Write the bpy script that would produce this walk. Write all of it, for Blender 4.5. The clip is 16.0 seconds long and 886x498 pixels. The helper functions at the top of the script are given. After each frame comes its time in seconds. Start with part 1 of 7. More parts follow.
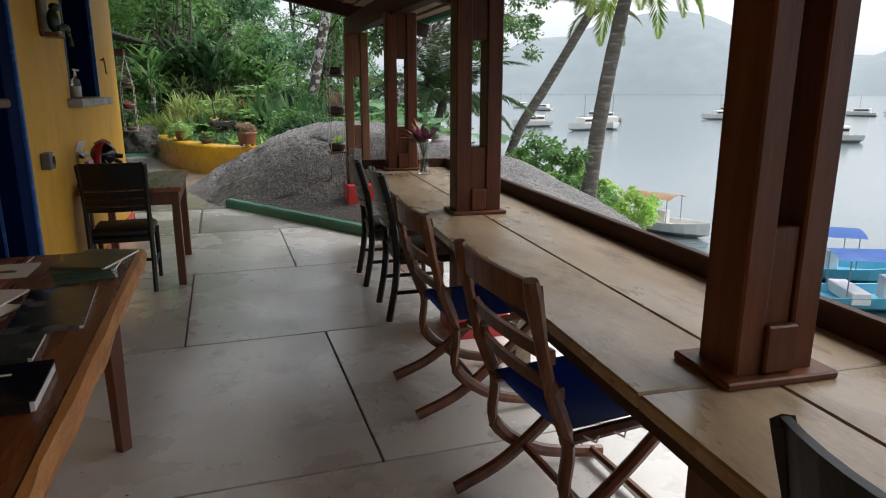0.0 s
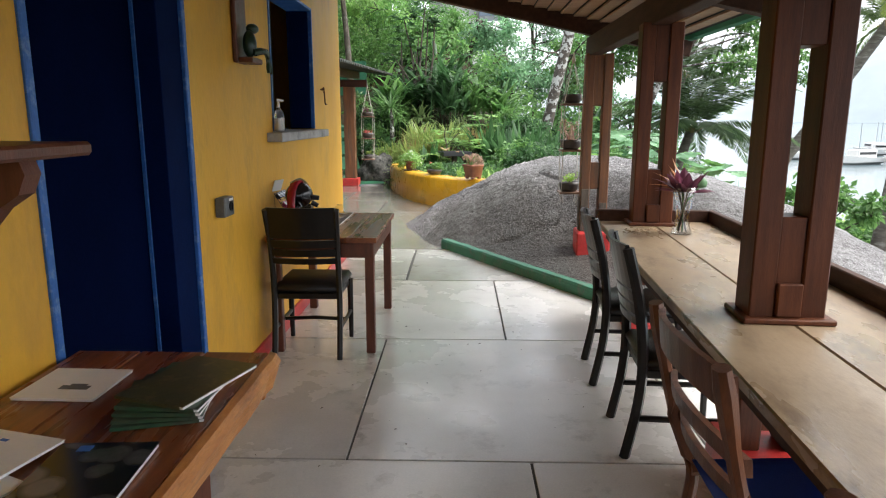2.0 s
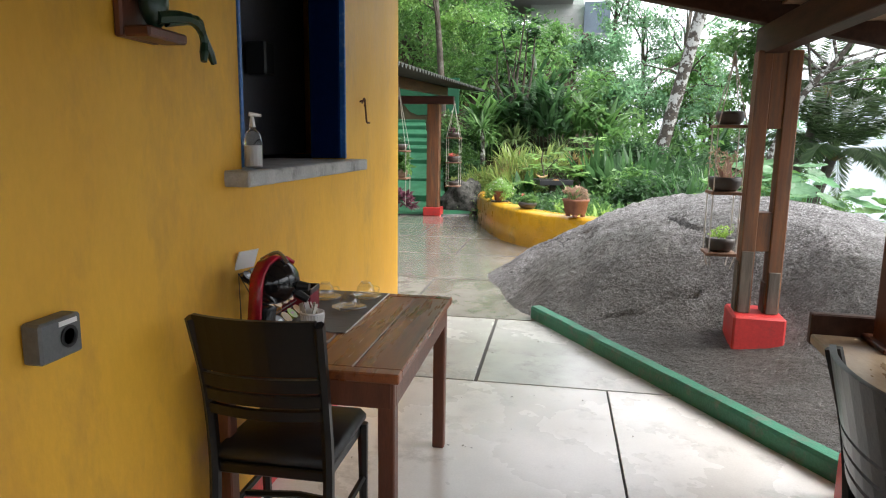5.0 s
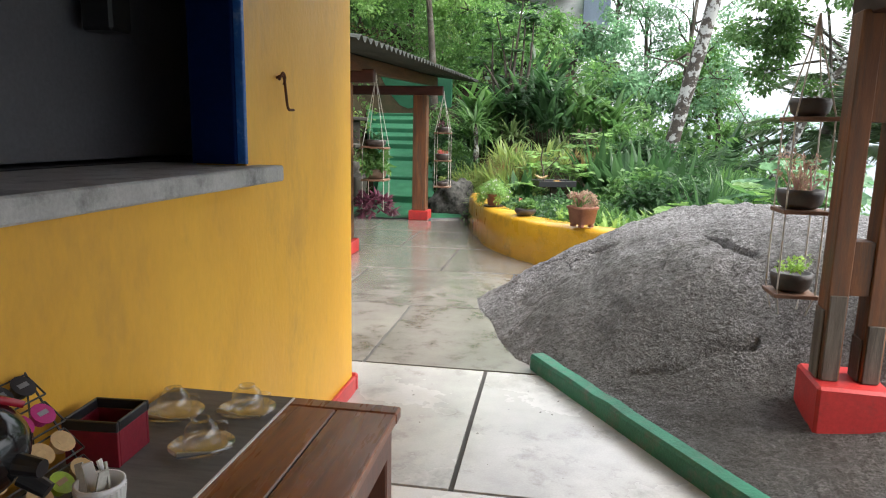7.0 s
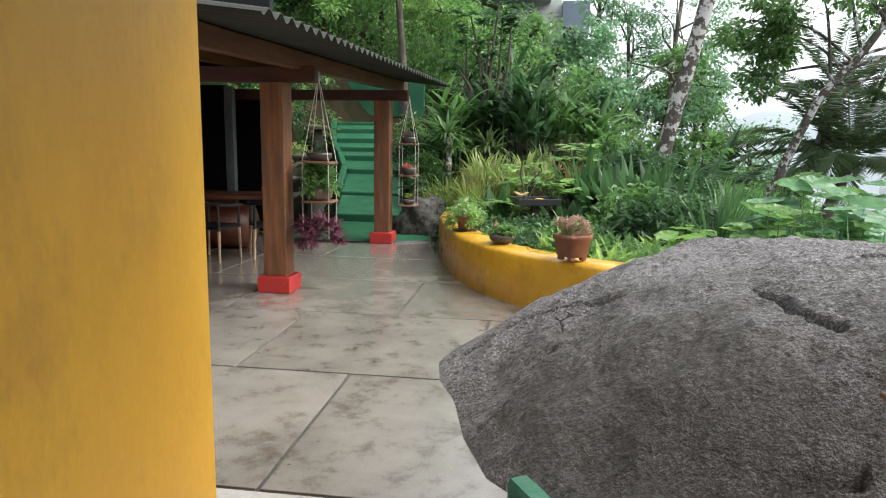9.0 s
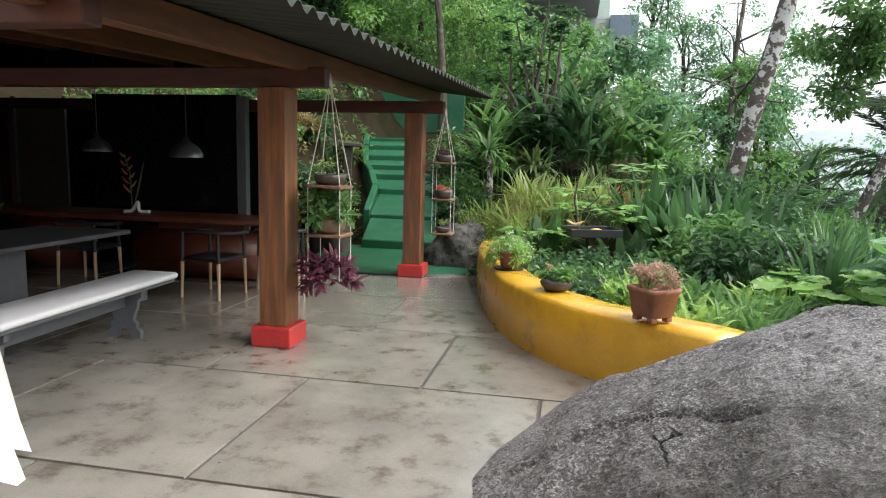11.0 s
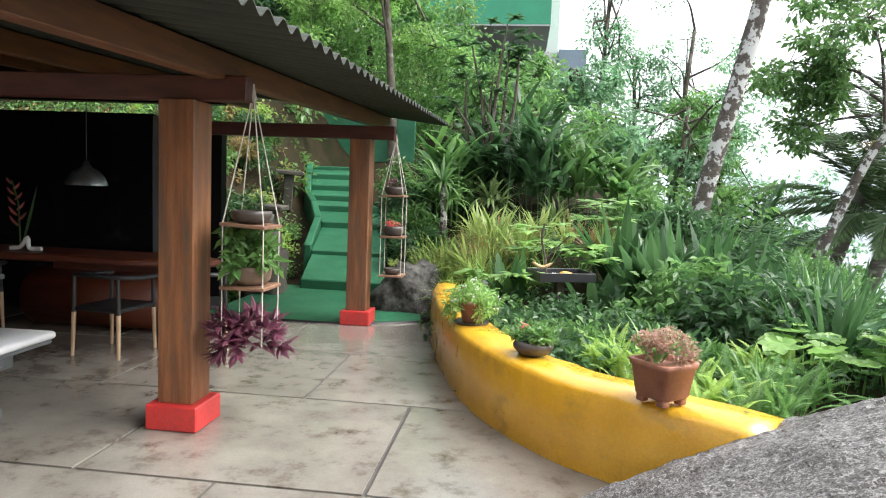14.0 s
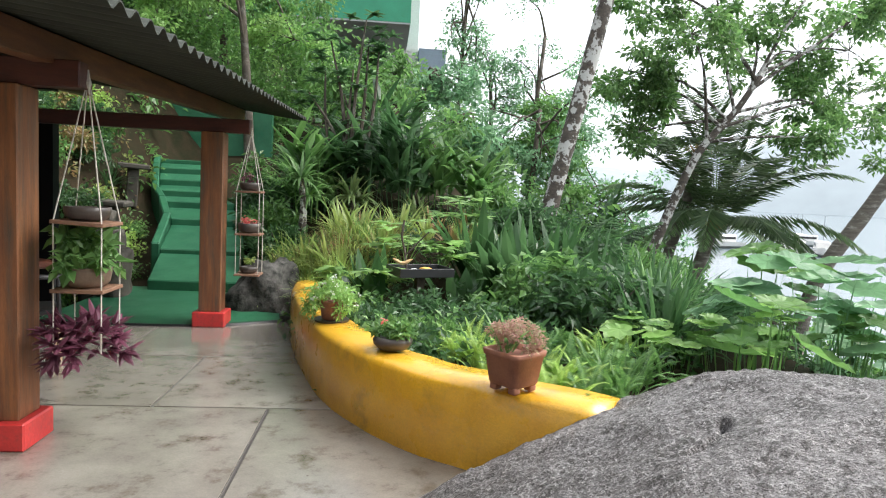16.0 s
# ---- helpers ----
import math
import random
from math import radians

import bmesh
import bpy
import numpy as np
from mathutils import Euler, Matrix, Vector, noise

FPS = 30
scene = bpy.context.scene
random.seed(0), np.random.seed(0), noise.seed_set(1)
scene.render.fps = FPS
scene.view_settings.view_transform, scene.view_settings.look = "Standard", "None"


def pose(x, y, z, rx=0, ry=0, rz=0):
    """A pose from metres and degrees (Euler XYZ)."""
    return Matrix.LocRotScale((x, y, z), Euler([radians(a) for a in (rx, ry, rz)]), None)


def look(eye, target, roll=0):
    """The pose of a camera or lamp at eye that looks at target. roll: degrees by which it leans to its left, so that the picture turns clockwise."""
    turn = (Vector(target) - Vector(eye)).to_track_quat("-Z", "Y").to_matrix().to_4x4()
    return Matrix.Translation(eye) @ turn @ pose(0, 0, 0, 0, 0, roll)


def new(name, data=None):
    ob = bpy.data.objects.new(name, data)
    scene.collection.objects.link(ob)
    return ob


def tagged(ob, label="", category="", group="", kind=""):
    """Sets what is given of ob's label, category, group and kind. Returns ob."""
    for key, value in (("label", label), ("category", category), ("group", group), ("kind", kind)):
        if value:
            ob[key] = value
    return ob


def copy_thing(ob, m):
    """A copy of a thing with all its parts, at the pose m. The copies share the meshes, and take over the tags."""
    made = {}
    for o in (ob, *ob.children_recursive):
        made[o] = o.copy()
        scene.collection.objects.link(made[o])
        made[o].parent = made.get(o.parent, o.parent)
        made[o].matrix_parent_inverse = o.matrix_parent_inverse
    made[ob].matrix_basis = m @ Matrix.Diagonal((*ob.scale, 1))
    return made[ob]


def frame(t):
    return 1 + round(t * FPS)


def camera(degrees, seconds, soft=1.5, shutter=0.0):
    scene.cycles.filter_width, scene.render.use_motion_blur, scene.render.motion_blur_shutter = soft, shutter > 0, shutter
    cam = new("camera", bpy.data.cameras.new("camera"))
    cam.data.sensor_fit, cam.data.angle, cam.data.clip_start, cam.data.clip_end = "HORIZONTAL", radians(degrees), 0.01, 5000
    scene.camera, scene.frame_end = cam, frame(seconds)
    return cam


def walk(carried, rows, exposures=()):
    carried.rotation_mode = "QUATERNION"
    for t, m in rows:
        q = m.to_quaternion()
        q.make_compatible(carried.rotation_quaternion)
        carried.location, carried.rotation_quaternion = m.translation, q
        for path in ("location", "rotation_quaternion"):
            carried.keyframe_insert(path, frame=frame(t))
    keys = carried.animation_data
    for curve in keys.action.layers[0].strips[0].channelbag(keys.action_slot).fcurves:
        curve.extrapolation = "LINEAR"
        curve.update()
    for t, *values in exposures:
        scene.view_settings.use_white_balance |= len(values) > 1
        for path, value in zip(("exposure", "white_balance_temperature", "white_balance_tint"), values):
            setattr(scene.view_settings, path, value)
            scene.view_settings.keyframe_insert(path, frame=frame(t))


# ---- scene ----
cam = camera(67.9, 16.0, soft=1.1)
PATH = [
    (0, (-0.312, 0.456, 1.459), (0.304, 2.301, 0.992), 0.1),
    (0.5, (-0.246, 0.713, 1.474), (0.083, 2.634, 1.024), -0.3),
    (1, (-0.197, 1.035, 1.477), (-0.053, 2.983, 1.05), -0.7),
    (1.5, (-0.149, 1.342, 1.475), (-0.112, 3.301, 1.073), -0.4),
    (2, (-0.105, 1.679, 1.488), (-0.154, 3.64, 1.1), 0.1),
    (2.5, (-0.125, 2.006, 1.5), (-0.202, 3.968, 1.117), -0.2),
    (3, (-0.113, 2.361, 1.505), (-0.235, 4.323, 1.139), -0.1),
    (3.5, (-0.108, 2.696, 1.504), (-0.263, 4.66, 1.157), 0.3),
    (4, (-0.154, 3.061, 1.512), (-0.353, 5.021, 1.17), 0.3),
    (4.5, (-0.137, 3.367, 1.525), (-0.437, 5.316, 1.191), 0.7),
    (4.7, (-0.133, 3.495, 1.527), (-0.466, 5.439, 1.195), 0.8),
    (6.8, (-0.222, 4.925, 1.531), (-0.55, 6.867, 1.183), 0.9),
    (7, (-0.221, 5.068, 1.532), (-0.542, 7.011, 1.185), 1.1),
    (7.5, (-0.225, 5.439, 1.531), (-0.52, 7.388, 1.194), 1.4),
    (8, (-0.251, 5.809, 1.542), (-0.499, 7.765, 1.212), 1.0),
    (8.2, (-0.236, 5.964, 1.536), (-0.485, 7.922, 1.214), 0.9),
    (10.3, (-0.381, 7.514, 1.567), (-0.673, 9.468, 1.256), 1.3),
    (10.5, (-0.409, 7.651, 1.565), (-0.712, 9.605, 1.266), 1.1),
    (11, (-0.451, 7.965, 1.581), (-0.833, 9.91, 1.311), 1.5),
    (11.5, (-0.499, 8.268, 1.565), (-0.995, 10.19, 1.317), 1.5),
    (12, (-0.553, 8.548, 1.58), (-1.135, 10.446, 1.343), 0.9),
    (12.5, (-0.565, 8.766, 1.595), (-1.192, 10.652, 1.379), 1.4),
    (13, (-0.609, 8.926, 1.596), (-1.192, 10.828, 1.398), 1.8),
    (13.5, (-0.674, 8.965, 1.608), (-1.093, 10.912, 1.42), 1.9),
    (14, (-0.685, 8.995, 1.609), (-0.914, 10.974, 1.434), 2.3),
    (14.5, (-0.667, 8.997, 1.607), (-0.741, 10.989, 1.439), 2.6),
    (15, (-0.655, 8.992, 1.608), (-0.596, 10.984, 1.44), 2.8),
    (15.5, (-0.655, 8.984, 1.61), (-0.518, 10.972, 1.442), 2.9),
    (16, (-0.653, 8.973, 1.611), (-0.469, 10.957, 1.444), 2.7),
]
walk(cam, [(t, look(eye, aim, lean)) for t, eye, aim, lean in PATH],
     exposures=[(0, 0.5), (0.5, 0.74), (1.0, 1.02), (2.0, 1.4), (3.5, 1.5), (4.5, 1.45), (7.0, 1.4), (8.0, 1.14), (10.3, 0.94), (11.5, 1.18), (12.5, 1.42), (14.0, 1.5), (16.0, 1.15)])

# ---- world and light ----
world = bpy.data.worlds.new("overcast")
scene.world = world
world.use_nodes = True
wn, wl = world.node_tree.nodes, world.node_tree.links
sky = wn.new("ShaderNodeTexSky")
sky.sky_type = "NISHITA"
sky.sun_disc = False
sky.sun_elevation, sky.sun_rotation = radians(51), radians(90)
sky.air_density, sky.dust_density, sky.ozone_density = 1.0, 6.0, 1.0
cloud = wn.new("ShaderNodeHueSaturation")
cloud.inputs["Saturation"].default_value = 0.22
cloud.inputs["Value"].default_value = 1.0
wl.new(sky.outputs[0], cloud.inputs["Color"])
cover = wn.new("ShaderNodeMix")
cover.data_type = "RGBA"
cover.inputs["Factor"].default_value = 0.45
cover.inputs[7].default_value = (4.95, 5.3, 5.95, 1)
wl.new(cloud.outputs[0], cover.inputs[6])
wl.new(cover.outputs[2], wn["Background"].inputs[0])
wn["Background"].inputs[1].default_value = 0.19
sun_data = bpy.data.lights.new("sun", "SUN")
sun_data.energy, sun_data.angle, sun_data.color = 1.5, radians(40), (1.0, 0.98, 0.965)
sun_lamp = new("sun", sun_data)
sun_lamp.matrix_world = look((32, 8, 40), (0, 8, 0))


# ---- materials ----
def shader(name, c1, c2, rough=0.6, scale=6.0, fine=60.0, bump=0.15, metal=0.0, stretch=(1, 1, 1), c3=None, patch=0.8,
           rough2=None, vary=0.0, spec=0.5, wet=0.0, leaf=0.0, stain=0.52, grit=0.35):
    """Procedural surface: coarse mix of c1 and c2, stains of c3, fine grain in colour and relief."""
    m = bpy.data.materials.new(name)
    m.use_nodes = True
    n, l = m.node_tree.nodes, m.node_tree.links
    bs = n["Principled BSDF"]
    tc = n.new("ShaderNodeTexCoord")
    mp = n.new("ShaderNodeMapping")
    mp.inputs["Scale"].default_value = stretch
    geo_in = tc.outputs["Object"]
    l.new(geo_in, mp.inputs[0])
    info = n.new("ShaderNodeObjectInfo")
    shift = n.new("ShaderNodeVectorMath")
    shift.operation = "MULTIPLY_ADD"
    shift.inputs[1].default_value = (17.0, 17.0, 17.0)
    l.new(info.outputs["Random"], shift.inputs[0])
    l.new(mp.outputs[0], shift.inputs[2])

    def noise_tex(sc, detail=6.0, rough_=0.6):
        t = n.new("ShaderNodeTexNoise")
        t.inputs["Scale"].default_value = sc
        t.inputs["Detail"].default_value = detail
        t.inputs["Roughness"].default_value = rough_
        l.new(shift.outputs[0], t.inputs["Vector"])
        return t.outputs["Fac"]

    def ramp(src, lo, hi):
        r = n.new("ShaderNodeMapRange")
        r.inputs["From Min"].default_value, r.inputs["From Max"].default_value = lo, hi
        l.new(src, r.inputs["Value"])
        return r.outputs[0]

    def mix(fac, a, b, mode="MIX"):
        x = n.new("ShaderNodeMix")
        x.data_type, x.blend_type = "RGBA", mode
        for sock, val in ((x.inputs["Factor"], fac), (x.inputs[6], a), (x.inputs[7], b)):
            if isinstance(val, bpy.types.NodeSocket):
                l.new(val, sock)
            else:
                sock.default_value = val if isinstance(val, float) else (*val, 1)
        return x.outputs[2]

    coarse = noise_tex(scale)
    grain = noise_tex(fine, 4.0)
    col = mix(ramp(coarse, 0.35, 0.65), c1, c2)
    if c3:
        col = mix(ramp(noise_tex(scale * patch, 8.0, 0.7), stain, stain + 0.2), col, c3)
    col = mix(grit, col, mix(ramp(grain, 0.3, 0.7), (0.45, 0.45, 0.45), (1.0, 1.0, 1.0)), "MULTIPLY")
    if vary:
        hs = n.new("ShaderNodeHueSaturation")
        l.new(col, hs.inputs["Color"])
        l.new(ramp2(n, l, info.outputs["Random"], 1 - vary, 1 + vary), hs.inputs["Value"])
        col = hs.outputs[0]
    l.new(col, bs.inputs["Base Color"])
    bs.inputs["Metallic"].default_value = metal
    bs.inputs["Specular IOR Level"].default_value = spec
    r = n.new("ShaderNodeMapRange")
    r.inputs["From Min"].default_value, r.inputs["From Max"].default_value = 0.38, 0.62
    r.inputs["To Min"].default_value = rough if rough2 is None else rough2
    r.inputs["To Max"].default_value = rough
    l.new(noise_tex(scale * 0.6 + 0.3, 5.0), r.inputs["Value"])
    l.new(r.outputs[0], bs.inputs["Roughness"])
    if wet:
        bs.inputs["Coat Weight"].default_value = wet
        bs.inputs["Coat Roughness"].default_value = 0.2
    if bump:
        b = n.new("ShaderNodeBump")
        b.inputs["Strength"].default_value = bump
        b.inputs["Distance"].default_value = 0.01
        add = n.new("ShaderNodeMath")
        add.operation = "ADD"
        l.new(grain, add.inputs[0])
        l.new(coarse, add.inputs[1])
        l.new(add.outputs[0], b.inputs["Height"])
        l.new(b.outputs[0], bs.inputs["Normal"])
    if leaf:
        tr = n.new("ShaderNodeBsdfTranslucent")
        l.new(col, tr.inputs[0])
        ms = n.new("ShaderNodeMixShader")
        ms.inputs[0].default_value = leaf
        l.new(bs.outputs[0], ms.inputs[1])
        l.new(tr.outputs[0], ms.inputs[2])
        l.new(ms.outputs[0], n["Material Output"].inputs[0])
    return m


def ramp2(n, l, src, lo, hi):
    r = n.new("ShaderNodeMapRange")
    r.inputs["To Min"].default_value, r.inputs["To Max"].default_value = lo, hi
    l.new(src, r.inputs["Value"])
    return r.outputs[0]


def foliage(name, c1, c2, rough=0.36, spread=0.35):
    """Leaves: colour varies leaf by leaf, with light shining through."""
    m = bpy.data.materials.new(name)
    m.use_nodes = True
    n, l = m.node_tree.nodes, m.node_tree.links
    bs = n["Principled BSDF"]
    geo = n.new("ShaderNodeNewGeometry")
    x = n.new("ShaderNodeMix")
    x.data_type = "RGBA"
    x.inputs[6].default_value, x.inputs[7].default_value = (*c1, 1), (*c2, 1)
    l.new(geo.outputs["Random Per Island"], x.inputs["Factor"])
    nz = n.new("ShaderNodeTexNoise")
    nz.inputs["Scale"].default_value = 1.3
    tc = n.new("ShaderNodeTexCoord")
    l.new(tc.outputs["Object"], nz.inputs["Vector"])
    hs = n.new("ShaderNodeHueSaturation")
    r = n.new("ShaderNodeMapRange")
    r.inputs["From Min"].default_value, r.inputs["From Max"].default_value = 0.3, 0.7
    r.inputs["To Min"].default_value, r.inputs["To Max"].default_value = 1 - spread, 1 + spread
    l.new(nz.outputs["Fac"], r.inputs["Value"])
    l.new(r.outputs[0], hs.inputs["Value"])
    hs.inputs["Saturation"].default_value = 0.8
    l.new(x.outputs[2], hs.inputs["Color"])
    l.new(hs.outputs[0], bs.inputs["Base Color"])
    bs.inputs["Roughness"].default_value = rough
    tr = n.new("ShaderNodeBsdfTranslucent")
    l.new(hs.outputs[0], tr.inputs[0])
    ms = n.new("ShaderNodeMixShader")
    ms.inputs[0].default_value = 0.5
    l.new(bs.outputs[0], ms.inputs[1])
    l.new(tr.outputs[0], ms.inputs[2])
    l.new(ms.outputs[0], n["Material Output"].inputs[0])
    return m


def glass(name, tint=(1, 1, 1), rough=0.0):
    m = bpy.data.materials.new(name)
    m.use_nodes = True
    bs = m.node_tree.nodes["Principled BSDF"]
    bs.inputs["Base Color"].default_value = (*tint, 1)
    bs.inputs["Transmission Weight"].default_value = 1.0
    bs.inputs["Roughness"].default_value = rough
    bs.inputs["IOR"].default_value = 1.45
    return m


# Distance haze is painted: a pale colour that also glows.
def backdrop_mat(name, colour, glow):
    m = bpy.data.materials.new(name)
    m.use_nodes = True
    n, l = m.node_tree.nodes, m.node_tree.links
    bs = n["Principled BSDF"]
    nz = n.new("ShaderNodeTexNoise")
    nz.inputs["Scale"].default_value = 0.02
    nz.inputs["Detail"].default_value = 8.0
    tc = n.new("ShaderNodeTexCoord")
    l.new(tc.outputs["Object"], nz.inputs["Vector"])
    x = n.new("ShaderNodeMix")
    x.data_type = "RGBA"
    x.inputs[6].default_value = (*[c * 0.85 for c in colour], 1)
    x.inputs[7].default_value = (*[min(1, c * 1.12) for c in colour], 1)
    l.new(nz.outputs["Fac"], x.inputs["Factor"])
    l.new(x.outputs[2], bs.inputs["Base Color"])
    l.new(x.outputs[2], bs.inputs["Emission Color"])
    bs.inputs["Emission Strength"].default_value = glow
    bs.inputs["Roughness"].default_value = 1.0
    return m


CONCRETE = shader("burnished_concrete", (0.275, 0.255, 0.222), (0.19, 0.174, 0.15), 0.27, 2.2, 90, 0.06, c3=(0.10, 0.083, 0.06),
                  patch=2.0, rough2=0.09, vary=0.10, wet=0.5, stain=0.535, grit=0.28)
# Dry slabs, lifted beyond dry concrete to stand in for light missing under the roof.
CONCRETE_DRY_LIFTED = shader("dry_lifted_concrete", (0.74, 0.715, 0.675), (0.62, 0.60, 0.56), 0.36, 1.8, 110, 0.05, c3=(0.38, 0.36, 0.33),
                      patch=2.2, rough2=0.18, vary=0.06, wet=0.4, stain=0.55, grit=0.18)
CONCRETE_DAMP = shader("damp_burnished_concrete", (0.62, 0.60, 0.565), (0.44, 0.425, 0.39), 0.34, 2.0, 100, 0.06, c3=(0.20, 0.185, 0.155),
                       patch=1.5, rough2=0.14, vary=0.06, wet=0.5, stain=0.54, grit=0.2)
JOINT = shader("joint_mortar", (0.055, 0.05, 0.045), (0.08, 0.075, 0.065), 0.8, 8)
YELLOW = shader("yellow_limewash", (0.81, 0.45, 0.042), (0.72, 0.375, 0.034), 0.6, 1.5, 45, 0.16, c3=(0.60, 0.32, 0.045), patch=2.1, grit=0.12, stretch=(1, 1, 0.45), stain=0.50, rough2=0.45)
YELLOW_WET = shader("yellow_wet_paint", (0.76, 0.42, 0.028), (0.65, 0.34, 0.023), 0.5, 3.0, 70, 0.22, c3=(0.36, 0.22, 0.03),
                    patch=1.1, rough2=0.2, wet=0.5, stain=0.55)
RED = shader("red_enamel", (0.62, 0.045, 0.04), (0.52, 0.035, 0.035), 0.4, 5, 60, 0.1, c3=(0.38, 0.05, 0.045), patch=2.2)
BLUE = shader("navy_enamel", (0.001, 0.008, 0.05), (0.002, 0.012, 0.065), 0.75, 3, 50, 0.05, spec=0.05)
# Navy taken almost to black: the doorway's shade is put into the leaf colour.
SHADED_LEAF = shader("shaded_navy_leaf", (0.0008, 0.004, 0.024), (0.001, 0.005, 0.03), 0.85, 3, 50, 0.05, spec=0.02)
BLUE_EDGE = shader("bright_blue_enamel", (0.02, 0.12, 0.42), (0.03, 0.15, 0.48), 0.45, 5, 60, 0.08, c3=(0.2, 0.33, 0.55), patch=4)
SILL = shader("grey_cement", (0.50, 0.50, 0.49), (0.40, 0.40, 0.39), 0.7, 9, 120, 0.25, c3=(0.2, 0.2, 0.19))
WOOD = shader("varnished_wood", (0.15, 0.046, 0.017), (0.085, 0.024, 0.009), 0.45, 3.0, 40, 0.12, stretch=(6, 6, 0.6),
              c3=(0.07, 0.02, 0.009), vary=0.2, spec=0.3)
WOOD_RAW = shader("weathered_post_wood", (0.29, 0.115, 0.042), (0.16, 0.06, 0.024), 0.62, 3.0, 45, 0.25, stretch=(7, 7, 0.6),
                  c3=(0.10, 0.068, 0.045), patch=0.7, vary=0.12, stain=0.47)
GREY_WOOD = shader("grey_weathered_wood", (0.20, 0.165, 0.13), (0.11, 0.09, 0.07), 0.85, 3.0, 45, 0.5, stretch=(8, 8, 0.7), c3=(0.05, 0.04, 0.032), patch=0.8)
TABLE = shader("table_wood", (0.33, 0.108, 0.036), (0.215, 0.062, 0.022), 0.36, 3.0, 40, 0.10, stretch=(8, 0.8, 8),
               c3=(0.09, 0.03, 0.015), vary=0.12, rough2=0.22)
LEGWOOD = shader("red_brown_wood", (0.17, 0.055, 0.028), (0.11, 0.035, 0.018), 0.42, 4.0, 40, 0.12, stretch=(6, 6, 0.8))
EDGE = shader("live_edge_wood", (0.66, 0.29, 0.075), (0.46, 0.17, 0.045), 0.45, 4.0, 30, 0.35, stretch=(3, 1, 6), c3=(0.22, 0.08, 0.03))
COUNTER = shader("worn_counter_wood", (0.39, 0.29, 0.185), (0.29, 0.21, 0.13), 0.46, 1.7, 30, 0.08, stretch=(2.6, 1.0, 2.6),
                 c3=(0.15, 0.105, 0.065), patch=1.5, rough2=0.24, stain=0.50, grit=0.25)
RAIL = shader("dark_rail_wood", (0.075, 0.034, 0.02), (0.045, 0.02, 0.012), 0.6, 4, 40, 0.15, stretch=(5, 1, 5), spec=0.2)
CEIL = shader("plank_ceiling", (0.42, 0.27, 0.155), (0.33, 0.20, 0.115), 0.6, 3, 30, 0.1, stretch=(1, 7, 1))
BLACK_WOOD = shader("black_lacquer", (0.008, 0.007, 0.0065), (0.013, 0.011, 0.010), 0.3, 6, 60, 0.06, spec=0.35)
BLACK_SEAT = shader("black_vinyl", (0.012, 0.012, 0.013), (0.018, 0.018, 0.02), 0.42, 20, 200, 0.15)
CHAIR_WOOD = shader("oiled_chair_wood", (0.19, 0.07, 0.03), (0.085, 0.03, 0.015), 0.38, 4, 40, 0.12, stretch=(5, 5, 1.2), vary=0.2)
CANVAS = shader("blue_canvas", (0.012, 0.045, 0.24), (0.016, 0.06, 0.30), 0.8, 6, 260, 0.2)
ROCK2 = shader("pale_mossy_boulder", (0.11, 0.105, 0.095), (0.02, 0.022, 0.018), 0.85, 11, 20, 1.0, c3=(0.5, 0.5, 0.47), patch=0.3, stain=0.64, spec=0.2)
GREEN = shader("green_floor_paint", (0.034, 0.148, 0.074), (0.022, 0.110, 0.054), 0.55, 2.2, 50, 0.15, c3=(0.012, 0.11, 0.052), patch=1.3, rough2=0.4, spec=0.25)
GREEN_CURB = shader("worn_green_paint", (0.035, 0.21, 0.12), (0.025, 0.15, 0.085), 0.55, 6, 70, 0.4, c3=(0.13, 0.15, 0.12), patch=1.5)
GREEN_WALL = shader("green_wall_paint", (0.03, 0.27, 0.145), (0.026, 0.23, 0.12), 0.6, 1.2, 30, 0.08)
SOIL = shader("soil_and_litter", (0.036, 0.026, 0.015), (0.018, 0.02, 0.009), 0.95, 2.5, 30, 1.0, c3=(0.05, 0.033, 0.019), spec=0.1)
ETERNIT = shader("mossy_fibre_cement", (0.036, 0.042, 0.030), (0.02, 0.024, 0.017), 0.8, 2.5, 40, 0.3, c3=(0.03, 0.035, 0.025), patch=1.2)
RED_BEAM = shader("stained_red_beam", (0.10, 0.027, 0.017), (0.06, 0.016, 0.010), 0.5, 3, 40, 0.15, stretch=(1, 5, 5))
HONEY = shader("honey_beam_wood", (0.19, 0.075, 0.03), (0.11, 0.04, 0.018), 0.5, 3, 40, 0.18, stretch=(6, 0.7, 6), c3=(0.12, 0.045, 0.02))
CHARCOAL = shader("charcoal_paint", (0.10, 0.108, 0.118), (0.13, 0.138, 0.148), 0.32, 4, 60, 0.12, c3=(0.13, 0.14, 0.15), patch=3)
WHITE_PAD = shader("white_vinyl_pad", (0.86, 0.86, 0.86), (0.82, 0.82, 0.83), 0.5, 4, 90, 0.1, grit=0.08)
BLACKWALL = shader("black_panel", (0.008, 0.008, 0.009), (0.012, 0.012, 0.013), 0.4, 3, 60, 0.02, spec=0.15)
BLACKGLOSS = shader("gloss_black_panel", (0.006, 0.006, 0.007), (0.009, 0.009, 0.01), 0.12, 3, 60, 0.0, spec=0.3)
WOVEN = shader("woven_cane_panel", (0.17, 0.16, 0.145), (0.11, 0.105, 0.095), 0.7, 30, 220, 0.6)
CEDAR = shader("cedar_slat", (0.48, 0.19, 0.08), (0.34, 0.12, 0.05), 0.5, 3, 30, 0.12, stretch=(0.7, 6, 6), vary=0.45)
LOG = shader("polished_log", (0.15, 0.04, 0.018), (0.10, 0.026, 0.012), 0.42, 3, 30, 0.08, stretch=(0.8, 5, 5))
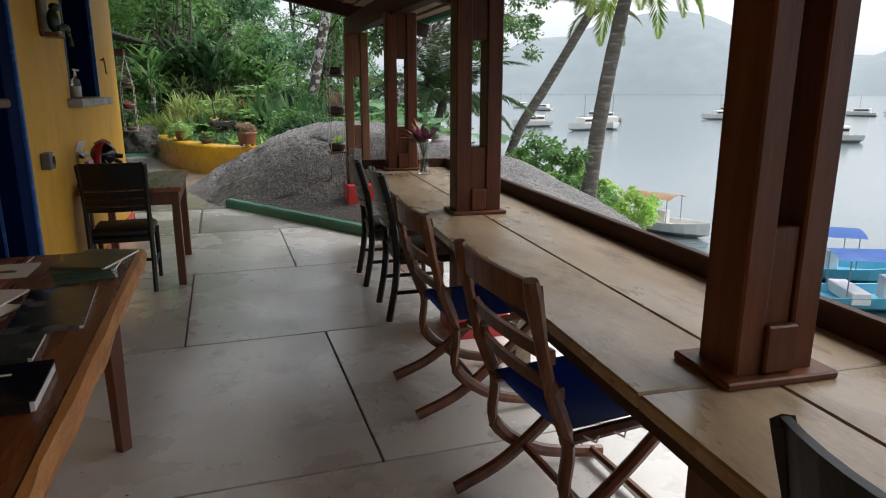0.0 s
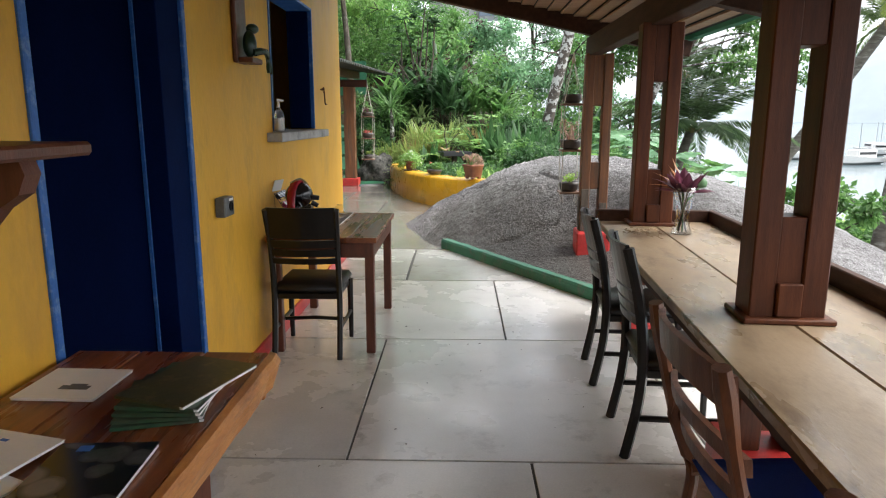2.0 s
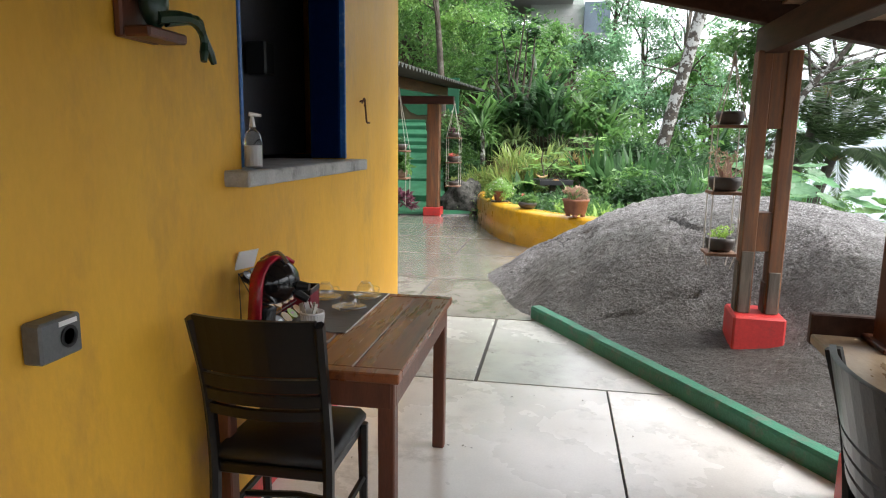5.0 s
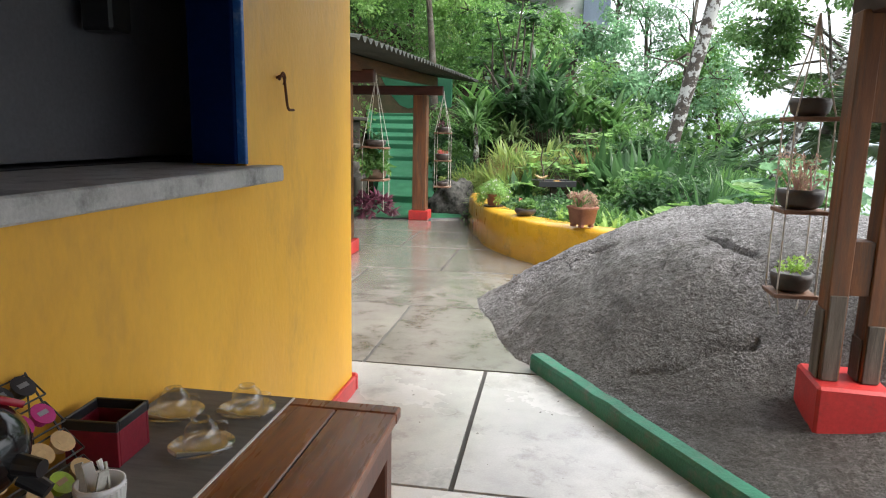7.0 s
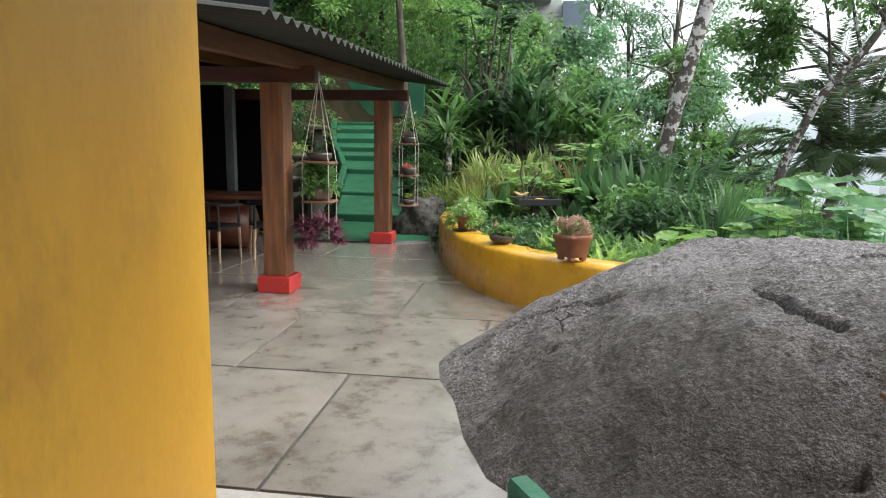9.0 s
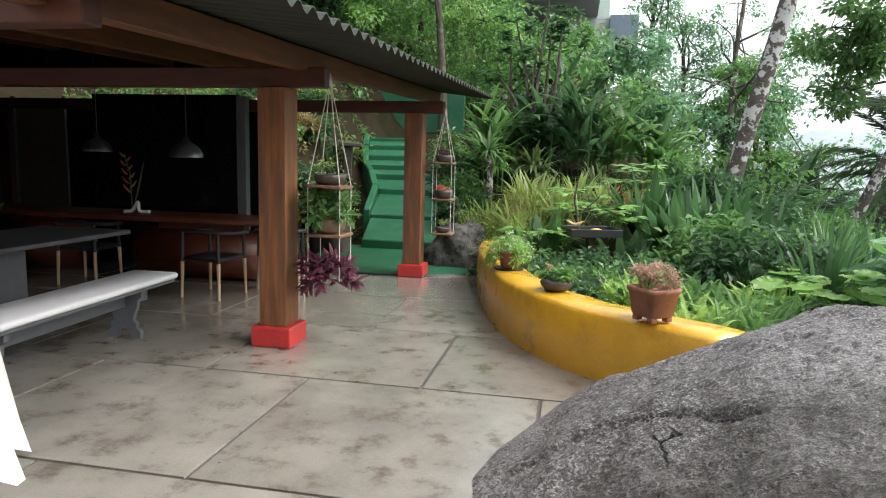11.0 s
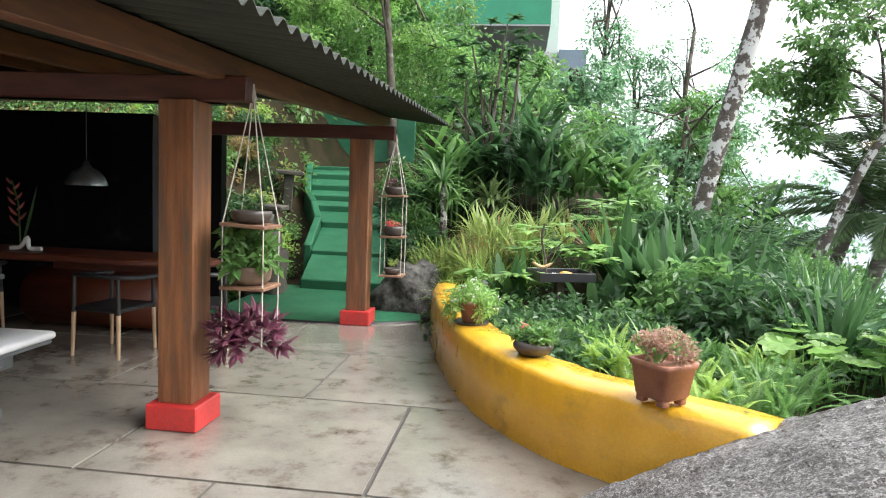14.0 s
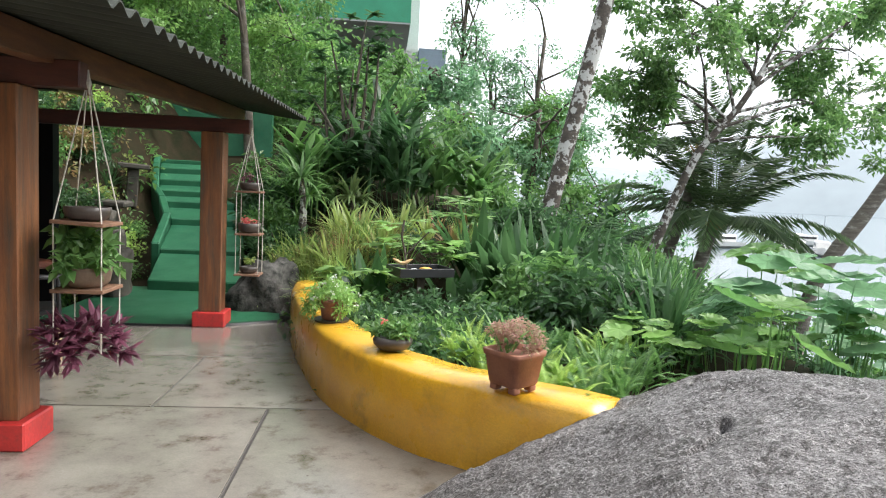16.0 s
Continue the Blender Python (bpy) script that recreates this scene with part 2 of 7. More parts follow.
ASH = shader("pale_ash_wood", (0.62, 0.44, 0.28), (0.5, 0.34, 0.21), 0.5, 5, 40, 0.05)
STEEL = shader("brushed_steel", (0.42, 0.44, 0.46), (0.34, 0.36, 0.38), 0.34, 6, 120, 0.03, metal=0.9)
GREYBOX = shader("grey_plastic", (0.16, 0.17, 0.17), (0.12, 0.125, 0.125), 0.5, 6, 100, 0.05)
DARK = shader("dark_plastic", (0.015, 0.015, 0.016), (0.02, 0.02, 0.022), 0.4, 6, 100, 0.03)
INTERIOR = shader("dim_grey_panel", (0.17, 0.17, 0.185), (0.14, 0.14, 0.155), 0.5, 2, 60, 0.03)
TERRA = shader("terracotta", (0.34, 0.15, 0.09), (0.25, 0.10, 0.06), 0.6, 7, 80, 0.15, c3=(0.2, 0.08, 0.05))
CLAY = shader("dark_glazed_clay", (0.05, 0.042, 0.038), (0.085, 0.07, 0.06), 0.45, 7, 80, 0.15)
TANCLAY = shader("tan_clay", (0.22, 0.155, 0.105), (0.15, 0.10, 0.07), 0.6, 7, 80, 0.15)
ROPE = shader("pale_rope", (0.62, 0.58, 0.52), (0.5, 0.46, 0.4), 0.8, 40, 300, 0.3)
BOARD = shader("shelf_board", (0.26, 0.14, 0.085), (0.17, 0.09, 0.055), 0.6, 4, 40, 0.2, stretch=(1, 6, 6))


def lichen_bark():
    """Rough brown bark with sharp-edged pale lichen blotches."""
    m = shader("lichen_bark", (0.10, 0.082, 0.065), (0.05, 0.04, 0.032), 0.85, 9.0, 40, 1.0, stretch=(1, 1, 1.6))
    n, l = m.node_tree.nodes, m.node_tree.links
    bs = n["Principled BSDF"]
    src = bs.inputs["Base Color"].links[0].from_socket
    tc, nz, mr, mx = n.new("ShaderNodeTexCoord"), n.new("ShaderNodeTexNoise"), n.new("ShaderNodeMapRange"), n.new("ShaderNodeMix")
    nz.inputs["Scale"].default_value, nz.inputs["Detail"].default_value, nz.inputs["Roughness"].default_value = 5.5, 5.0, 0.62
    mr.inputs["From Min"].default_value, mr.inputs["From Max"].default_value = 0.51, 0.56
    mx.data_type = "RGBA"
    l.new(tc.outputs["Object"], nz.inputs["Vector"])
    l.new(nz.outputs["Fac"], mr.inputs["Value"])
    l.new(mr.outputs[0], mx.inputs["Factor"])
    l.new(src, mx.inputs[6])
    mx.inputs[7].default_value = (0.42, 0.415, 0.39, 1)
    l.new(mx.outputs[2], bs.inputs["Base Color"])
    return m


BARK = lichen_bark()
BARK2 = shader("brown_bark", (0.10, 0.078, 0.055), (0.055, 0.045, 0.034), 0.85, 4, 26, 0.8, c3=(0.2, 0.19, 0.16), patch=1.4)
PALMBARK = shader("ringed_palm_bark", (0.15, 0.13, 0.105), (0.085, 0.072, 0.058), 0.85, 3, 26, 0.7, stretch=(1, 1, 4), c3=(0.36, 0.35, 0.31))
LEAF_MID = foliage("leaf_mid", (0.064, 0.209, 0.025), (0.154, 0.362, 0.040))
LEAF_GLOSS = foliage("leaf_dark_glossy", (0.035, 0.125, 0.025), (0.075, 0.205, 0.045), rough=0.25)
LEAF_FRESH = foliage("leaf_fresh", (0.17, 0.40, 0.04), (0.30, 0.55, 0.07))
LEAF_PALM = foliage("frond_grey_green", (0.06, 0.135, 0.035), (0.125, 0.215, 0.06))
LEAF_ALMOND = foliage("leaf_almond", (0.07, 0.21, 0.03), (0.17, 0.36, 0.055))
LEAF_DARK = foliage("leaf_dark", (0.025, 0.100, 0.021), (0.064, 0.181, 0.040))
LEAF_LIME = foliage("leaf_lime", (0.254, 0.490, 0.027), (0.453, 0.689, 0.054))
LEAF_YEL = foliage("leaf_yellow_green", (0.217, 0.362, 0.036), (0.362, 0.435, 0.054))
LEAF_BLUE = foliage("leaf_blue_green", (0.10, 0.29, 0.115), (0.22, 0.45, 0.19))
LEAF_RUST = foliage("leaf_rust", (0.362, 0.181, 0.045), (0.181, 0.217, 0.036))
LEAF_PINK = foliage("leaf_dusty_pink", (0.471, 0.181, 0.154), (0.435, 0.380, 0.181))
LEAF_PURPLE = foliage("leaf_purple", (0.10, 0.016, 0.04), (0.22, 0.032, 0.09))
LEAF_OLIVE = foliage("frond_olive", (0.100, 0.181, 0.033), (0.181, 0.271, 0.054))
PETAL_RED = foliage("petal_red", (0.72, 0.03, 0.02), (0.78, 0.09, 0.04))
PETAL_WHITE = foliage("petal_white", (0.75, 0.75, 0.7), (0.8, 0.78, 0.75))
PETAL_ORANGE = foliage("petal_orange", (0.75, 0.22, 0.02), (0.7, 0.3, 0.03))
PETAL_MAGENTA = foliage("petal_magenta", (0.45, 0.03, 0.28), (0.55, 0.06, 0.4))
GLASS = glass("clear_glass", (0.98, 1.0, 0.99))


def thin_glass(name):
    """Thin-walled tableware: clear, with a sharp sheen that grows towards the rim."""
    m = bpy.data.materials.new(name)
    m.use_nodes = True
    n, l = m.node_tree.nodes, m.node_tree.links
    clear, gloss, ms, fr, sheen = n.new("ShaderNodeBsdfTransparent"), n.new("ShaderNodeBsdfGlossy"), n.new("ShaderNodeMixShader"), n.new("ShaderNodeLayerWeight"), n.new("ShaderNodeMapRange")
    clear.inputs[0].default_value = (0.96, 0.97, 0.97, 1)
    gloss.inputs["Roughness"].default_value = 0.03
    fr.inputs["Blend"].default_value = 0.25
    sheen.inputs["To Min"].default_value, sheen.inputs["To Max"].default_value = 0.05, 0.6
    l.new(fr.outputs["Facing"], sheen.inputs["Value"])
    l.new(sheen.outputs[0], ms.inputs[0])
    l.new(clear.outputs[0], ms.inputs[1])
    l.new(gloss.outputs[0], ms.inputs[2])
    l.new(ms.outputs[0], n["Material Output"].inputs[0])
    return m


THIN_GLASS = thin_glass("thin_clear_glass")
PAPER = shader("matt_white_paper", (0.84, 0.83, 0.81), (0.79, 0.78, 0.76), 0.6, 6, 90, 0.02, grit=0.05)
INK = shader("grey_print", (0.16, 0.15, 0.14), (0.12, 0.115, 0.11), 0.6, 6, 90, 0.02)
COVER = shader("photo_cover", (0.05, 0.06, 0.05), (0.13, 0.13, 0.13), 0.25, 9, 40, 0.02, c3=(0.02, 0.05, 0.02), patch=0.8)
COVER_GREEN = shader("green_brochure", (0.03, 0.10, 0.05), (0.07, 0.09, 0.06), 0.3, 12, 60, 0.02, c3=(0.02, 0.05, 0.03), patch=2)
COVER_GOLD = shader("golden_brochure", (0.10, 0.085, 0.03), (0.05, 0.06, 0.03), 0.3, 12, 60, 0.02, c3=(0.20, 0.15, 0.06), patch=2)
CRIMSON = shader("crimson_leatherette", (0.25, 0.012, 0.03), (0.20, 0.01, 0.025), 0.45, 8, 120, 0.08)
GLOSS_BLACK = shader("gloss_black_plastic", (0.01, 0.01, 0.011), (0.014, 0.014, 0.015), 0.12, 5, 90, 0.0)
GLOSS_RED = shader("gloss_red_plastic", (0.40, 0.01, 0.03), (0.36, 0.01, 0.028), 0.2, 5, 90, 0.0)
CAP_GOLD = shader("gold_foil", (0.62, 0.42, 0.2), (0.55, 0.36, 0.16), 0.35, 9, 90, 0.03)
CAP_PINK = shader("pink_foil", (0.55, 0.02, 0.22), (0.5, 0.02, 0.2), 0.35, 9, 90, 0.03)
CAP_LIME = shader("lime_foil", (0.42, 0.6, 0.03), (0.38, 0.55, 0.03), 0.35, 9, 90, 0.03)
CAP_BLACK = shader("black_foil", (0.02, 0.02, 0.025), (0.03, 0.03, 0.035), 0.3, 9, 90, 0.03)
MAT_GREY = shader("grey_woven_mat", (0.19, 0.18, 0.165), (0.135, 0.127, 0.115), 0.75, 8, 240, 0.3, stretch=(1, 6, 1))
HULL = shader("white_gelcoat", (0.78, 0.77, 0.74), (0.72, 0.71, 0.68), 0.25, 2, 40, 0.02)
AWNING = shader("tan_awning", (0.62, 0.42, 0.25), (0.56, 0.37, 0.22), 0.8, 4, 90, 0.05)
BLUE_TARP = shader("blue_tarpaulin", (0.02, 0.14, 0.52), (0.03, 0.18, 0.6), 0.5, 3, 50, 0.1)
TURQ = shader("turquoise_boat_paint", (0.10, 0.45, 0.62), (0.14, 0.52, 0.68), 0.4, 3, 60, 0.05)
TILEWHITE = shader("white_tile_cladding", (0.74, 0.74, 0.71), (0.68, 0.68, 0.65), 0.5, 0.6, 12, 0.02)
SOFFIT = shader("grey_soffit", (0.42, 0.43, 0.42), (0.37, 0.38, 0.37), 0.7, 0.5, 12, 0.02)
WINBLUE = shader("blue_grey_screen", (0.20, 0.25, 0.31), (0.17, 0.21, 0.27), 0.4, 0.8, 12, 0.02)
STONE_STEP = shader("dark_stone", (0.075, 0.065, 0.05), (0.05, 0.045, 0.035), 0.8, 6, 40, 0.6)
CLOTH = shader("white_cloth", (0.72, 0.71, 0.66), (0.62, 0.61, 0.56), 0.8, 3, 140, 0.1, c3=(0.5, 0.5, 0.42), patch=0.7)
FRUIT = shader("papaya_flesh", (0.8, 0.33, 0.05), (0.75, 0.5, 0.1), 0.4, 12, 60, 0.1)
FROG = shader("green_glaze", (0.010, 0.036, 0.022), (0.02, 0.055, 0.03), 0.3, 9, 60, 0.1)
RUST = shader("rusty_iron", (0.16, 0.06, 0.025), (0.10, 0.04, 0.02), 0.8, 20, 90, 0.3, metal=0.3)
# Hill tones with the bay's haze mixed into colour and emission.
HILL_FAR = backdrop_mat("painted_haze_far_hill", (0.20, 0.23, 0.245), 0.42)
HILL_NEAR = backdrop_mat("painted_haze_near_hill", (0.10, 0.135, 0.125), 0.4)

def granite():
    """Coarse salt-and-pepper granite with pale lichen, damp dark hollows, mossy stains and hairline cracks."""
    m = bpy.data.materials.new("granite")
    m.use_nodes = True
    n, l = m.node_tree.nodes, m.node_tree.links
    bs = n["Principled BSDF"]
    tc = n.new("ShaderNodeTexCoord")

    def tex(scale, detail=4.0, rough=0.6, lacunarity=2.0):
        t = n.new("ShaderNodeTexNoise")
        t.inputs["Scale"].default_value = scale
        t.inputs["Detail"].default_value = detail
        t.inputs["Roughness"].default_value = rough
        t.inputs["Lacunarity"].default_value = lacunarity
        l.new(tc.outputs["Object"], t.inputs["Vector"])
        return t.outputs["Fac"]

    def span(s, lo, hi, a=0.0, b=1.0):
        r = n.new("ShaderNodeMapRange")
        for key, val in (("From Min", lo), ("From Max", hi), ("To Min", a), ("To Max", b)):
            r.inputs[key].default_value = val
        l.new(s, r.inputs["Value"])
        return r.outputs[0]

    def calc(op, a, b):
        k = n.new("ShaderNodeMath")
        k.operation = op
        for sock, val in zip(k.inputs, (a, b)):
            if isinstance(val, float):
                sock.default_value = val
            else:
                l.new(val, sock)
        return k.outputs[0]

    def mix(fac, a, b):
        x = n.new("ShaderNodeMix")
        x.data_type = "RGBA"
        for sock, val in ((x.inputs["Factor"], fac), (x.inputs[6], a), (x.inputs[7], b)):
            if isinstance(val, bpy.types.NodeSocket):
                l.new(val, sock)
            else:
                sock.default_value = (*val, 1)
        return x.outputs[2]

    big, mid, lump = tex(0.9, 6.0), tex(4.5, 8.0, 0.68), tex(24.0, 6.0, 0.7)
    grain, fine = tex(62.0, 3.0, 0.75), tex(150.0, 2.0, 0.7)
    col = mix(span(big, 0.38, 0.62), (0.335, 0.32, 0.313), (0.165, 0.154, 0.147))
    col = mix(span(mid, 0.48, 0.62, 0.0, 0.75), col, (0.07, 0.063, 0.056))
    col = mix(span(grain, 0.50, 0.57, 0.0, 0.85), col, (0.52, 0.50, 0.49))
    col = mix(span(fine, 0.54, 0.62, 0.0, 0.85), col, (0.035, 0.031, 0.028))
    col = mix(span(lump, 0.52, 0.62, 0.0, 0.72), col, (0.055, 0.049, 0.043))
    pale = calc("MULTIPLY", span(tex(1.7, 5.0), 0.54, 0.66), span(lump, 0.40, 0.52, 0.8, 0.0))
    col = mix(pale, col, (0.47, 0.455, 0.44))
    place = n.new("ShaderNodeVectorMath")
    place.operation = "DISTANCE"
    l.new(tc.outputs["Object"], place.inputs[0])
    place.inputs[1].default_value = (0.25, 9.4, 0.3)
    low = n.new("ShaderNodeVectorMath")
    low.operation = "DISTANCE"
    l.new(tc.outputs["Object"], low.inputs[0])
    low.inputs[1].default_value = (1.35, 7.75, 0.1)
    near = calc("MINIMUM", place.outputs["Value"], calc("SUBTRACT", low.outputs["Value"], 0.35))
    moss = span(calc("ADD", calc("MULTIPLY", tex(2.6, 9.0, 0.7), 3.2), near), 2.2, 3.2, 0.7, 0.0)
    col = mix(moss, col, (0.042, 0.036, 0.023))
    warp = n.new("ShaderNodeVectorMath")
    warp.operation = "MULTIPLY_ADD"
    wob = n.new("ShaderNodeTexNoise")
    wob.inputs["Scale"].default_value, wob.inputs["Detail"].default_value = 3.0, 5.0
    l.new(tc.outputs["Object"], wob.inputs["Vector"])
    l.new(wob.outputs["Color"], warp.inputs[0])
    warp.inputs[1].default_value = (0.5, 0.5, 0.5)
    l.new(tc.outputs["Object"], warp.inputs[2])
    vor = n.new("ShaderNodeTexVoronoi")
    vor.feature = "DISTANCE_TO_EDGE"
    vor.inputs["Scale"].default_value = 1.15
    l.new(warp.outputs[0], vor.inputs["Vector"])
    line = calc("MULTIPLY", span(vor.outputs["Distance"], 0.004, 0.011, 1.0, 0.0), span(tex(1.1, 2.0), 0.67, 0.72))
    col = mix(line, col, (0.012, 0.011, 0.010))
    l.new(col, bs.inputs["Base Color"])
    l.new(calc("SUBTRACT", span(mid, 0.4, 0.65, 0.66, 0.45), calc("MULTIPLY", moss, 0.2)), bs.inputs["Roughness"])
    bs.inputs["Specular IOR Level"].default_value = 0.35
    hgt = calc("ADD", calc("MULTIPLY", grain, 0.55), calc("MULTIPLY", lump, 1.3))
    hgt = calc("ADD", hgt, calc("MULTIPLY", mid, 1.8))
    hgt = calc("SUBTRACT", hgt, line)
    b = n.new("ShaderNodeBump")
    b.inputs["Strength"].default_value, b.inputs["Distance"].default_value = 1.0, 0.06
    l.new(hgt, b.inputs["Height"])
    l.new(b.outputs[0], bs.inputs["Normal"])
    return m


ROCK = granite()


def river_stones():
    """Printed cover: rounded grey river stones with dark gaps and a little green."""
    m = shader("river_stone_print", (0.16, 0.15, 0.15), (0.09, 0.085, 0.085), 0.2, 6, 90, 0.0, c3=(0.02, 0.05, 0.02), patch=0.6, grit=0.15)
    n, l = m.node_tree.nodes, m.node_tree.links
    bs = n["Principled BSDF"]
    src = bs.inputs["Base Color"].links[0].from_socket
    tc, vo, mr, mx = n.new("ShaderNodeTexCoord"), n.new("ShaderNodeTexVoronoi"), n.new("ShaderNodeMapRange"), n.new("ShaderNodeMix")
    vo.inputs["Scale"].default_value = 13.0
    mr.inputs["From Min"].default_value, mr.inputs["From Max"].default_value = 0.36, 0.62
    mx.data_type = "RGBA"
    l.new(tc.outputs["Object"], vo.inputs["Vector"])
    l.new(vo.outputs["Distance"], mr.inputs["Value"])
    l.new(mr.outputs[0], mx.inputs["Factor"])
    l.new(src, mx.inputs[6])
    mx.inputs[7].default_value = (0.012, 0.014, 0.010, 1)
    l.new(mx.outputs[2], bs.inputs["Base Color"])
    return m


STONE_PRINT = river_stones()
sea_mat = shader("bay_water", (0.10, 0.14, 0.15), (0.12, 0.16, 0.17), 0.16, 0.05, 1.6, 0.9, stretch=(0.6, 1.6, 1), spec=0.3)


# ---- mesh helpers ----
def mesh_of(bm, name, material, smooth=False):
    me = bpy.data.meshes.new(name)
    bm.normal_update()
    bm.to_mesh(me)
    bm.free()
    me.materials.append(material)
    if smooth:
        me.shade_smooth()
    return me


def part(name, bm, material, parent=None, label="", smooth=False):
    """Links a bmesh as one mesh object, under a thing or a part."""
    ob = new(name, bm if isinstance(bm, bpy.types.Mesh) else mesh_of(bm, name, material, smooth))
    if parent:
        ob.parent = parent
    if label:
        ob["label"] = label
    return ob


def thing(name, m, label, category, group="", kind=""):
    ob = new(name)
    ob.empty_display_size = 0.1
    ob.matrix_basis = m if isinstance(m, Matrix) else pose(*m)
    return tagged(ob, label, category, group, kind)


def box(bm, x0, x1, y0, y1, z0, z1, bev=0.0, m=None):
    vs = [bm.verts.new(p) for p in ((x0, y0, z0), (x1, y0, z0), (x1, y1, z0), (x0, y1, z0), (x0, y0, z1), (x1, y0, z1), (x1, y1, z1), (x0, y1, z1))]
    fs = [bm.faces.new([vs[i] for i in f]) for f in ((3, 2, 1, 0), (4, 5, 6, 7), (0, 1, 5, 4), (1, 2, 6, 5), (2, 3, 7, 6), (3, 0, 4, 7))]
    if bev:
        es = list({e for f in fs for e in f.edges})
        out = bmesh.ops.bevel(bm, geom=es, offset=bev, segments=1, affect="EDGES")
        vs = list({v for f in out["faces"] for v in f.verts} | {v for v in vs if v.is_valid})
    if m is not None:
        bmesh.ops.transform(bm, matrix=m, verts=[v for v in vs if v.is_valid])
    return bm


def cube(x0, x1, y0, y1, z0, z1, bev=0.004, m=None):
    return box(bmesh.new(), x0, x1, y0, y1, z0, z1, bev, m)


def tube(bm, pts, radii, sides=8, flat=1.0, cap=True):
    """A round bar along points, with a radius at each; flat squashes it sideways."""
    pts = [Vector(p) for p in pts]
    if not hasattr(radii, "__len__"):
        radii = [radii] * len(pts)
    rings = []
    up = Vector((0.013, 0.021, 1))
    for i, p in enumerate(pts):
        d = (pts[min(i + 1, len(pts) - 1)] - pts[max(i - 1, 0)]).normalized()
        ref = up if abs(d.dot(up.normalized())) < 0.95 else Vector((0, 1, 0.02))
        a = d.cross(ref).normalized()
        b = d.cross(a).normalized()
        rings.append([bm.verts.new(p + radii[i] * (math.cos(t) * a * flat + math.sin(t) * b)) for t in (2 * math.pi * k / sides for k in range(sides))])
    for r, s in zip(rings, rings[1:]):
        for k in range(sides):
            bm.faces.new((r[k], r[(k + 1) % sides], s[(k + 1) % sides], s[k]))
    if cap:
        bm.faces.new(rings[0][::-1])
        bm.faces.new(rings[-1])
    return bm


def bar(pts, radii, sides=8, flat=1.0):
    return tube(bmesh.new(), pts, radii, sides, flat)


def lathe(profile, sides=20, closed_top=False, at=(0, 0, 0), squash=1.0):
    """Turns (radius, height) pairs about z."""
    bm = bmesh.new()
    rings = []
    for r, z in profile:
        rings.append([bm.verts.new((at[0] + r * math.cos(t), at[1] + squash * r * math.sin(t), at[2] + z)) for t in (2 * math.pi * k / sides for k in range(sides))])
    for r, s in zip(rings, rings[1:]):
        for k in range(sides):
            bm.faces.new((r[k], r[(k + 1) % sides], s[(k + 1) % sides], s[k]))
    bm.faces.new(rings[0][::-1])
    if closed_top:
        bm.faces.new(rings[-1])
    return bm


def slab(outline, z0, z1, bev=0.0):
    """A flat piece with the outline in plan."""
    bm = bmesh.new()
    lo = [bm.verts.new((x, y, z0)) for x, y in outline]
    hi = [bm.verts.new((x, y, z1)) for x, y in outline]
    k = len(outline)
    bm.faces.new(lo[::-1])
    bm.faces.new(hi)
    for i in range(k):
        bm.faces.new((lo[i], lo[(i + 1) % k], hi[(i + 1) % k], hi[i]))
    bmesh.ops.recalc_face_normals(bm, faces=bm.faces)
    if bev:
        bmesh.ops.bevel(bm, geom=list(bm.edges), offset=bev, segments=1, affect="EDGES")
    return bm


def arc(points, n=8):
    """A smooth line through points (Catmull-Rom)."""
    p = [Vector(q) for q in points]
    p = [2 * p[0] - p[1]] + p + [2 * p[-1] - p[-2]]
    out = []
    for i in range(1, len(p) - 2):
        for k in range(n):
            t = k / n
            out.append(0.5 * (2 * p[i] + (p[i + 1] - p[i - 1]) * t + (2 * p[i - 1] - 5 * p[i] + 4 * p[i + 1] - p[i + 2]) * t * t
                              + (3 * p[i] - p[i - 1] - 3 * p[i + 1] + p[i + 2]) * t ** 3))
    return out + [p[-2]]


def raw(name, verts, faces, material, parent=None, label="", smooth=False):
    me = bpy.data.meshes.new(name)
    me.from_pydata(verts, [], faces)
    me.materials.append(material)
    if smooth:
        me.shade_smooth()
    return part(name, me, material, parent, label)


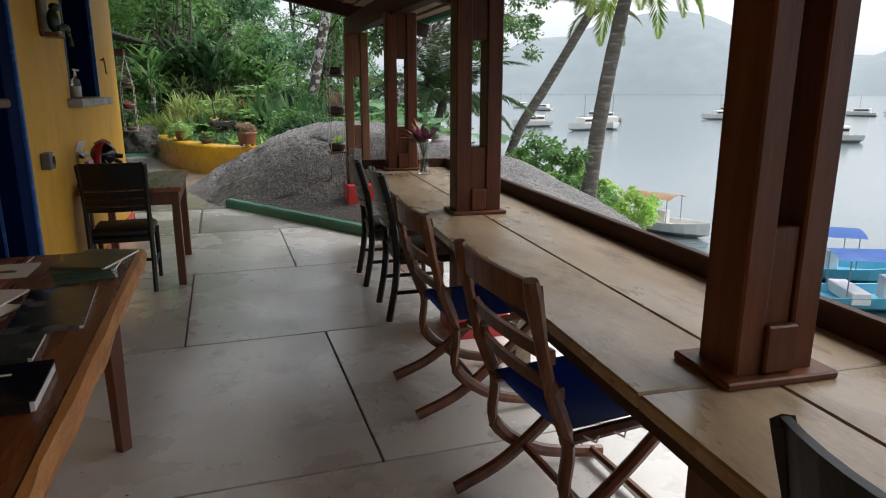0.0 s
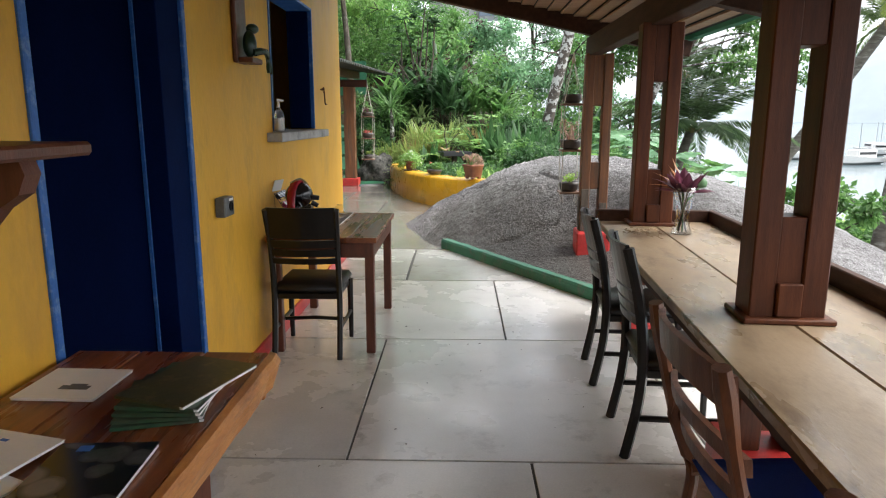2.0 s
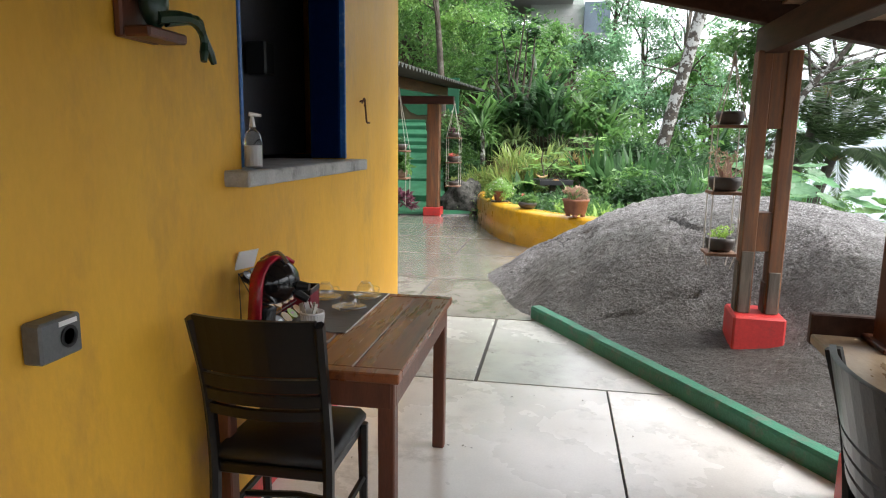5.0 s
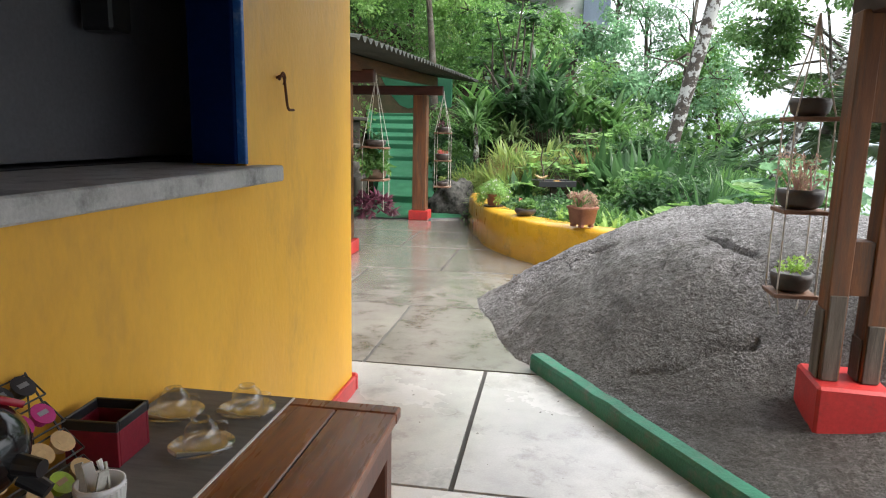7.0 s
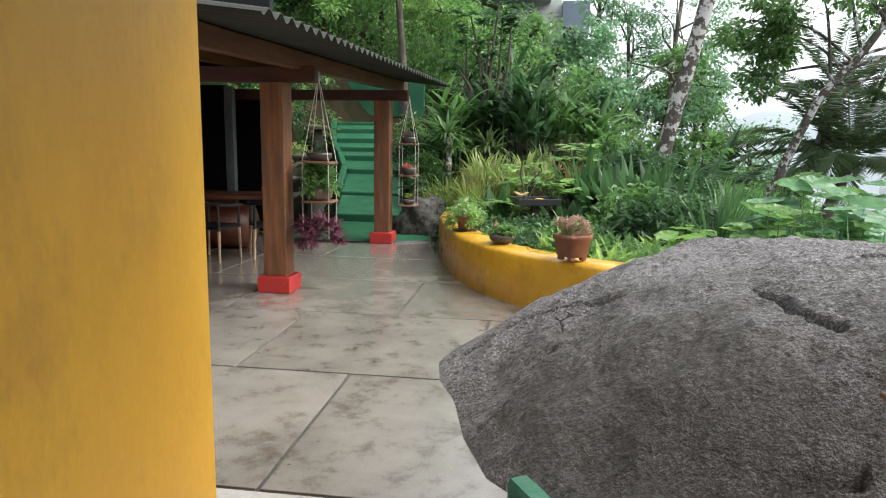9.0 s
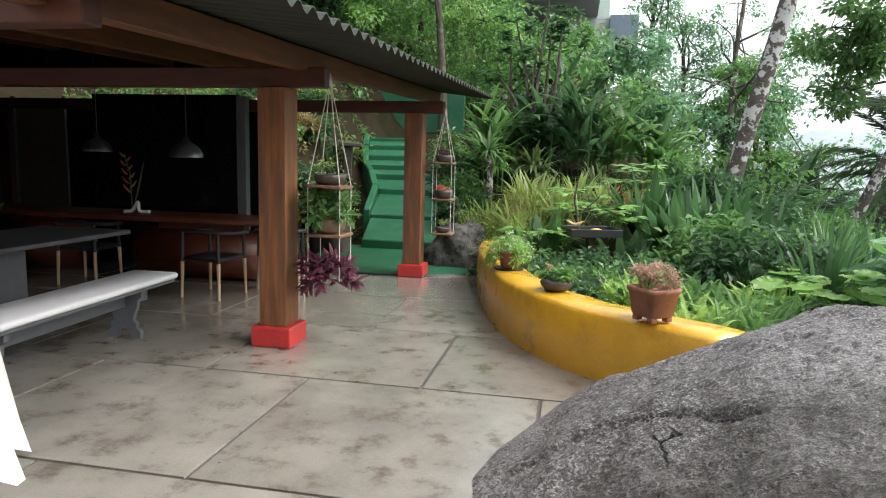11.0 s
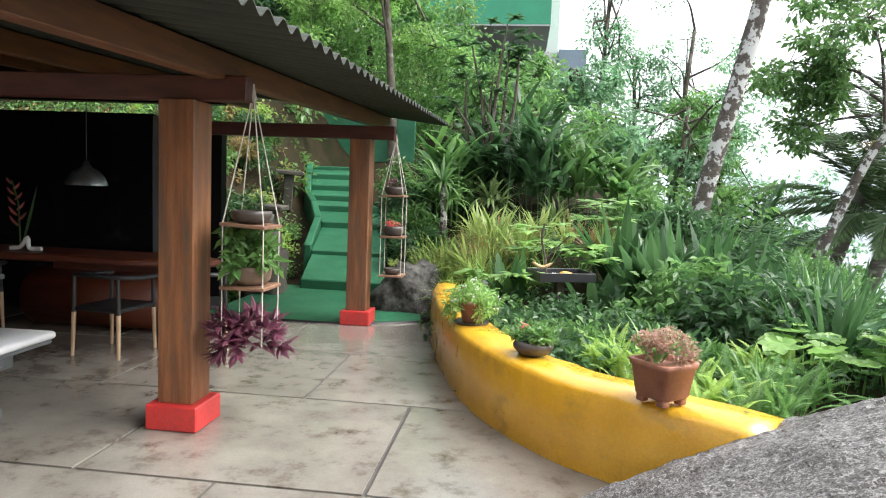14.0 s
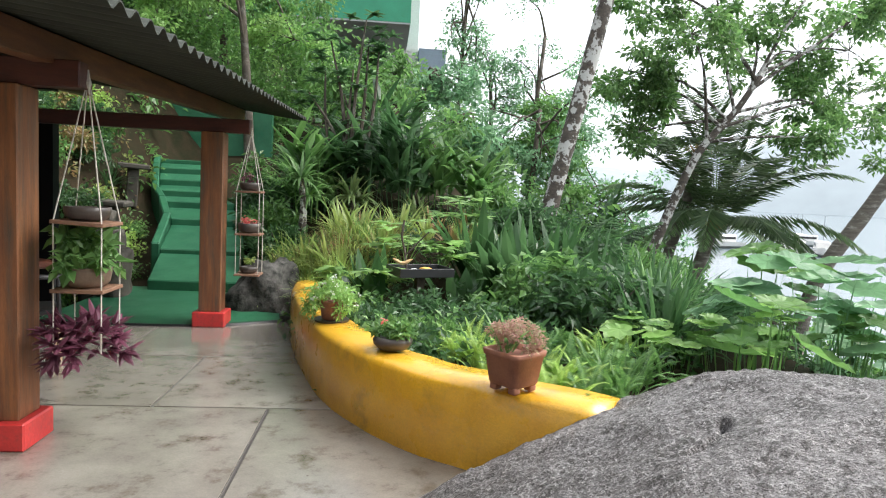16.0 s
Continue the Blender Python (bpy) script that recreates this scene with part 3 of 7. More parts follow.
# ---- plants ----
class Leaves:
    """Gathers leaf faces for one mesh."""

    def __init__(self, seed):
        self.v, self.f, self.r = [], [], random.Random(seed)

    def diamond(self, p, d, n, ln, w, bend=0.2):
        """One small leaf: folded along its rib."""
        d = d.normalized()
        s = d.cross(n)
        s = s.normalized() if s.length > 1e-4 else Vector((1, 0, 0))
        u = s.cross(d)
        k = len(self.v)
        mid = p + d * ln * 0.45
        self.v += [p, mid + s * w * 0.5 + u * w * bend, p + d * ln - u * ln * 0.12, mid - s * w * 0.5 + u * w * bend]
        self.f += [(k, k + 1, k + 2), (k, k + 2, k + 3)]

    def cloud(self, c, rad, count, ln, w, shell=0.55, flat=1.0):
        """Leaves scattered through an uneven clump."""
        g = self.r
        for _ in range(count):
            v = Vector((g.gauss(0, 1), g.gauss(0, 1), g.gauss(0, 1)))
            v.normalize()
            k = rad * (shell + (1 - shell) * g.random()) * (0.8 + 0.35 * noise.noise(Vector(c) + v * 1.7))
            p = Vector(c) + Vector((v.x * k, v.y * k, v.z * k * flat))
            d = v + Vector((g.uniform(-1, 1), g.uniform(-1, 1), g.uniform(-1.1, 0.5)))
            s = ln * g.uniform(0.6, 1.3)
            self.diamond(p, d, Vector((g.uniform(-1, 1), g.uniform(-1, 1), 1.2)), s, w * s / ln)

    def strap(self, p, ang, lift, ln, w, droop, seg=5, fold=0.25):
        """One long blade that rises at lift, then arches over."""
        d = Vector((math.cos(ang) * math.cos(lift), math.sin(ang) * math.cos(lift), math.sin(lift)))
        side = Vector((-math.sin(ang), math.cos(ang), 0))
        k0, q = len(self.v), Vector(p)
        prof = [0.45, 0.9, 1.0, 0.85, 0.5, 0.03] if seg == 5 else [0.4 + 0.6 * math.sin(math.pi * min(1, i / seg * 1.1)) for i in range(seg)] + [0.03]
        for i in range(seg + 1):
            ww = w * prof[i] * 0.5
            up = side.cross(d).normalized()
            self.v += [q - side * ww - up * ww * -fold, q.copy(), q + side * ww + up * ww * fold]
            q = q + d * (ln / seg)
            d = (d + Vector((0, 0, -droop / seg * (0.4 + i * 0.35)))).normalized()
        for i in range(seg):
            a = k0 + 3 * i
            self.f += [(a, a + 1, a + 4, a + 3), (a + 1, a + 2, a + 5, a + 4)]

    def tuft(self, c, count, ln, w, droop=0.9, lo=0.3, hi=1.4, spread=0.05, seg=5):
        g = self.r
        for i in range(count):
            a = g.uniform(0, 6.283)
            o = Vector((math.cos(a), math.sin(a), 0)) * spread * g.random()
            self.strap(Vector(c) + o, a, g.uniform(lo, hi), ln * g.uniform(0.65, 1.15), w * g.uniform(0.8, 1.2), droop * g.uniform(0.6, 1.3), seg)

    def frond(self, p, ang, lift, ln, w, droop, pairs=16, hang=0.3, lw=0.05):
        """A feathered frond: a rib with leaflets on both sides."""
        d = Vector((math.cos(ang) * math.cos(lift), math.sin(ang) * math.cos(lift), math.sin(lift)))
        side = Vector((-math.sin(ang), math.cos(ang), 0))
        q, g = Vector(p), self.r
        step = ln / pairs
        for i in range(pairs + 1):
            t = i / pairs
            up = side.cross(d).normalized()
            k = len(self.v)
            rw = lw * 0.35 * (1 - t) + 0.004
            self.v += [q - side * rw, q + side * rw, q + d * step + side * rw, q + d * step - side * rw]
            self.f.append((k, k + 1, k + 2, k + 3))
            if t > 0.12:
                lw_ = w * math.sin(math.pi * min(1.0, 0.18 + 0.8 * t)) ** 0.7
                for s in (-1, 1):
                    dd = (side * s * 0.9 + d * 0.65 + Vector((0, 0, -hang * g.uniform(0.5, 1.5)))).normalized()
                    self.diamond(q, dd, up, lw_ * g.uniform(0.85, 1.1), lw)
            q = q + d * step
            d = (d + Vector((0, 0, -droop / pairs * (0.3 + 1.6 * t)))).normalized()

    def plate(self, p, ang, tilt, size, lobes=7, cut=0.22, cup=0.16):
        """A broad rounded leaf with a lobed edge."""
        g = self.r
        m = pose(*p, 0, 0, math.degrees(ang)) @ pose(0, 0, 0, 0, math.degrees(tilt), 0)
        n = lobes * 4
        k = len(self.v)
        self.v.append(m @ Vector((0, 0, 0)))
        for j, rr in ((1, 0.55), (2, 1.0)):
            for i in range(n):
                t = 2 * math.pi * i / n
                base = 0.62 + 0.38 * abs(math.cos(t / 2)) ** 0.5
                r = size * 0.55 * rr * base * (1 - (cut * (0.5 + 0.5 * math.cos(lobes * t)) if j == 2 else 0))
                self.v.append(m @ Vector((r * math.cos(t) + size * 0.18, r * math.sin(t), cup * size * (rr ** 2) * (0.55 + 0.16 * math.cos(lobes * t)))))
        for i in range(n):
            i2 = (i + 1) % n
            self.f += [(k, k + 1 + i, k + 1 + i2), (k + 1 + i, k + 1 + n + i, k + 1 + n + i2, k + 1 + i2)]

    def done(self, name, material, parent=None, label=""):
        return raw(name, self.v, self.f, material, parent, label)


# ---- ground, sea and distance ----
SEA = -4.5


def smooth(a, b, x):
    t = min(1.0, max(0.0, (x - a) / (b - a)))
    return t * t * (3 - 2 * t)


def bed_line(y):
    """Where the planter wall runs, at y."""
    for (xa, ya), (xb, yb) in (((-1.72, 17.2), (-1.43, 15.2)), ((-1.43, 15.2), (-1.12, 14.08)), ((-1.12, 14.08), (-0.47, 12.98)), ((-0.47, 12.98), (0.5, 12.22))):
        if yb <= y <= ya:
            return xa + (xb - xa) * (y - ya) / (yb - ya)
    return -1.72 if y > 17 else 0.5


def land(x, y):
    """Height of the natural ground."""
    edge = 1.9 + 0.09 * max(0.0, y - 9) + 0.6 * smooth(11, 14, y)
    z = -0.12
    z += 0.42 * smooth(bed_line(y) + 0.12, bed_line(y) + 0.5, x) * smooth(12.3, 12.9, y)
    bank = max(0.0, y - 18.2) * 0.34
    bank = bank if bank < 3.2 else 3.2 + (bank - 3.2) * 0.45
    z += bank * (1 - smooth(-0.8, 3.2, x)) * (1 - 0.55 * smooth(-2.4, -1.4, x) * (1 - smooth(20, 26, y)))
    z += 2.8 * smooth(-10.5, -14, x)
    z += 0.55 * smooth(17.0, 18.5, y) * smooth(-2.45, -1.9, x) * (1 - smooth(1.2, 3.0, x))
    z += 2.1 * smooth(-4.75, -6.6, x) * smooth(17.6, 19.4, y)
    if -5.7 < x < -2.5 and 16.4 < y < 25:
        z -= 0.35 * smooth(16.4, 17.0, y)
    d = x - edge
    if d > 0:
        z -= 0.62 * d
    z += 0.10 * noise.noise(Vector((x * 0.5, y * 0.5, 3.0))) * smooth(16, 19, max(y, 16 + 3 * d))
    return max(z, -9.0)


def ground_sheet():
    xs = [-60 + 1.5 * i for i in range(30)] + [-15 + 0.25 * i for i in range(122)] + [15.5 + 2.0 * i for i in range(24)]
    ys = [-60 + 2.5 * i for i in range(24)] + [0.25 * i for i in range(133)] + [33.5 + 2.0 * i for i in range(34)]
    v = [(x, y, land(x, y)) for y in ys for x in xs]
    n = len(xs)
    f = [(j * n + i, j * n + i + 1, (j + 1) * n + i + 1, (j + 1) * n + i) for j in range(len(ys) - 1) for i in range(n - 1)]
    tagged(raw("ground", v, f, SOIL, smooth=True), "damp brown soil and leaf litter falling to the bay", "ground", kind="structure")


ground_sheet()
raw_sea = raw("water", [(-4000, -4000, SEA), (4000, -4000, SEA), (4000, 4000, SEA), (-4000, 4000, SEA)], [(0, 1, 2, 3)], sea_mat)
tagged(raw_sea, "calm pale grey bay with fine ripples", "sea", kind="structure")


def ridge(name, dist, a0, a1, top, material, seed, label):
    """A far ridge along an arc seen from the terrace."""
    v, f, n = [], [], 90
    for i in range(n + 1):
        a = radians(a0 + (a1 - a0) * i / n)
        e = math.sin(math.pi * i / n) ** 0.4
        hgt = top * e * (0.55 + 0.6 * noise.noise(Vector((i * 0.09, seed, 0))) + 0.12 * noise.noise(Vector((i * 0.4, seed, 5)))) + 4
        x, y = math.sin(a), math.cos(a)
        v += [(x * dist, y * dist, SEA - 1), (x * dist * 1.1, y * dist * 1.1, max(6, hgt) * 0.6), (x * dist * 1.3, y * dist * 1.3, max(8, hgt))]
    for i in range(n):
        for k in (0, 1):
            a = 3 * i + k
            f.append((a, a + 3, a + 4, a + 1))
    tagged(raw(name, v, f, material, smooth=True), label, "hills", kind="structure")


ridge("backdrop_hills_far", 1500, 8, 150, 330, HILL_FAR, 2.0, "wooded hills across the bay, haze painted in as pale glow")
ridge("backdrop_hills_near", 900, 52, 150, 70, HILL_NEAR, 7.0, "dark low headland across the bay, haze painted in as glow")

# ---- terrace building ----
WX = -1.35


def wall_mesh(name, boxes, material, label):
    bm = bmesh.new()
    for b in boxes:
        box(bm, *b)
    return tagged(part(name, bm, material), label, "wall", kind="structure")


wall_mesh("wall_terrace", [(WX - 0.2, WX, -3, 3.58, 0, 3.1), (WX - 0.2, WX, 3.58, 4.74, 2.12, 3.1), (WX - 0.2, WX, 4.74, 6.1, 0, 3.1),
                           (WX - 0.2, WX, 6.1, 7.38, 0, 1.335), (WX - 0.2, WX, 6.1, 7.38, 2.38, 3.1), (WX - 0.2, WX, 7.38, 8.66, 0, 3.1)],
          YELLOW, "warm yellow limewashed house wall with faint stains")
wall_mesh("wall_house_end", [(-4.4, WX - 0.2, 8.46, 8.66, 0, 3.1)], YELLOW, "yellow limewashed end wall of the house")
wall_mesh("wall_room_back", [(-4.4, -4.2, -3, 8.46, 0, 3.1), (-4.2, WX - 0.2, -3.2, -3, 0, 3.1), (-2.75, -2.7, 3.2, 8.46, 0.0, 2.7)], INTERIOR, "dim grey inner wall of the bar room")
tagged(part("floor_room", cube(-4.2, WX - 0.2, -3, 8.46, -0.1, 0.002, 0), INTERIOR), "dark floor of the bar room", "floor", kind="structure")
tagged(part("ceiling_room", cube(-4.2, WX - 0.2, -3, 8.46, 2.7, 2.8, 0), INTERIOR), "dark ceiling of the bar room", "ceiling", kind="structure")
bm = bmesh.new()
box(bm, WX, WX + 0.025, -3, 3.56, 0, 0.10, 0.006)
box(bm, WX, WX + 0.025, 4.77, 8.66, 0, 0.10, 0.006)
box(bm, WX - 0.2, WX + 0.03, 8.66, 8.70, 0, 0.11, 0.012)
tagged(part("baseboard", bm, RED), "red painted skirting along the yellow wall", "skirting", kind="structure")


def door(name, y0, y1, top):
    d = thing(name, (0, 0, 0), "navy blue painted door with bright blue edge strip", "door", kind="structure")
    for a, b in ((y0, y0 + 0.035), (y1 - 0.035, y1)):
        part("door_frame", cube(WX - 0.2, WX + 0.012, a, b, 0, top, 0.004), BLUE_EDGE, d, "bright blue frame edge")
    part("door_frame", cube(WX - 0.2, WX + 0.012, y0 + 0.035, y1 - 0.035, top - 0.035, top, 0.004), BLUE_EDGE, d)
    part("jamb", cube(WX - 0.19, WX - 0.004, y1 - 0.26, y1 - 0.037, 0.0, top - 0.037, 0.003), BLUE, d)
    part("door_leaf", cube(WX - 0.17, WX - 0.11, y0 + 0.037, y1 - 0.275, 0.01, top - 0.04, 0.004), SHADED_LEAF, d)
    part("edge_strip", cube(WX - 0.11, WX - 0.095, y1 - 0.273, y1 - 0.262, 0.0, top - 0.04, 0.001), BLUE_EDGE, d, "bright blue strip")


door("door_1", 3.58, 4.74, 2.12)


def hatch():
    w = thing("window_1", (0, 0, 0), "open serving hatch with dark blue reveals and a grey cement sill", "window", kind="structure")
    y0, y1, z0, z1 = 6.1, 7.38, 1.405, 2.38
    part("window_frame", cube(WX - 0.2, WX + 0.008, y1 - 0.022, y1, z0, z1, 0.003), BLUE_EDGE, w)
    part("window_frame", cube(WX - 0.2, WX + 0.008, y0, y0 + 0.022, z0, z1, 0.003), BLUE_EDGE, w)
    part("window_frame", cube(WX - 0.2, WX + 0.008, y0 + 0.022, y1 - 0.022, z1 - 0.022, z1, 0.003), BLUE_EDGE, w)
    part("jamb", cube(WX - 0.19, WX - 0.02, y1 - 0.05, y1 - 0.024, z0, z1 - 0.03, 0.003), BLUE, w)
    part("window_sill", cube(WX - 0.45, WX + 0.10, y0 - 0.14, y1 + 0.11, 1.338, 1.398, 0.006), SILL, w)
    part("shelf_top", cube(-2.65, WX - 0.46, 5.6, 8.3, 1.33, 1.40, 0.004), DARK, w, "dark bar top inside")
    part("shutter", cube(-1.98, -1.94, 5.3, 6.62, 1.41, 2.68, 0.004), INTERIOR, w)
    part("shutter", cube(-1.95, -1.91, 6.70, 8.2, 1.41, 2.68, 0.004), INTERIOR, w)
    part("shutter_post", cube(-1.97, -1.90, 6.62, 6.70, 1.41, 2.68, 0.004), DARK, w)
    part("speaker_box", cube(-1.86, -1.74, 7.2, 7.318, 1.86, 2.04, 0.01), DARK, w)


hatch()
cord = thing("hanging_plug", (-1.7, 6.45, 2.05), "black plug hanging on its cord in the hatch", "plug")
part("cord", bar([(0, 0, 0.65), (0.01, 0.02, 0.3), (0, 0, 0.07)], 0.006, 6), DARK, cord)
part("plug", lathe([(0.008, 0.08), (0.02, 0.06), (0.024, 0.02), (0.012, -0.03)], 10, True), DARK, cord)


# ---- floors ----
tagged(part("floor_base", slab([(-12, -4), (1.75, -4), (1.75, 7.3), (0.4, 9.4), (0.4, 12.8), (-1.5, 16.88), (-12, 16.88)], -0.2, -0.012), JOINT),
       "dark recessed mortar between the floor slabs", "floor", kind="structure")
floor = thing("floor", (0, 0, 0), "damp burnished grey concrete slabs laid in staggered rows", "floor", kind="structure")
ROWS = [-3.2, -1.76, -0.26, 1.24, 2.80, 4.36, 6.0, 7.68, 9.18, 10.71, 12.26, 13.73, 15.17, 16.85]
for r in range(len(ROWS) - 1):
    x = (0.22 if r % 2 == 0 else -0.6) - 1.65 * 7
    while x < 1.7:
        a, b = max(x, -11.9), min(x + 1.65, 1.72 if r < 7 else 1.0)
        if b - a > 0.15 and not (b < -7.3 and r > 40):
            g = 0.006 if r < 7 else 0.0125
            part("paving_slab", cube(a + g, b - g, ROWS[r] + g, ROWS[r + 1] - g, -0.06, 0.0, 0.0015), CONCRETE_DRY_LIFTED if r < 7 else CONCRETE_DAMP if r == 7 else CONCRETE, floor)
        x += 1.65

# green kerb between floor and boulder
k0, k1 = Vector((-0.27, 9.30)), Vector((1.45, 6.35))
kd = (k1 - k0).normalized()
kn = Vector((kd.y, -kd.x)) * -1
bm = bmesh.new()
prev = None
for i in range(25):
    c = k0.lerp(k1, i / 24)
    w = 0.052 + 0.006 * noise.noise(Vector((i * 0.7, 1, 0)))
    h = 0.105 + 0.012 * noise.noise(Vector((i * 0.9, 4, 0)))
    ring = [bm.verts.new((c.x + kn.x * s * w, c.y + kn.y * s * w, z)) for s, z in ((-1, -0.02), (-1, h - 0.02), (-0.75, h), (0.75, h), (1, h - 0.02), (1, -0.02))]
    if prev:
        for j in range(5):
            bm.faces.new((prev[j], prev[j + 1], ring[j + 1], ring[j]))
    else:
        bm.faces.new(ring)
    prev = ring
bm.faces.new(prev[::-1])
bmesh.ops.recalc_face_normals(bm, faces=bm.faces)
tagged(part("kerb", bm, GREEN_CURB), "low worn green painted concrete kerb beside the boulder", "kerb", kind="structure")

# ---- boulder ----
ROCK_EDGE = [(-0.88, 11.05), (-0.82, 10.7), (-0.68, 10.35), (-0.57, 9.85), (-0.42, 9.45), (-0.2, 9.22), (0.17, 8.62), (0.80, 7.54), (1.42, 6.47), (2.0, 6.0), (3.2, 5.5), (5.2, 6.0),
             (8, 8.5), (8, 13.5), (2.6, 14.2), (1.2, 13.6), (0.6, 13.15), (0.02, 12.75), (-0.44, 12.3), (-0.8, 11.4)]


def edge_distance(x, y):
    """How far inside the boulder's foot line a place lies (negative outside)."""
    best, inside = 1e9, False
    n = len(ROCK_EDGE)
    for i in range(n):
        ax, ay = ROCK_EDGE[i]
        bx, by = ROCK_EDGE[(i + 1) % n]
        t = max(0, min(1, ((x - ax) * (bx - ax) + (y - ay) * (by - ay)) / ((bx - ax) ** 2 + (by - ay) ** 2)))
        best = min(best, math.hypot(x - ax - t * (bx - ax), y - ay - t * (by - ay)))
        if (ay > y) != (by > y) and x < (bx - ax) * (y - ay) / (by - ay) + ax:
            inside = not inside
    return best if inside else -best


def seg_dist(x, y, line):
    best = 1e9
    for (ax, ay), (bx, by) in zip(line, line[1:]):
        t = max(0, min(1, ((x - ax) * (bx - ax) + (y - ay) * (by - ay)) / ((bx - ax) ** 2 + (by - ay) ** 2)))
        best = min(best, math.hypot(x - ax - t * (bx - ax), y - ay - t * (by - ay)))
    return best


CRACKS = [[(0.30, 9.02), (0.52, 8.98), (0.74, 9.05), (1.0, 9.03)], [(0.9, 10.1), (0.98, 9.85), (1.0, 9.62), (1.06, 9.5)], [(1.5, 10.3), (1.85, 9.9), (2.6, 9.8)],
          [(0.28, 10.62), (-0.02, 10.85), (-0.38, 10.95), (-0.72, 10.92)], [(-0.1, 10.3), (-0.32, 10.2)], [(0.42, 11.15), (0.62, 11.22), (0.7, 11.35)], [(-0.35, 9.95), (-0.48, 9.86)],
          [(0.9, 12.0), (1.2, 12.1)]]


def boulder_z(x, y):
    d = edge_distance(x, y)
    dx, dy = x - 1.244, y - 9.58
    top = 1.11 - (0.121 * dx ** 1.738 if dx > 0 else 0.201 * (-dx) ** 1.5) - (0.015 * dy ** 1.5 if dy > 0 else 0.129 * (-dy) ** 1.687)
    top -= 0.13 * smooth(10.8, 12.2, y) * smooth(0.9, 1.8, x)
    foot = min(0.0, top)
    if d >= 0:
        z = foot + (top - foot) * (1 - math.exp(-d / 0.842))
    else:
        z = foot + d * 1.1
    dk = (x + 0.27) * 0.864 + (y - 9.3) * 0.504
    shelf = smooth(9.5, 8.7, y) * smooth(1.7, 0.9, dk)
    if d > 0 and y > 5.8:
        z = z * (1 - shelf) + shelf * (0.015 + 0.12 * dk)
    z += (0.045 * noise.noise(Vector((x * 1.6 + 3, y * 1.6, 1))) + 0.030 * noise.noise(Vector((x * 3.5, y * 3.5, 1))) - 0.022 * abs(noise.noise(Vector((x * 5 + y, y * 4, 6))))
          + 0.014 * noise.noise(Vector((x * 11, y * 11, 2))) + 0.013 * noise.noise(Vector((x * 24, y * 24, 8)))) * smooth(0, 0.3, d) * (1 - 0.6 * shelf)
    for line in CRACKS:
        c = seg_dist(x + 0.03 * noise.noise(Vector((x * 6, y * 6, 9))), y + 0.03 * noise.noise(Vector((x * 6, y * 6, 2))), line)
        if c < 0.028:
            z -= 0.085 * (1 - c / 0.028)
    return z


def boulder():
    xs = [-0.98 + 0.016 * i for i in range(190)] + [2.09 + 0.1 * i for i in range(92)]
    ys = [4.5 + 0.1 * i for i in range(34)] + [7.9 + 0.016 * i for i in range(301)] + [12.75 + 0.1 * i for i in range(16)]
    n = len(xs)
    v = [(x, y, boulder_z(x, y)) for y in ys for x in xs]
    f = []
    for j in range(len(ys) - 1):
        for i in range(n - 1):
            q = (j * n + i, j * n + i + 1, (j + 1) * n + i + 1, (j + 1) * n + i)
            if max(edge_distance(v[k][0], v[k][1]) for k in q) > -0.4:
                f.append(q)
    tagged(raw("boulder", v, f, ROCK, smooth=True), "huge rounded grey granite boulder, damp and cracked, rising from the floor", "rock")


boulder()

# ---- terrace roof and posts ----
def rafter_z(x):
    return 2.31 - 0.215 * (x - 1.2)


roof = thing("terrace_roof", (0, 0, 0), "low plank-lined terrace roof on dark timber beams", "roof", kind="structure")
sl = math.degrees(math.atan(0.215))
part("eave_beam", cube(-0.06, 0.06, -3.5, 8.72, -0.02, 0.17, 0.006, pose(1.24, 0, 2.13)), RAIL, roof)
for y in (8.60, 6.3, 4.1, 1.7, -0.6, -2.8):
    part("rafter", cube(-2.75, 1.0, -0.055, 0.055, 0.0, 0.15, 0.006, pose(1.2, y, 2.31, 0, sl, 0)), RAIL, roof)
for i in range(26):
    x = 2.05 - 0.13 * i
    if x < WX + 0.05:
        break
    part("ceiling_plank", cube(x - 0.127, x, -3.6, 8.85, 0, 0.018, 0.003, pose(0, 0, rafter_z(x) + 0.16)), CEIL, roof)
part("roof_sheet", cube(-3.6, 1.05, -3.7, 8.95, 0.21, 0.24, 0, pose(1.2, 0, 2.31, 0, sl, 0)), ETERNIT, roof)
part("gutter", bar([(2.22, -3.7, 2.31), (2.22, 8.95, 2.31)], 0.05, 8), GREEN_WALL, roof, "green painted gutter")


def double_post(name, x, y, rz, z0, z1, foot, label, material, slots, plate=None, k=1.0):
    """Two pillars with spacer blocks between, on a red foot."""
    p = thing(name, pose(x, y, z0, 0, 0, rz), label, "post", "terrace posts")
    h = z1 - z0
    b0 = foot if foot else 0.0
    for s in (-1, 1):
        part("pillar", cube(s * 0.092 * k - 0.046 * k, s * 0.092 * k + 0.046 * k, -0.075, 0.075, b0, h, 0.006), material, p)
    for a, b in slots:
        part("spacer", cube(-0.0455 * k, 0.0455 * k, -0.062, 0.062, a - z0, b - z0, 0.004), material, p)
    if foot:
        part("footing", cube(-0.17, 0.17, -0.19, 0.19, -0.12, foot, 0.015), RED, p, "red painted footing block")
    if plate:
        part("base_plate", cube(-0.165, 0.165, -0.115, 0.115, plate - z0, plate - z0 + 0.022, 0.005), material, p)
        part("collar_block", cube(-0.045, 0.045, -0.092, -0.0625, plate - z0 + 0.024, plate - z0 + 0.15, 0.005), material, p)
    return p


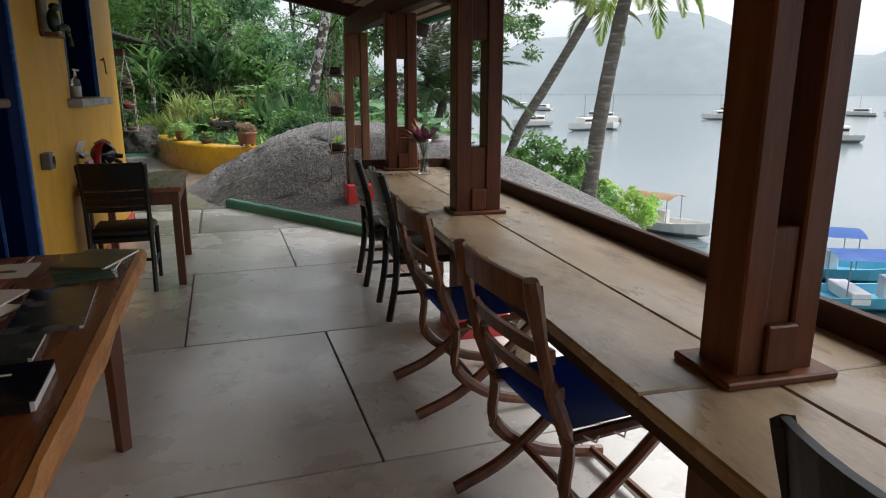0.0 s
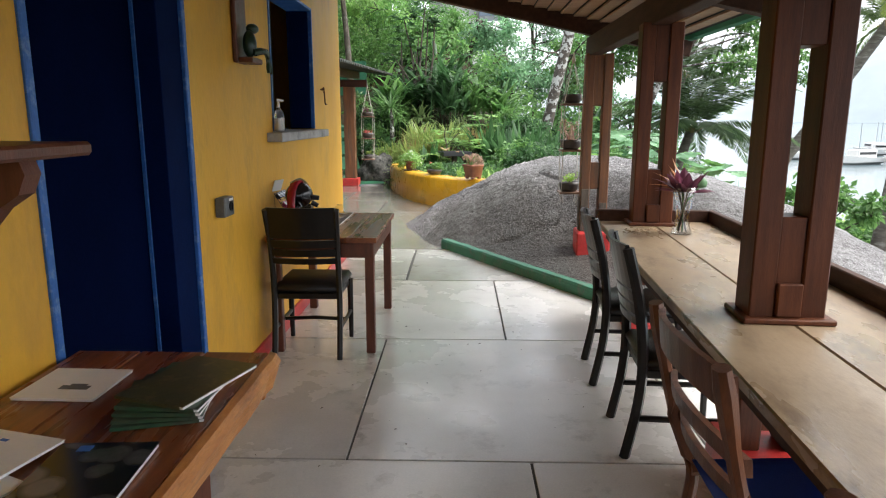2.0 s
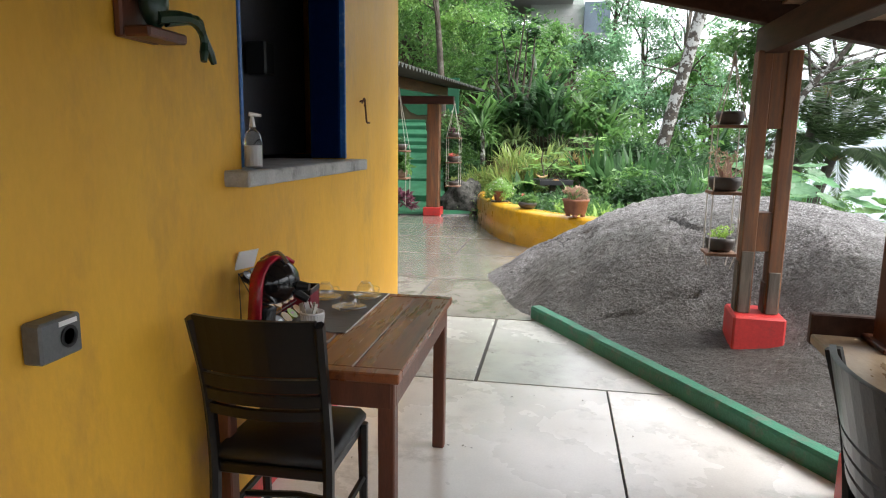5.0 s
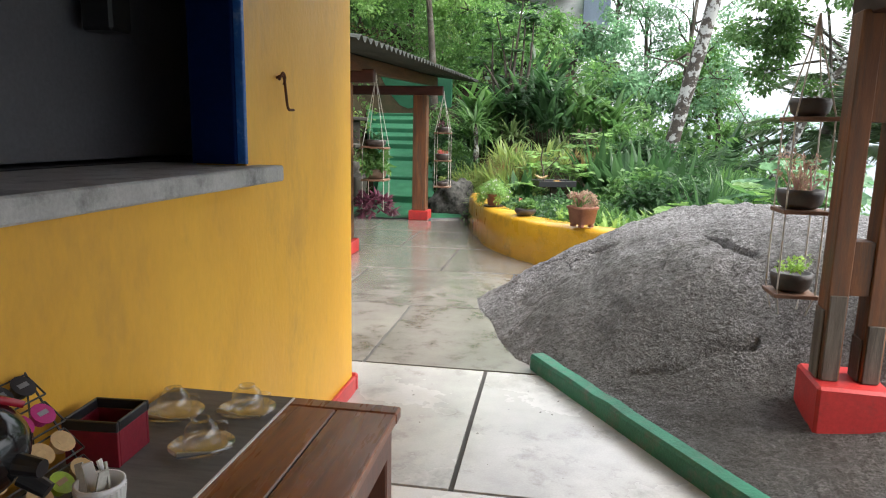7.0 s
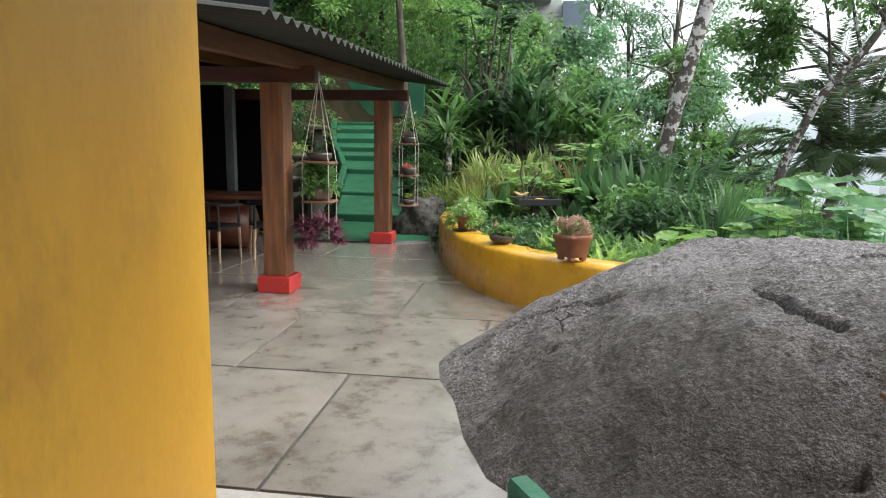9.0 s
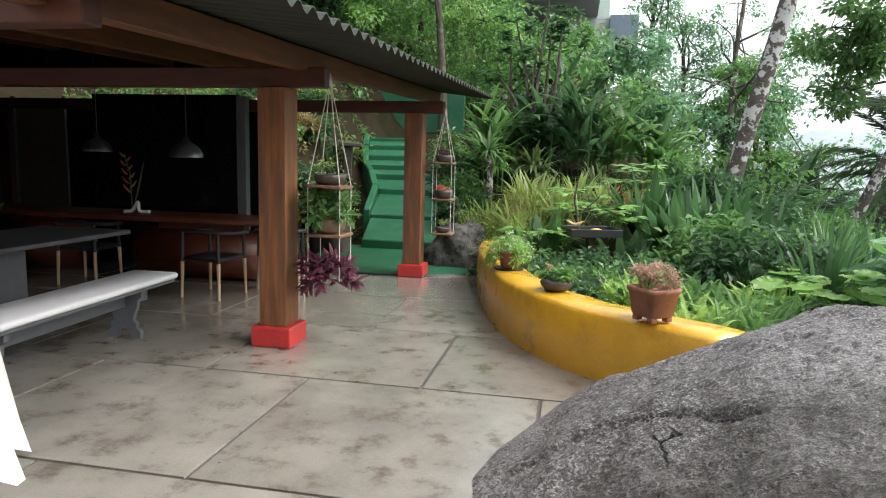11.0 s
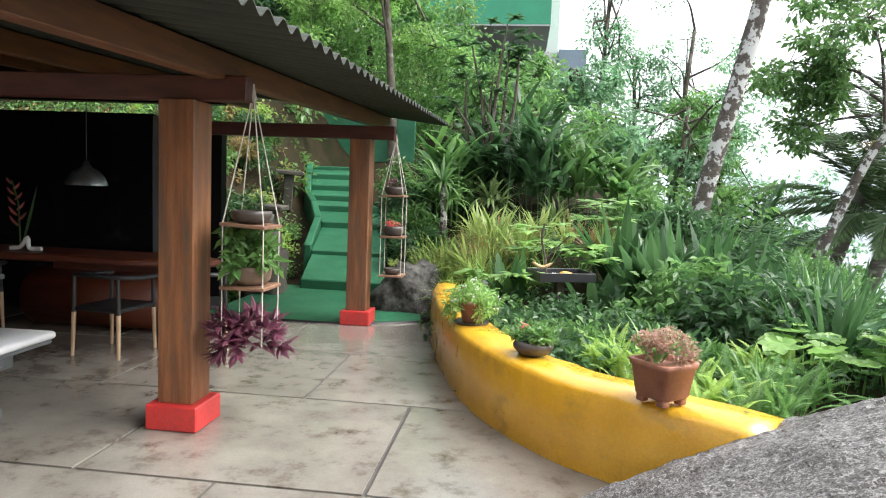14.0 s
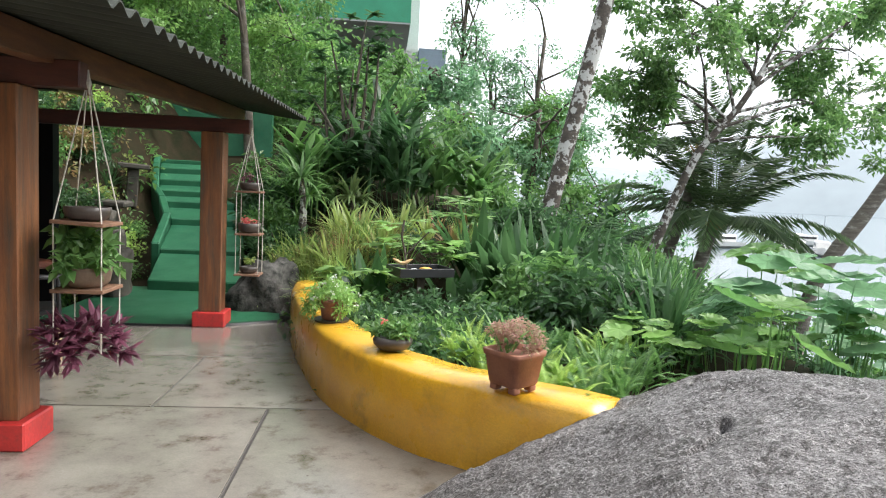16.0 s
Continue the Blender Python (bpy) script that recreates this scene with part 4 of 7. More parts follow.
CT = 0.745
for x, y in ((0.985, 1.74), (1.12, 4.14), (1.27, 6.42)):
    double_post("timber_post", x, y, -3.9, 0.0, 2.13, 0.22, "dark varnished double timber post rising through the counter", WOOD,
                ((0.3, 1.14), (1.74, 2.12)), CT, 0.84 if y < 2 else 1.0)
rock_post = double_post("timber_post", 1.29, 8.57, -3.9, 0.12, 2.13, 0.22, "weathered double timber post on a red block beside the boulder", WOOD_RAW,
            ((0.78, 1.05), (1.62, 2.12)))
for sx, top in ((-1, 0.66), (1, 0.52)):
    part("splice_board", cube(sx * 0.092 - 0.04, sx * 0.092 + 0.035, -0.089, -0.076, 0.222, top, 0.004), GREY_WOOD, rock_post, "grey weathered splice board")
    part("splice_board", cube(sx * 0.092 - 0.058, sx * 0.092 - 0.047, -0.06, 0.06, 0.222, top - 0.08, 0.004), GREY_WOOD, rock_post)


# ---- the long counter ----
counter = thing("bar_counter", pose(0.488, 0, 0, 0, 0, -3.85), "long worn plank counter with a dark raised rail", "counter")
for v0, v1 in ((-2.6, 1.70), (1.708, 6.58)):
    for u0, u1 in ((0.0, 0.3705), (0.3735, 0.80)):
        part("plank", cube(u0, u1, v0, v1, CT - 0.042, CT, 0.006), COUNTER, counter)
part("rail", cube(0.80, 0.845, -2.6, 6.62, CT - 0.05, CT + 0.085, 0.006), RAIL, counter, "dark raised outer rail")
part("rail", cube(0.0, 0.798, 6.582, 6.625, CT - 0.05, CT + 0.085, 0.006), RAIL, counter)
part("apron", cube(0.05, 0.085, -2.5, 6.5, CT - 0.12, CT - 0.044, 0.004), RAIL, counter)
for v in (5.75, 3.3, 0.9, -1.5):
    part("leg", cube(0.30, 0.39, v, v + 0.09, 0, CT - 0.044, 0.006), COUNTER, counter)
    part("leg", cube(0.70, 0.78, v, v + 0.09, 0, CT - 0.044, 0.006), RAIL, counter)


# ---- seats ----
def black_chair(m, label):
    """Dining chair that faces +x, its seat's centre over the origin."""
    c = thing("dining_chair", m, label, "chair", "black dining chairs")
    hw = 0.205
    for s in (-1, 1):
        pts = arc([(-0.25, s * hw, 0.0), (-0.205, s * hw, 0.25), (-0.195, s * hw, 0.47), (-0.225, s * hw, 0.72), (-0.285, s * hw * 1.04, 0.955)], 4)
        part("back_leg", bar(pts, [0.019] * len(pts), 6, 1.25), BLACK_WOOD, c)
        part("front_leg", bar([(0.20, s * hw, 0.42), (0.205, s * hw, 0.0)], [0.022, 0.016], 6), BLACK_WOOD, c)
        part("stretcher", bar([(-0.20, s * hw, 0.19), (0.2, s * hw, 0.19)], 0.014, 6), BLACK_WOOD, c)
    part("stretcher", bar([(0.0, -hw, 0.19), (0.03, 0, 0.19), (0.0, hw, 0.19)], 0.013, 6), BLACK_WOOD, c)

    def slat(z0, z1):
        bm = bmesh.new()
        rows = []
        for i in range(9):
            y = hw * (i / 4 - 1)
            bow = -0.035 * (1 - (y / hw) ** 2)
            rows.append([bm.verts.new((bx(z) + bow + o, y, z)) for z, o in ((z0, 0.0), (z1, 0.0), (z1, 0.018), (z0, 0.018))])
        for a, b in zip(rows, rows[1:]):
            for k in range(4):
                bm.faces.new((a[k], a[(k + 1) % 4], b[(k + 1) % 4], b[k]))
        bm.faces.new(rows[0])
        bm.faces.new(rows[-1][::-1])
        bmesh.ops.recalc_face_normals(bm, faces=bm.faces)
        return bm

    def bx(z):
        return -0.195 - 0.09 * max(0, (z - 0.47) / 0.48) ** 1.3 - 0.01

    part("top_rail", slat(0.775, 0.968), BLACK_WOOD, c)
    for z0, z1 in ((0.716, 0.764), (0.662, 0.704), (0.612, 0.648)):
        part("back_slat", slat(z0, z1), BLACK_WOOD, c)
    bm = cube(-0.20, 0.235, -0.215, 0.215, 0.415, 0.475, 0.022)
    part("seat", bm, BLACK_SEAT, c, "black vinyl padded seat", True)
    part("seat_frame", cube(-0.19, 0.22, -0.2, 0.2, 0.375, 0.414, 0.005), BLACK_WOOD, c)
    return c


black_chair(pose(-1.055, 5.84, 0, 0, 0, 90), "black lacquered slat-back chair at the coffee table")
black_chair(pose(0.925, 5.42, 0, 0, 0, -4), "black lacquered slat-back chair drawn up to the counter")
black_chair(pose(0.905, 4.6, 0, 0, 0, -4), "black lacquered slat-back chair drawn up to the counter")


def folding_chair(m):
    """Slatted folding chair that faces +x."""
    c = thing("folding_chair", m, "brown wooden folding chair with a blue canvas seat at the counter", "chair", "folding chairs")
    hw = 0.262
    for s in (-1, 1):
        y = s * hw
        pts = arc([(0.50, y, 0.018), (0.20, y, 0.09), (0.015, y, 0.24), (0.01, y, 0.43), (-0.07, y, 0.66), (-0.135, y, 0.955)], 5)
        part("back_post", bar(pts, [0.027] * (len(pts) - 3) + [0.033, 0.037, 0.030], 8, 0.7), CHAIR_WOOD, c)
        y2 = s * (hw - 0.04)
        pts = arc([(-0.16, y2, 0.018), (0.04, y2, 0.10), (0.26, y2, 0.27), (0.45, y2, 0.45)], 5)
        part("leg", bar(pts, 0.028, 8, 0.7), CHAIR_WOOD, c)
        part("seat_rail", bar([(0.0, s * (hw - 0.02), 0.43), (0.46, s * (hw - 0.02), 0.455)], 0.02, 6), CHAIR_WOOD, c)
    for x, z in ((0.45, 0.04), (0.12, 0.145)):
        part("stretcher", bar([(x, -hw, z), (x, hw, z)], 0.016, 6), CHAIR_WOOD, c)

    def slat(x, z, h):
        bm = bmesh.new()
        rows = []
        for i in range(9):
            y = hw * 1.04 * (i / 4 - 1)
            bow = -0.05 * (1 - (y / hw) ** 2)
            rise = 0.02 * (1 - (y / hw) ** 2)
            rows.append([bm.verts.new(p) for p in ((x + bow, y, z + rise), (x + bow - h * 0.12, y, z + h + rise), (x + bow - h * 0.12 + 0.018, y, z + h + rise), (x + bow + 0.018, y, z + rise))])
        for a, b in zip(rows, rows[1:]):
            for k in range(4):
                bm.faces.new((a[k], a[(k + 1) % 4], b[(k + 1) % 4], b[k]))
        bm.faces.new(rows[0])
        bm.faces.new(rows[-1][::-1])
        bmesh.ops.recalc_face_normals(bm, faces=bm.faces)
        return bm

    part("top_slat", slat(-0.112, 0.845, 0.095), CHAIR_WOOD, c)
    part("back_slat", slat(-0.07, 0.70, 0.045), CHAIR_WOOD, c)
    part("back_slat", slat(-0.035, 0.585, 0.04), CHAIR_WOOD, c)
    bm = bmesh.new()
    g = []
    for i in range(9):
        row = []
        for j in range(9):
            x, y = 0.0 + 0.46 * i / 8, (hw - 0.02) * (j / 4 - 1)
            sag = -0.045 * math.sin(math.pi * i / 8) * (1 - (j / 4 - 1) ** 2) - 0.012 * (1 - (j / 4 - 1) ** 2)
            row.append(bm.verts.new((x, y, 0.462 + 0.02 * i / 8 + sag)))
        g.append(row)
    top = [bm.faces.new((g[i][j], g[i + 1][j], g[i + 1][j + 1], g[i][j + 1])) for i in range(8) for j in range(8)]
    bmesh.ops.solidify(bm, geom=top, thickness=0.012)
    part("canvas_seat", bm, CANVAS, c, "sagging blue canvas seat", True)
    for k in range(4):
        part("lacing", bar([(0.06 + 0.1 * k, -hw * 0.95, 0.445), (0.1 + 0.1 * k, -hw * 1.06, 0.425), (0.13 + 0.1 * k, -hw * 0.95, 0.44)], 0.004, 5), PAPER, c)
    return c


chair3 = folding_chair(pose(0.61, 3.315, 0, 0, 0, -1))
copy_thing(chair3, pose(0.59, 2.29, 0, 0, 0, 2))
black_chair(pose(0.765, 0.95, 0, 0, 0, -4), "black lacquered slat-back chair drawn up to the counter")

# ---- table by the wall with the coffee things ----
def plank_table(name, x0, x1, y0, y1, h, label, planks, category="table"):
    t = thing(name, (0, 0, 0), label, category)
    w = (x1 - x0) / planks
    for i in range(planks):
        part("plank", cube(x0 + i * w + 0.0015, x0 + (i + 1) * w - 0.0015, y0 + 0.055, y1 - 0.055, h - 0.032, h, 0.004), TABLE, t)
    for a, b in ((y0, y0 + 0.053), (y1 - 0.053, y1)):
        part("end_board", cube(x0, x1, a, b, h - 0.034, h + 0.001, 0.005), TABLE, t)
    for a, b in ((y0 + 0.02, y0 + 0.045), (y1 - 0.045, y1 - 0.02)):
        part("apron", cube(x0 + 0.03, x1 - 0.03, a, b, h - 0.13, h - 0.035, 0.004), LEGWOOD, t)
    for a, b in ((x0 + 0.02, x0 + 0.045), (x1 - 0.045, x1 - 0.02)):
        part("apron", cube(a, b, y0 + 0.046, y1 - 0.046, h - 0.13, h - 0.035, 0.004), LEGWOOD, t)
    for xx in (x0 + 0.05, x1 - 0.05):
        for yy in (y0 + 0.05, y1 - 0.05):
            part("leg", cube(xx - 0.029, xx + 0.029, yy - 0.029, yy + 0.029, 0, h - 0.036, 0.005), LEGWOOD, t)
    return t


plank_table("side_table", -1.315, -0.62, 5.69, 6.80, 0.76, "red-brown plank side table against the yellow wall", 4)


# ---- planted bed ----
BED = arc([(-1.72, 17.2, 0), (-1.64, 16.3, 0), (-1.43, 15.2, 0), (-1.12, 14.08, 0), (-0.83, 13.47, 0), (-0.47, 12.98, 0), (-0.1, 12.68, 0), (0.5, 12.22, 0)], 7)


def bed_wall():
    bm = bmesh.new()
    prev = None
    n = len(BED)
    for i, c in enumerate(BED):
        d = (BED[min(i + 1, n - 1)] - BED[max(i - 1, 0)]).normalized()
        q = Vector((-d.y, d.x, 0))
        w = 0.30 + 0.10 * smooth(0.15, 0.45, i / n)
        top = 0.505 + 0.012 * noise.noise(Vector((i * 0.35, 0, 0))) - 0.05 * smooth(0.25, 0.0, i / n)
        ring = []
        for o, z in ((0.0, -0.03), (0.0, 0.2), (0.012, top - 0.04), (0.04, top), (w * 0.5, top + 0.012), (w - 0.03, top), (w, top - 0.04), (w, -0.03)):
            jig = 0.008 * noise.noise(Vector((i * 0.5, o * 5, z * 4)))
            ring.append(bm.verts.new((c.x + q.x * (o + jig), c.y + q.y * (o + jig), z)))
        if prev:
            for j in range(len(ring) - 1):
                bm.faces.new((prev[j], prev[j + 1], ring[j + 1], ring[j]))
        else:
            bm.faces.new(ring)
        prev = ring
    bm.faces.new(prev[::-1])
    bmesh.ops.recalc_face_normals(bm, faces=bm.faces)
    ob = part("wall_planter", bm, YELLOW_WET, None, "", True)
    tagged(ob, "low curved bright yellow planter wall, wet and mould-streaked", "planter wall", kind="structure")


bed_wall()


def pot_plant(m, label, pot, pot_mat, plant):
    p = thing("potted_plant", m, label, "potted plant", "pots on the planter wall")
    part("pot", pot, pot_mat, p, "", True)
    plant(p)
    return p


def square_pot(w, h):
    bm = bmesh.new()
    prof = [(0.36, 0.035), (0.40, 0.05), (0.47, h - 0.035), (0.5, h - 0.03), (0.515, h - 0.003), (0.5, h), (0.44, h), (0.42, h - 0.03)]
    rings = []
    for r, z in prof:
        rr = r * w
        c = 0.022
        ring = []
        for sx, sy in ((1, 1), (-1, 1), (-1, -1), (1, -1)):
            a, b = (rr * sx, (rr - c) * sy), ((rr - c) * sx, rr * sy)
            ring += [a, b] if sx * sy > 0 else [b, a]
        rings.append([bm.verts.new((x, y, z)) for x, y in ring])
    for r, s in zip(rings, rings[1:]):
        for k in range(8):
            bm.faces.new((r[k], r[(k + 1) % 8], s[(k + 1) % 8], s[k]))
    bm.faces.new(rings[0][::-1])
    bm.faces.new(rings[-1])
    for sx in (-1, 1):
        for sy in (-1, 1):
            x, y = 0.255 * w * sx, 0.255 * w * sy
            box(bm, x - 0.026, x + 0.026, y - 0.026, y + 0.026, 0, 0.05, 0.006)
    bmesh.ops.recalc_face_normals(bm, faces=bm.faces)
    return bm


def pink_clump(p):
    g = Leaves(11)
    for i in range(34):
        a, r = g.r.uniform(0, 6.28), 0.15 * math.sqrt(g.r.random())
        c = (r * math.cos(a), r * math.sin(a), 0.27 + g.r.uniform(0, 0.13) - r * 0.25)
        g.cloud(c, 0.045, 60, 0.022, 0.013, 0.3)
    g.done("leaves", LEAF_PINK, p, "dusty pink succulent leaves")
    g = Leaves(12)
    g.tuft((-0.06, 0, 0.22), 9, 0.32, 0.022, 0.9, 0.7, 1.3)
    g.done("shoot", LEAF_MID, p)


def white_flowers(p):
    g = Leaves(13)
    for i in range(60):
        a, r = g.r.uniform(0, 6.28), 0.21 * math.sqrt(g.r.random())
        g.cloud((r * math.cos(a), r * math.sin(a), 0.22 + g.r.uniform(0, 0.16) - r * 0.7), 0.06, 26, 0.045, 0.02, 0.2)
    g.done("leaves", LEAF_FRESH, p)
    g = Leaves(14)
    for i in range(26):
        a, r = g.r.uniform(0, 6.28), 0.24 * math.sqrt(g.r.random())
        g.cloud((r * math.cos(a), r * math.sin(a), 0.33 + g.r.uniform(-0.12, 0.09) - r * 0.6), 0.009, 7, 0.02, 0.016, 0.5)
    g.done("blossom", PETAL_WHITE, p, "small white blossoms")


def low_green(p):
    g = Leaves(15)
    for i in range(26):
        a, r = g.r.uniform(0, 6.28), 0.13 * math.sqrt(g.r.random())
        g.cloud((r * math.cos(a), r * math.sin(a), 0.10 + g.r.uniform(0, 0.07)), 0.045, 22, 0.045, 0.028, 0.2)
    g.done("leaves", LEAF_MID, p)
    g = Leaves(16)
    g.cloud((-0.07, -0.03, 0.21), 0.015, 10, 0.025, 0.02, 0.3)
    g.cloud((0.05, -0.08, 0.12), 0.02, 10, 0.022, 0.018, 0.3)
    g.done("blossom", PETAL_RED, p, "red flower")


pot_plant(pose(0.12, 12.60, 0.518, 0, 0, 38), "square terracotta pot with dusty pink succulents on the yellow planter wall", square_pot(0.27, 0.235), TERRA, pink_clump)
bowl = lathe([(0.06, 0), (0.10, 0.012), (0.135, 0.05), (0.14, 0.075), (0.125, 0.098), (0.113, 0.098), (0.105, 0.085)], 24, True)
pot_plant(pose(-0.555, 13.48, 0.515), "low dark clay bowl with leafy herbs on the yellow planter wall", bowl, CLAY, low_green)
cup = lathe([(0.075, 0.02), (0.085, 0.03), (0.105, 0.16), (0.113, 0.165), (0.115, 0.185), (0.1, 0.185), (0.095, 0.17)], 20, True)
p1 = pot_plant(pose(-1.05, 14.47, 0.505), "terracotta pot of trailing white-flowered plant on a dark saucer", cup, TERRA, white_flowers)
part("saucer", lathe([(0.10, 0.0), (0.14, 0.004), (0.15, 0.022), (0.14, 0.02), (0.1, 0.012)], 20, True), CLAY, p1)

# ---- bird feeder ----
fd = thing("bird_feeder", pose(-0.22, 16.32, land(-0.22, 16.32), 0, 0, 18), "black wooden feeding tray with fruit on a post", "bird feeder")
gz = 0.70 - land(-0.22, 16.32)
part("post", cube(-0.045, 0.045, -0.045, 0.045, -0.2, gz - 0.002, 0.005), BARK2, fd)
tray = part("tray", cube(-0.30, 0.30, -0.22, 0.22, gz, gz + 0.02, 0.003), DARK, fd)
for x0, x1, y0, y1 in ((-0.32, 0.32, -0.24, -0.222), (-0.32, 0.32, 0.222, 0.24), (-0.32, -0.302, -0.221, 0.221), (0.302, 0.32, -0.221, 0.221)):
    part("rim", cube(x0, x1, y0, y1, gz - 0.01, gz + 0.085, 0.003), DARK, tray)
fr = thing("cut_fruit", pose(-0.16, 16.3, 0.722), "cut orange papaya and pale rice on the feeding tray", "fruit")
part("papaya_half", lathe([(0.02, 0.0), (0.06, 0.02), (0.07, 0.05), (0.03, 0.06)], 12, True, squash=0.6), FRUIT, fr, "", True)
part("rice", lathe([(0.09, 0.0), (0.08, 0.02), (0.03, 0.03)], 12, True, at=(-0.12, 0.05, 0)), PAPER, fr)
ba = thing("banana", pose(-0.42, 16.28, 0.80), "ripe yellow banana laid on a forked twig", "fruit")
part("skin", bar(arc([(-0.11, 0, 0.07), (0, 0, 0.02), (0.11, 0, 0.07)], 4), [0.006, 0.016, 0.02, 0.02, 0.021, 0.02, 0.02, 0.014, 0.006], 7), CAP_GOLD, ba)
part("twig", bar(arc([(0.05, 0.05, -0.08), (0.02, 0.02, 0.15), (-0.02, 0, 0.32), (0.0, 0, 0.5)], 4), 0.012, 6), BARK2, ba)
part("twig", bar(arc([(0.02, 0.02, 0.1), (0.13, 0.02, 0.22), (0.28, 0, 0.38)], 4), 0.009, 6), BARK2, ba)

# ---- pavilion ----
pav = thing("pavilion_roof", (0, 0, 0), "open pavilion roof of mossy corrugated sheets on timber beams", "roof", kind="structure")
EX, EY0, EY1 = -1.76, 10.15, 18.35


def pav_z(x, y):
    return 2.29 + 0.036 * (y - 11.3) + 0.12 * (EX - x)


def corrugated(xs, y0, lift):
    v, f = [], []
    n = int((EY1 - y0) / 0.0221)
    for k in (0, 1):
        for i in range(n + 1):
            y = y0 + 0.0221 * i
            wv = 0.024 * math.cos(2 * math.pi * y / 0.177) + lift
            for x in xs:
                v.append((x, y, pav_z(x, y) + wv + 0.007 * k))
    m = len(xs)
    for k in (0, 1):
        o = k * (n + 1) * m
        for i in range(n):
            for j in range(m - 1):
                a = o + i * m + j
                q = (a, a + m, a + m + 1, a + 1)
                f.append(q if k else q[::-1])
    o = (n + 1) * m
    for i in range(n):
        a = i * m
        f.append((a, a + m, a + m + o, a + o))
    raw("corrugated_sheet", v, f, ETERNIT, pav, "grey-green corrugated sheet")


corrugated([EX, EX - 0.6, EX - 1.6, EX - 2.9], EY0, 0.0)
# Left sheet; its unseen near stretch is added to shade the pavilion floor.
corrugated([EX - 2.84, EX - 4, EX - 6, EX - 10.6], 8.9, 0.012)
pslope = math.degrees(math.atan(0.12))
plean = math.degrees(math.atan(0.036))
for x, t in ((-2.62, 0.17), (-4.6, 0.17), (-6.6, 0.17), (-8.6, 0.17)):
    ys = 10.2 if x > -3 else 8.95
    z = pav_z(x, ys) - 0.035 - t
    part("purlin", cube(-0.06, 0.06, 0, 18.2 - ys, 0, t, 0.006, pose(x, ys, z, plean, 0, 0)), HONEY, pav)
for y, x1 in ((13.05, -2.42), (16.6, -2.17), (10.4, -2.4)):
    z = 2.12 + 0.015 * (y - 13)
    part("tie_beam", cube(-9.2 if y > 12 else -4.7, x1, y - 0.06, y + 0.06, z, z + 0.155, 0.008), RED_BEAM, pav)
for x, y, mt in ((-2.85, 13.05, WOOD_RAW), (-2.56, 16.6, WOOD_RAW)):
    p = thing("pavilion_post", (x, y, 0), "square stained timber post on a red painted block", "post", "pavilion posts")
    part("shaft", cube(-0.12, 0.12, -0.12, 0.12, 0.165, 2.118 + 0.015 * (y - 13), 0.007), mt, p)
    part("footing", cube(-0.175, 0.175, -0.175, 0.175, 0, 0.168, 0.01), RED, p, "red painted footing block")
for x, y in ((-8.9, 13.05), (-8.9, 16.6)):
    p = thing("pavilion_post", (x, y, 0), "dark square timber post at the pavilion back", "post", "pavilion posts")
    part("shaft", cube(-0.1, 0.1, -0.1, 0.1, 0, 2.12, 0.006), RED_BEAM, p)

# back and side walls of the pavilion
sw = thing("wall_slats", (0, 0, 0), "wall of spaced reddish cedar boards", "slatted wall", kind="structure")
for i in range(23):
    part("slat", cube(-11.5, -7.28, 14.55, 14.58, 0.03 + 0.105 * i, 0.115 + 0.105 * i, 0.003), CEDAR, sw)
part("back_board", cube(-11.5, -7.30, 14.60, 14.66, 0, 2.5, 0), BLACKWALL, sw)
wp = thing("wall_woven", (0, 0, 0), "grey woven cane panels in dark frames", "wall panel", kind="structure")
for x0, x1 in ((-9.7, -8.82), (-8.76, -7.94)):
    part("panel", cube(x0, x1, 16.6, 16.63, 0.0, 2.32, 0.003), WOVEN, wp)
    part("stile", cube(x1, x1 + 0.04, 16.585, 16.63, 0.0, 2.36, 0.003), CHARCOAL, wp)
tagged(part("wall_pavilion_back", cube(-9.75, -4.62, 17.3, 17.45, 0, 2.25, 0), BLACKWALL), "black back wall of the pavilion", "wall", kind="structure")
# Added closing walls, mostly out of view, that keep light out of the pavilion.
tagged(part("wall_pavilion_upper", cube(-12.3, -4.62, 17.3, 17.45, 2.62, 3.9, 0), BLACKWALL), "black boards added to close the bright gap under the pavilion roof", "wall", kind="structure")
tagged(part("wall_pavilion_corner", cube(-12.3, -9.75, 17.3, 17.45, 0, 2.25, 0), BLACKWALL), "black wall added to close the hidden pavilion corner", "wall", kind="structure")
tagged(part("wall_pavilion_far", cube(-12.5, -12.3, 8.4, 17.5, 0, 3.9, 0), BLACKWALL), "unseen black wall added to close the pavilion's far side", "wall", kind="structure")
tagged(part("wall_pavilion_near", cube(-12.3, -7.6, 8.5, 8.66, 0, 3.7, 0), BLACKWALL), "unseen dark wall added to keep light out of the pavilion", "wall", kind="structure")
tv = thing("black_screen_panel", (0, 0, 0), "large glossy black panel with a pale edge standing behind the bar", "screen")
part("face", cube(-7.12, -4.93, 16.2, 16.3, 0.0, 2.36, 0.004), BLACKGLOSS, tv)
part("edge_strip", cube(-4.93, -4.80, 16.2, 16.31, 0.0, 2.34, 0.004), CHARCOAL, tv, "grey edge strip")

# log bar
lb = thing("log_bar", (0, 0, 0), "long bar table of dark polished log with a thick top", "bar table")
part("top", slab([(-8.9, 15.25), (-4.6, 15.2), (-3.95, 15.32), (-3.8, 15.6), (-4.2, 15.88), (-8.9, 15.95)], 0.72, 0.80, 0.02), LOG, lb)
